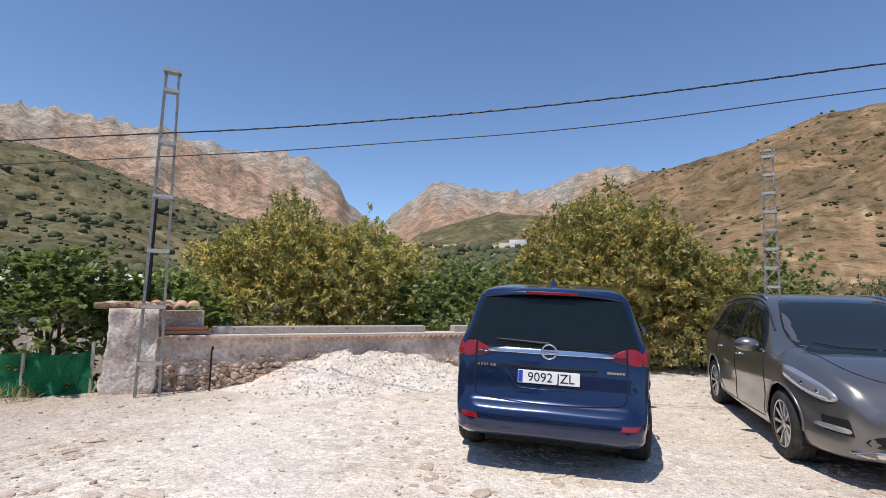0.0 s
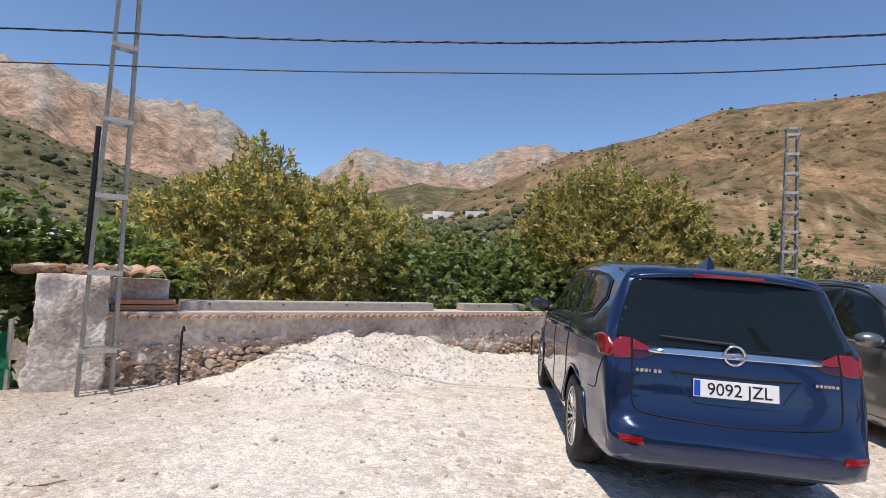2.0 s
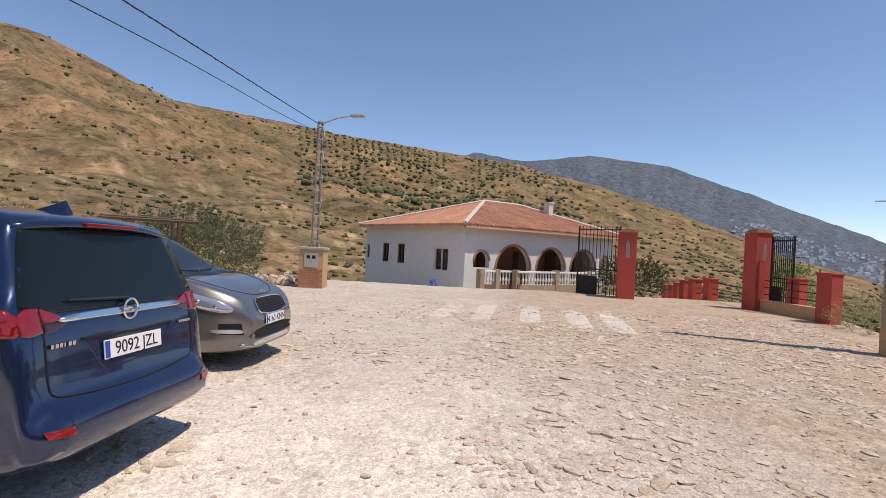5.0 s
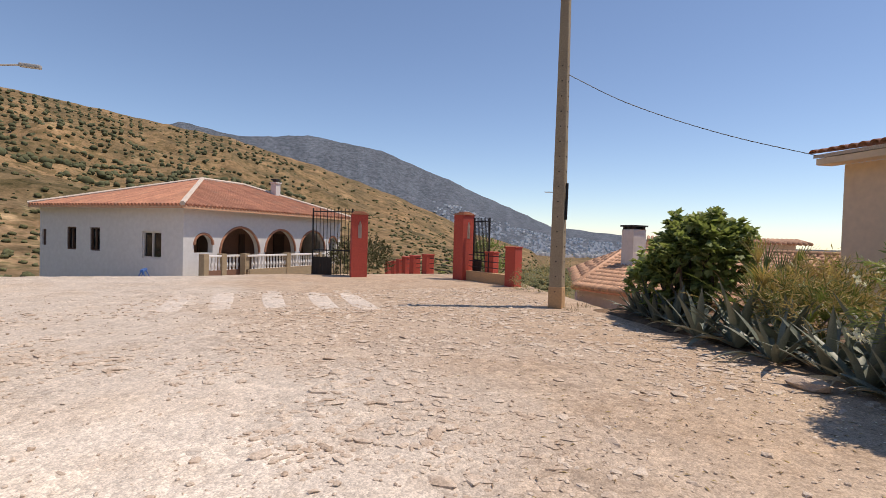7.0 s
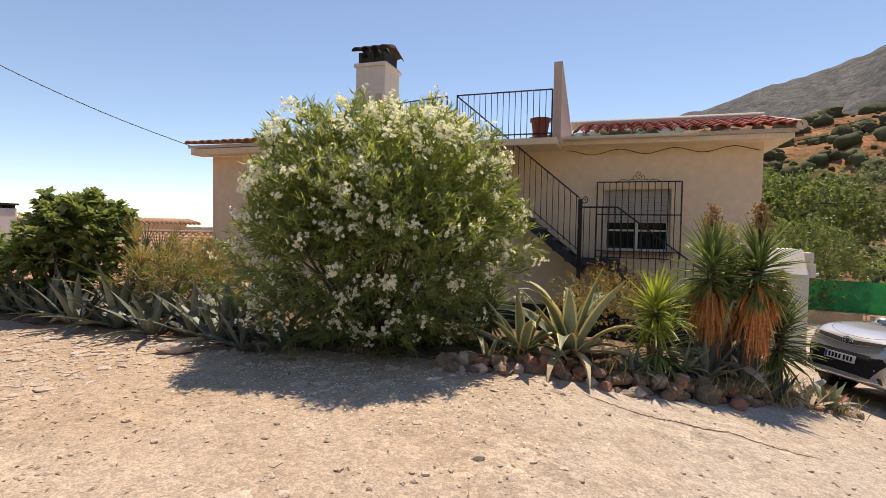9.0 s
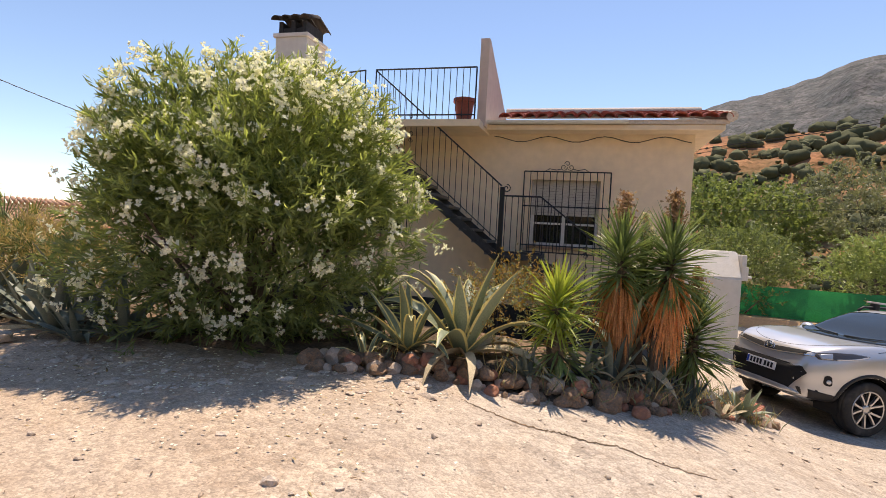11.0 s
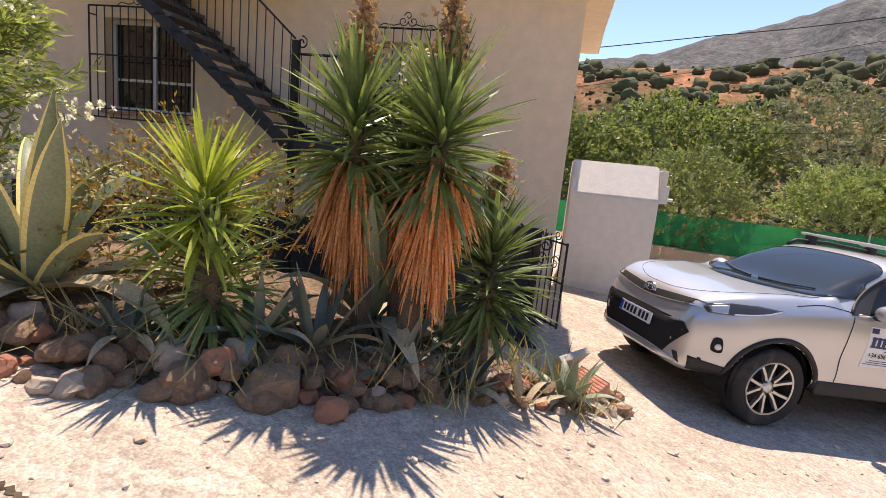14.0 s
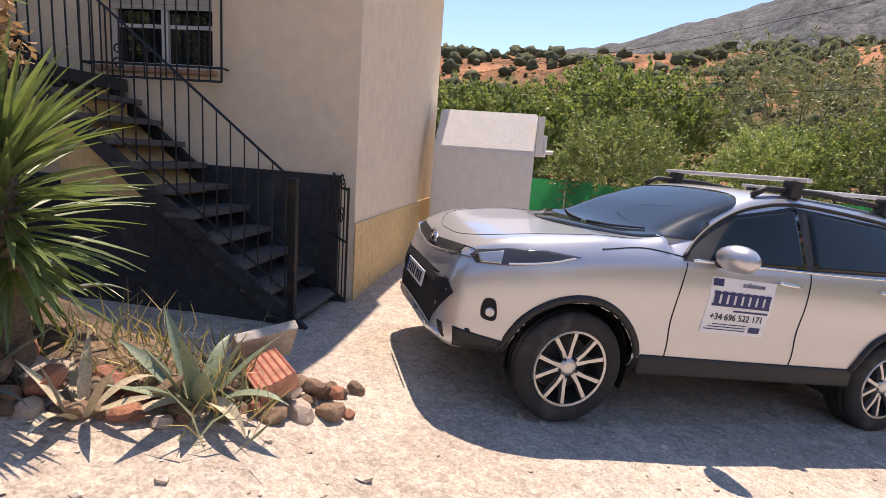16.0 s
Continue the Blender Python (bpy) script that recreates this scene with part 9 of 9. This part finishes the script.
# trees over the lower lane, beyond the silver car
for k, (x, y, z, sx, sz, mt, lw) in enumerate(((-15.2, -17.4, 0.35, 1.9, 1.7, "fig", 0.05), (-17.5, -23.5, 1.6, 4.5, 3.0, "oleander_dark", 0.07), (-12.0, -25.0, 1.2, 3.5, 2.6, "oleander_dark", 0.07), (-22.5, -15.5, 0.9, 2.6, 1.8, "oleander_dark", 0.06), (-24, -22, 2.2, 5.0, 3.4, "olive", 0.035), (-9.0, -28.0, 1.2, 3.2, 2.6, "olive", 0.035), (-28, -14, 1.5, 3.5, 2.8, "oleander_dark", 0.07), (-19.5, -16.2, 0.5, 1.8, 1.5, "fig", 0.05))):
    small_bush((x, y, z), (sx, sx * 0.8, sz), 1000 if sx < 3 else 1400, 12, None, [(mt, 1.0)], "garden_tree", "leafy green tree above the lower lane", "tree", 0.35, 50 + k, 0.12 if sx < 3 else 0.2, lw if sx < 3 else lw * 1.6, (x, y, -1.2), "trees along the lower lane", -1.0, 0.6, 0.4)


# ---- stones and loose bits ----
def stone_border():
    pts = smooth_line([(2.75, 4.95), (3.2, 4.78), (3.9, 4.55), (4.6, 4.42), (5.4, 4.1), (5.9, 3.75), (6.4, 3.25), (6.9, 2.85), (7.25, 2.55), (7.6, 2.15)], 9)
    k = 0
    for p in pts:
        for row in range(3):
            a, b = p[0] + rng.normal(0, 0.06), p[1] - 0.13 * row + rng.normal(0, 0.04)
            s = rng.uniform(0.045, 0.115) if p[0] < 6.3 else rng.uniform(0.04, 0.09)
            w = ab(a, b)
            z = (float(near_height(w.x, w.y)) if row == 0 else soil_z(a, b)) + s * 0.35 + (0.05 if row == 1 else 0)
            ob = new("border_stone", STONES[int(rng.integers(len(STONES)))])
            ob.matrix_world = Matrix.Translation((w.x, w.y, z)) @ Euler((rng.normal(0, 0.3), rng.normal(0, 0.3), rng.uniform(0, 6.28))).to_matrix().to_4x4() @ Matrix.Diagonal((s * rng.uniform(0.9, 1.4), s, s * rng.uniform(0.65, 0.95), 1))
            tagged(ob, "rough reddish-brown stone edging the garden bed", "stone", "stones edging the bed")
            k += 1


stone_border()
for a, b, sc, rot, mi in ((5.55, 3.95, (0.20, 0.15, 0.13), 0.3, 0), (5.2, 4.15, (0.17, 0.13, 0.12), 1.3, 2), (-0.5, 5.45, (0.28, 0.14, 0.09), 0.2, 1)):
    w = ab(a, b)
    ob = new("boulder", STONES[mi])
    ob.matrix_world = Matrix.Translation((w.x, w.y, float(near_height(w.x, w.y)) + sc[2] * 0.6)) @ Matrix.Rotation(rot, 4, "Z") @ Matrix.Diagonal((*sc, 1))
    tagged(ob, "large rounded stone at the bed's edge", "stone", "stones edging the bed")
w = ab(7.32, 2.3)
hb = thing("hollow_brick", Matrix.Translation((w.x, w.y, -0.50)) @ Euler((0.35, 0.12, 2.2)).to_matrix().to_4x4(), "red hollow clay brick tipped against stones", "brick")
part("body", boxes((-0.14, 0.14, -0.10, 0.10, -0.05, 0.05), bevel=0.006), "clay", hb)
part("groove", boxes(*[(-0.142, 0.142, -0.085 + 0.034 * k, -0.075 + 0.034 * k, 0.048, 0.0525) for k in range(6)]), "clay_red", hb)
w = ab(7.15, 2.05)
sl2 = thing("stone_slab", Matrix.Translation((w.x, w.y, -0.45)) @ Euler((0.9, 0.1, 0.6)).to_matrix().to_4x4(), "grey broken slab leaning in the bed", "slab")
part("slab", boxes((-0.17, 0.17, -0.15, 0.15, -0.03, 0.03), bevel=0.01), "concrete", sl2)

for k in range(26):
    x, y = 13.1 + rng.normal(0, 0.6), 9.8 + rng.normal(0, 0.45)
    s = rng.uniform(0.10, 0.28)
    ob = new("rubble_stone", STONES[[1, 6][k % 2]])
    ob.matrix_world = Matrix.Translation((x, y, 0.05 + s * 0.4)) @ Euler(rng.uniform(0, 6, 3)).to_matrix().to_4x4() @ Matrix.Diagonal((s, s * 0.8, s * 0.7, 1))
    tagged(ob, "pale broken stone in a heap by the meter pillar", "stone", "rubble by the meter pillar")


def scatter_pebbles():
    """Loose chips over the trodden ground."""
    bm = bmesh.new()
    bmesh.ops.create_icosphere(bm, subdivisions=1, radius=1.0)
    base = np.array([v.co for v in bm.verts])
    fs = np.array([[v.index for v in f.verts] for f in bm.faces])
    bm.free()
    n = 17000
    r = rng.random(n) ** 0.6 * 15 + 0.4
    a = rng.uniform(0, 2 * math.pi, n)
    xs, ys = -3.5 + r * np.cos(a), 1.0 + r * np.sin(a)
    vs, fc = [], []
    for i, (x, y) in enumerate(zip(xs, ys)):
        bq = 0.2164 * x + 0.9763 * y + 8.55
        aq = -0.9763 * x + 0.2164 * y
        edge = np.interp(aq, [-6, 3.2, 4.2, 5.4, 6.0, 6.7, 7.1, 7.5, 9], [5.3, 4.75, 4.5, 4.1, 3.7, 2.95, 2.6, 2.2, 1])
        d = -0.691 * (x + 6.3) + 0.722 * (y - 5.75)
        if bq < edge or d > -0.1 or x > 14:
            continue
        s = min(0.045, 0.005 + rng.exponential(0.0058))
        z = float(near_height(x, y)) + (0.012 * fbm(x * 1.3, y * 1.3, 0, 4) + 0.02 * fbm(x * 0.3, y * 0.3, 5, 2))
        fc.append(fs + len(vs) * len(base))
        vs.append(base * rng.uniform(0.6, 1.5, 3) * s * (1, 1, 0.5) + (x, y, z + s * 0.3) + rng.normal(0, s * 0.12, base.shape))
    ob = raw("pebbles", np.concatenate(vs), [tuple(int(q) for q in f) for f in np.concatenate(fc)], "ground_stone")
    tagged(ob, "loose pale stone chips scattered over the ground", "gravel", kind="stuff")


scatter_pebbles()


def embedded_stones():
    """Flat stones trodden into the earth, in patches."""
    bm = bmesh.new()
    bmesh.ops.create_icosphere(bm, subdivisions=1, radius=1.0)
    base = np.array([v.co for v in bm.verts])
    fs = np.array([[v.index for v in f.verts] for f in bm.faces])
    bm.free()
    vs, fc = [], []
    for x, y in zip(rng.uniform(-5.0, 10.0, 22000), rng.uniform(-4.6, 6.0, 22000)):
        a, b = -0.9763 * x + 0.2164 * y, 0.2164 * x + 0.9763 * y + 8.55
        edge = float(np.interp(a, [-6, 3.2, 4.2, 5.4, 6.0], [5.3, 4.75, 4.5, 4.1, 3.7]))
        worn = fbm(x * 0.45, y * 0.45, 11, 4) + 0.35 * min(1.0, max(-1.0, (x + 2.5) / 3)) - 0.12 * max(0.0, y - 1.0)
        if b < edge + 0.1 or worn < 0.12 + rng.normal(0, 0.15):
            continue
        s = min(0.085, 0.014 + rng.exponential(0.016))
        z = float(near_height(x, y)) + 0.012 * fbm(x * 1.3, y * 1.3, 0, 4) + 0.02 * fbm(x * 0.3, y * 0.3, 5, 2)
        t = rng.uniform(0, 6.28)
        turn = np.array(((math.cos(t), math.sin(t), 0), (-math.sin(t), math.cos(t), 0), (0, 0, 1)))
        fc.append(fs + len(vs) * len(base))
        vs.append((base + rng.normal(0, 0.16, base.shape)) * (s * rng.uniform(0.9, 1.6), s * rng.uniform(0.6, 1.0), s * 0.32) @ turn + (x, y, z + s * 0.02))
    ob = raw("ground_stones", np.concatenate(vs), [tuple(int(q) for q in f) for f in np.concatenate(fc)], "ground_stone")
    tagged(ob, "flat pale stones trodden into the earth", "gravel", kind="stuff")


embedded_stones()


def ground_crack(points, width, label):
    """A crooked crack with crumbled edges in the worn concrete."""
    c = smooth_line(points, 14)
    verts, faces = [], []
    for i, p in enumerate(c):
        d = c[min(i + 1, len(c) - 1)] - c[max(i - 1, 0)]
        nrm = np.array((-d[1], d[0])) / (np.hypot(*d) + 1e-6)
        off = nrm * 0.035 * fbm(i * 0.5, 0, 3, 3)
        w = width * (0.35 + 0.65 * abs(noise.noise((i * 0.7, 2, 1)))) * math.sin(math.pi * min(1, max(0.03, i / len(c)))) ** 0.3
        for s in (-1, 1):
            x, y = p + off + nrm * w * s
            verts.append((x, y, float(near_height(x, y)) + (0.012 * fbm(x * 1.3, y * 1.3, 0, 4) + 0.02 * fbm(x * 0.3, y * 0.3, 5, 2)) + 0.004))
    for i in range(len(c) - 1):
        faces.append((2 * i, 2 * i + 1, 2 * i + 3, 2 * i + 2))
    tagged(raw("ground_crack", verts, faces, "soil"), label, "crack", kind="structure")


ground_crack([(-4.95, -2.62), (-5.3, -2.42), (-5.61, -2.36), (-5.78, -2.37), (-6.0, -2.27), (-6.23, -2.26), (-6.5, -2.12), (-6.9, -2.05)], 0.028, "crooked crack across the worn concrete")


def weeds(name, places, n, length, mats, label, group):
    for x, y, z in places:
        t = thing(name, Matrix.Translation((x, y, z)), label, "weeds", group)
        for mt, k in mats:
            m = int(n * k)
            leaf_mesh("stalks", rng.normal(0, 0.09, (m, 3)) * (1, 1, 0.02), rng.normal(0, 0.45, (m, 3)) + (0, 0, 1), rng.uniform(0.5, 1.2, m) * length, 0.012, mt, t, 0.3)


weeds("dry_weeds", [(-7.2 - 0.35 * k, 4.6 - 0.22 * k + rng.normal(0, 0.1), 0.02) for k in range(9)], 46, 0.26, [("straw", 0.75), ("olive", 0.25)], "tuft of dry weeds before the net", "dry weeds")
weeds("dry_weeds", [tuple(ab(a, b, soil_z(a, b))) for a, b in ((6.75, 2.4), (7.0, 2.2), (6.6, 2.6), (7.3, 2.7), (6.4, 3.4), (5.0, 4.1), (4.5, 4.2), (3.4, 4.5), (5.9, 3.6), (6.2, 3.3), (5.5, 3.9), (6.9, 2.6), (7.1, 2.45))], 34, 0.32, [("straw", 0.5), ("olive", 0.5)], "dry weeds between the border stones", "dry weeds in the bed")
weeds("dry_weeds", [(5.4 + rng.normal(0, 0.3), -4.6 + rng.normal(0, 0.2), 0.02) for _ in range(3)], 40, 0.22, [("dry_leaf", 1.0)], "bleached tuft by the utility pole", "dry weeds")


def far_growth():
    """Scrub and olive trees on the hills, small white houses far off: too many to count."""
    bm = bmesh.new()
    bmesh.ops.create_icosphere(bm, subdivisions=2, radius=1.0)
    base = np.array([v.co for v in bm.verts])
    fs = np.array([[v.index for v in f.verts] for f in bm.faces])
    bm.free()

    def lay(name, spots, material, label, squash=0.7):
        vs, fc = [], []
        for x, y, s in spots:
            z = terrain_height(x, y)[0] if math.hypot(x, y) > 42 else -2.0
            fc.append(fs + len(vs) * len(base))
            vs.append(base * rng.uniform(0.62, 1.3, (len(base), 1)) * s * (1, 1, squash) + (x, y, z + s * 0.35))
        ob = raw(name, np.concatenate(vs), [tuple(int(q) for q in f) for f in np.concatenate(fc)], material, smooth=True)
        tagged(ob, label, "scrub", kind="stuff")

    spots = []
    while len(spots) < 13000:
        az, r = rng.uniform(0, 360), 50 * (12 ** rng.random())
        x, y = r * math.cos(radians(az)), r * math.sin(radians(az))
        if fbm(x / 45, y / 45, 4, 3) + rng.normal(0, 0.3) < (0.05 if 20 < az < 100 else -0.3):
            continue
        spots.append((x, y, rng.uniform(0.2, 0.75) * (0.5 + r / 300)))
    lay("scrub", spots, "scrub", "dark scrub dotted over dry hills")
    rows = []
    for i in range(40):
        for j in range(36):
            az, r = 24 - 0.8 * i, 190 + 12.5 * j
            if az < 8 and fbm(az * 0.2, r * 0.02, 3, 3) < -0.05:
                continue
            rows.append((r * math.cos(radians(az)) + rng.normal(0, 1), r * math.sin(radians(az)) + rng.normal(0, 1), 1.25 * rng.uniform(0.7, 1.25)))
    for i in range(1100):
        az, r = rng.uniform(195, 280), rng.uniform(48, 165)
        if fbm(az * 0.25, r * 0.06, 8, 3) < -0.15:
            continue
        rows.append((r * math.cos(radians(az)), r * math.sin(radians(az)), rng.uniform(0.6, 1.4) * (0.7 + r / 150)))
    for i in range(420):
        az, r = rng.uniform(86, 108), rng.uniform(60, 230)
        rows.append((r * math.cos(radians(az)), r * math.sin(radians(az)), rng.uniform(0.6, 1.5) * (0.7 + r / 200)))
    for i in range(520):
        az, r = rng.uniform(85, 150), rng.uniform(45, 300)
        rows.append((r * math.cos(radians(az)), r * math.sin(radians(az)), rng.uniform(0.5, 1.3) * (0.6 + r / 250)))
    lay("olive_grove", rows, "far_tree", "olive trees planted on a hillside", 0.9)
    vs, fc = [], []
    cube = np.array([(x, y, z) for x in (-1, 1) for y in (-1, 1) for z in (0, 1)], float)
    cf = np.array([(0, 1, 3, 2), (4, 6, 7, 5), (0, 4, 5, 1), (2, 3, 7, 6), (0, 2, 6, 4), (1, 5, 7, 3)])
    for _ in range(700):
        az, r = rng.uniform(-46, -22), rng.uniform(1500, 2900)
        x, y = r * math.cos(radians(az)), r * math.sin(radians(az))
        fc.append(cf + 8 * len(vs))
        vs.append(cube * (rng.uniform(4, 9), rng.uniform(4, 9), rng.uniform(5, 10)) + (x, y, terrain_height(x, y)[0] - 1))
    for az, r, s in ((101, 300, 3), (99.5, 305, 4), (103, 280, 2.5), (58, 70, 1.5), (52, 66, 1.5), (96, 240, 3)):
        x, y = r * math.cos(radians(az)), r * math.sin(radians(az))
        fc.append(cf + 8 * len(vs))
        vs.append(cube * (s * 1.6, s, s * 0.9) + (x, y, terrain_height(x, y)[0] - 0.3))
    ob = raw("far_houses", np.concatenate(vs), [tuple(int(q) for q in f) for f in np.concatenate(fc)], "villa_wall")
    tagged(ob, "far white houses of a town in the valley", "town", kind="stuff")


far_growth()


def litter():
    """Dry leaf and twig litter over the earth before the garden and the gate."""
    n = 5200
    x, y = rng.uniform(-4.5, 9.0, n), rng.normal(-2.2, 2.0, n)
    a, b = -0.9763 * x + 0.2164 * y, 0.2164 * x + 0.9763 * y + 8.55
    edge = np.interp(a, [-6, 3.2, 4.2, 5.4, 6.0], [5.3, 4.75, 4.5, 4.1, 3.7])
    patchy = np.array([fbm(p * 0.5, q * 0.5, 6, 3) for p, q in zip(x, y)])
    ok = (b > edge) & (patchy + rng.normal(0, 0.3, n) > -0.1) & (y < 2.5)
    x, y = x[ok], y[ok]
    z = [float(near_height(p, q)) + 0.012 * fbm(p * 1.3, q * 1.3, 0, 4) + 0.02 * fbm(p * 0.3, q * 0.3, 5, 2) + 0.006 for p, q in zip(x, y)]
    pos, m = np.c_[x, y, z], len(x)
    way, side = rng.normal(0, 1, (m, 3)) * (1, 1, 0.12), rng.normal(0, 0.25, (m, 3)) + (0, 0, 1.0)
    for mt, sel in (("litter_dark", rng.random(m) < 0.55), ("straw", rng.random(m) < 0.35)):
        k = int(sel.sum())
        o = leaf_mesh("leaf_litter", pos[sel], way[sel], rng.uniform(0.02, 0.075, k), rng.uniform(0.006, 0.016, k), mt, None, 0.1, side=side[sel])
        tagged(o, "dry leaves and twigs lying on the earth", "leaf litter", kind="stuff")


litter()
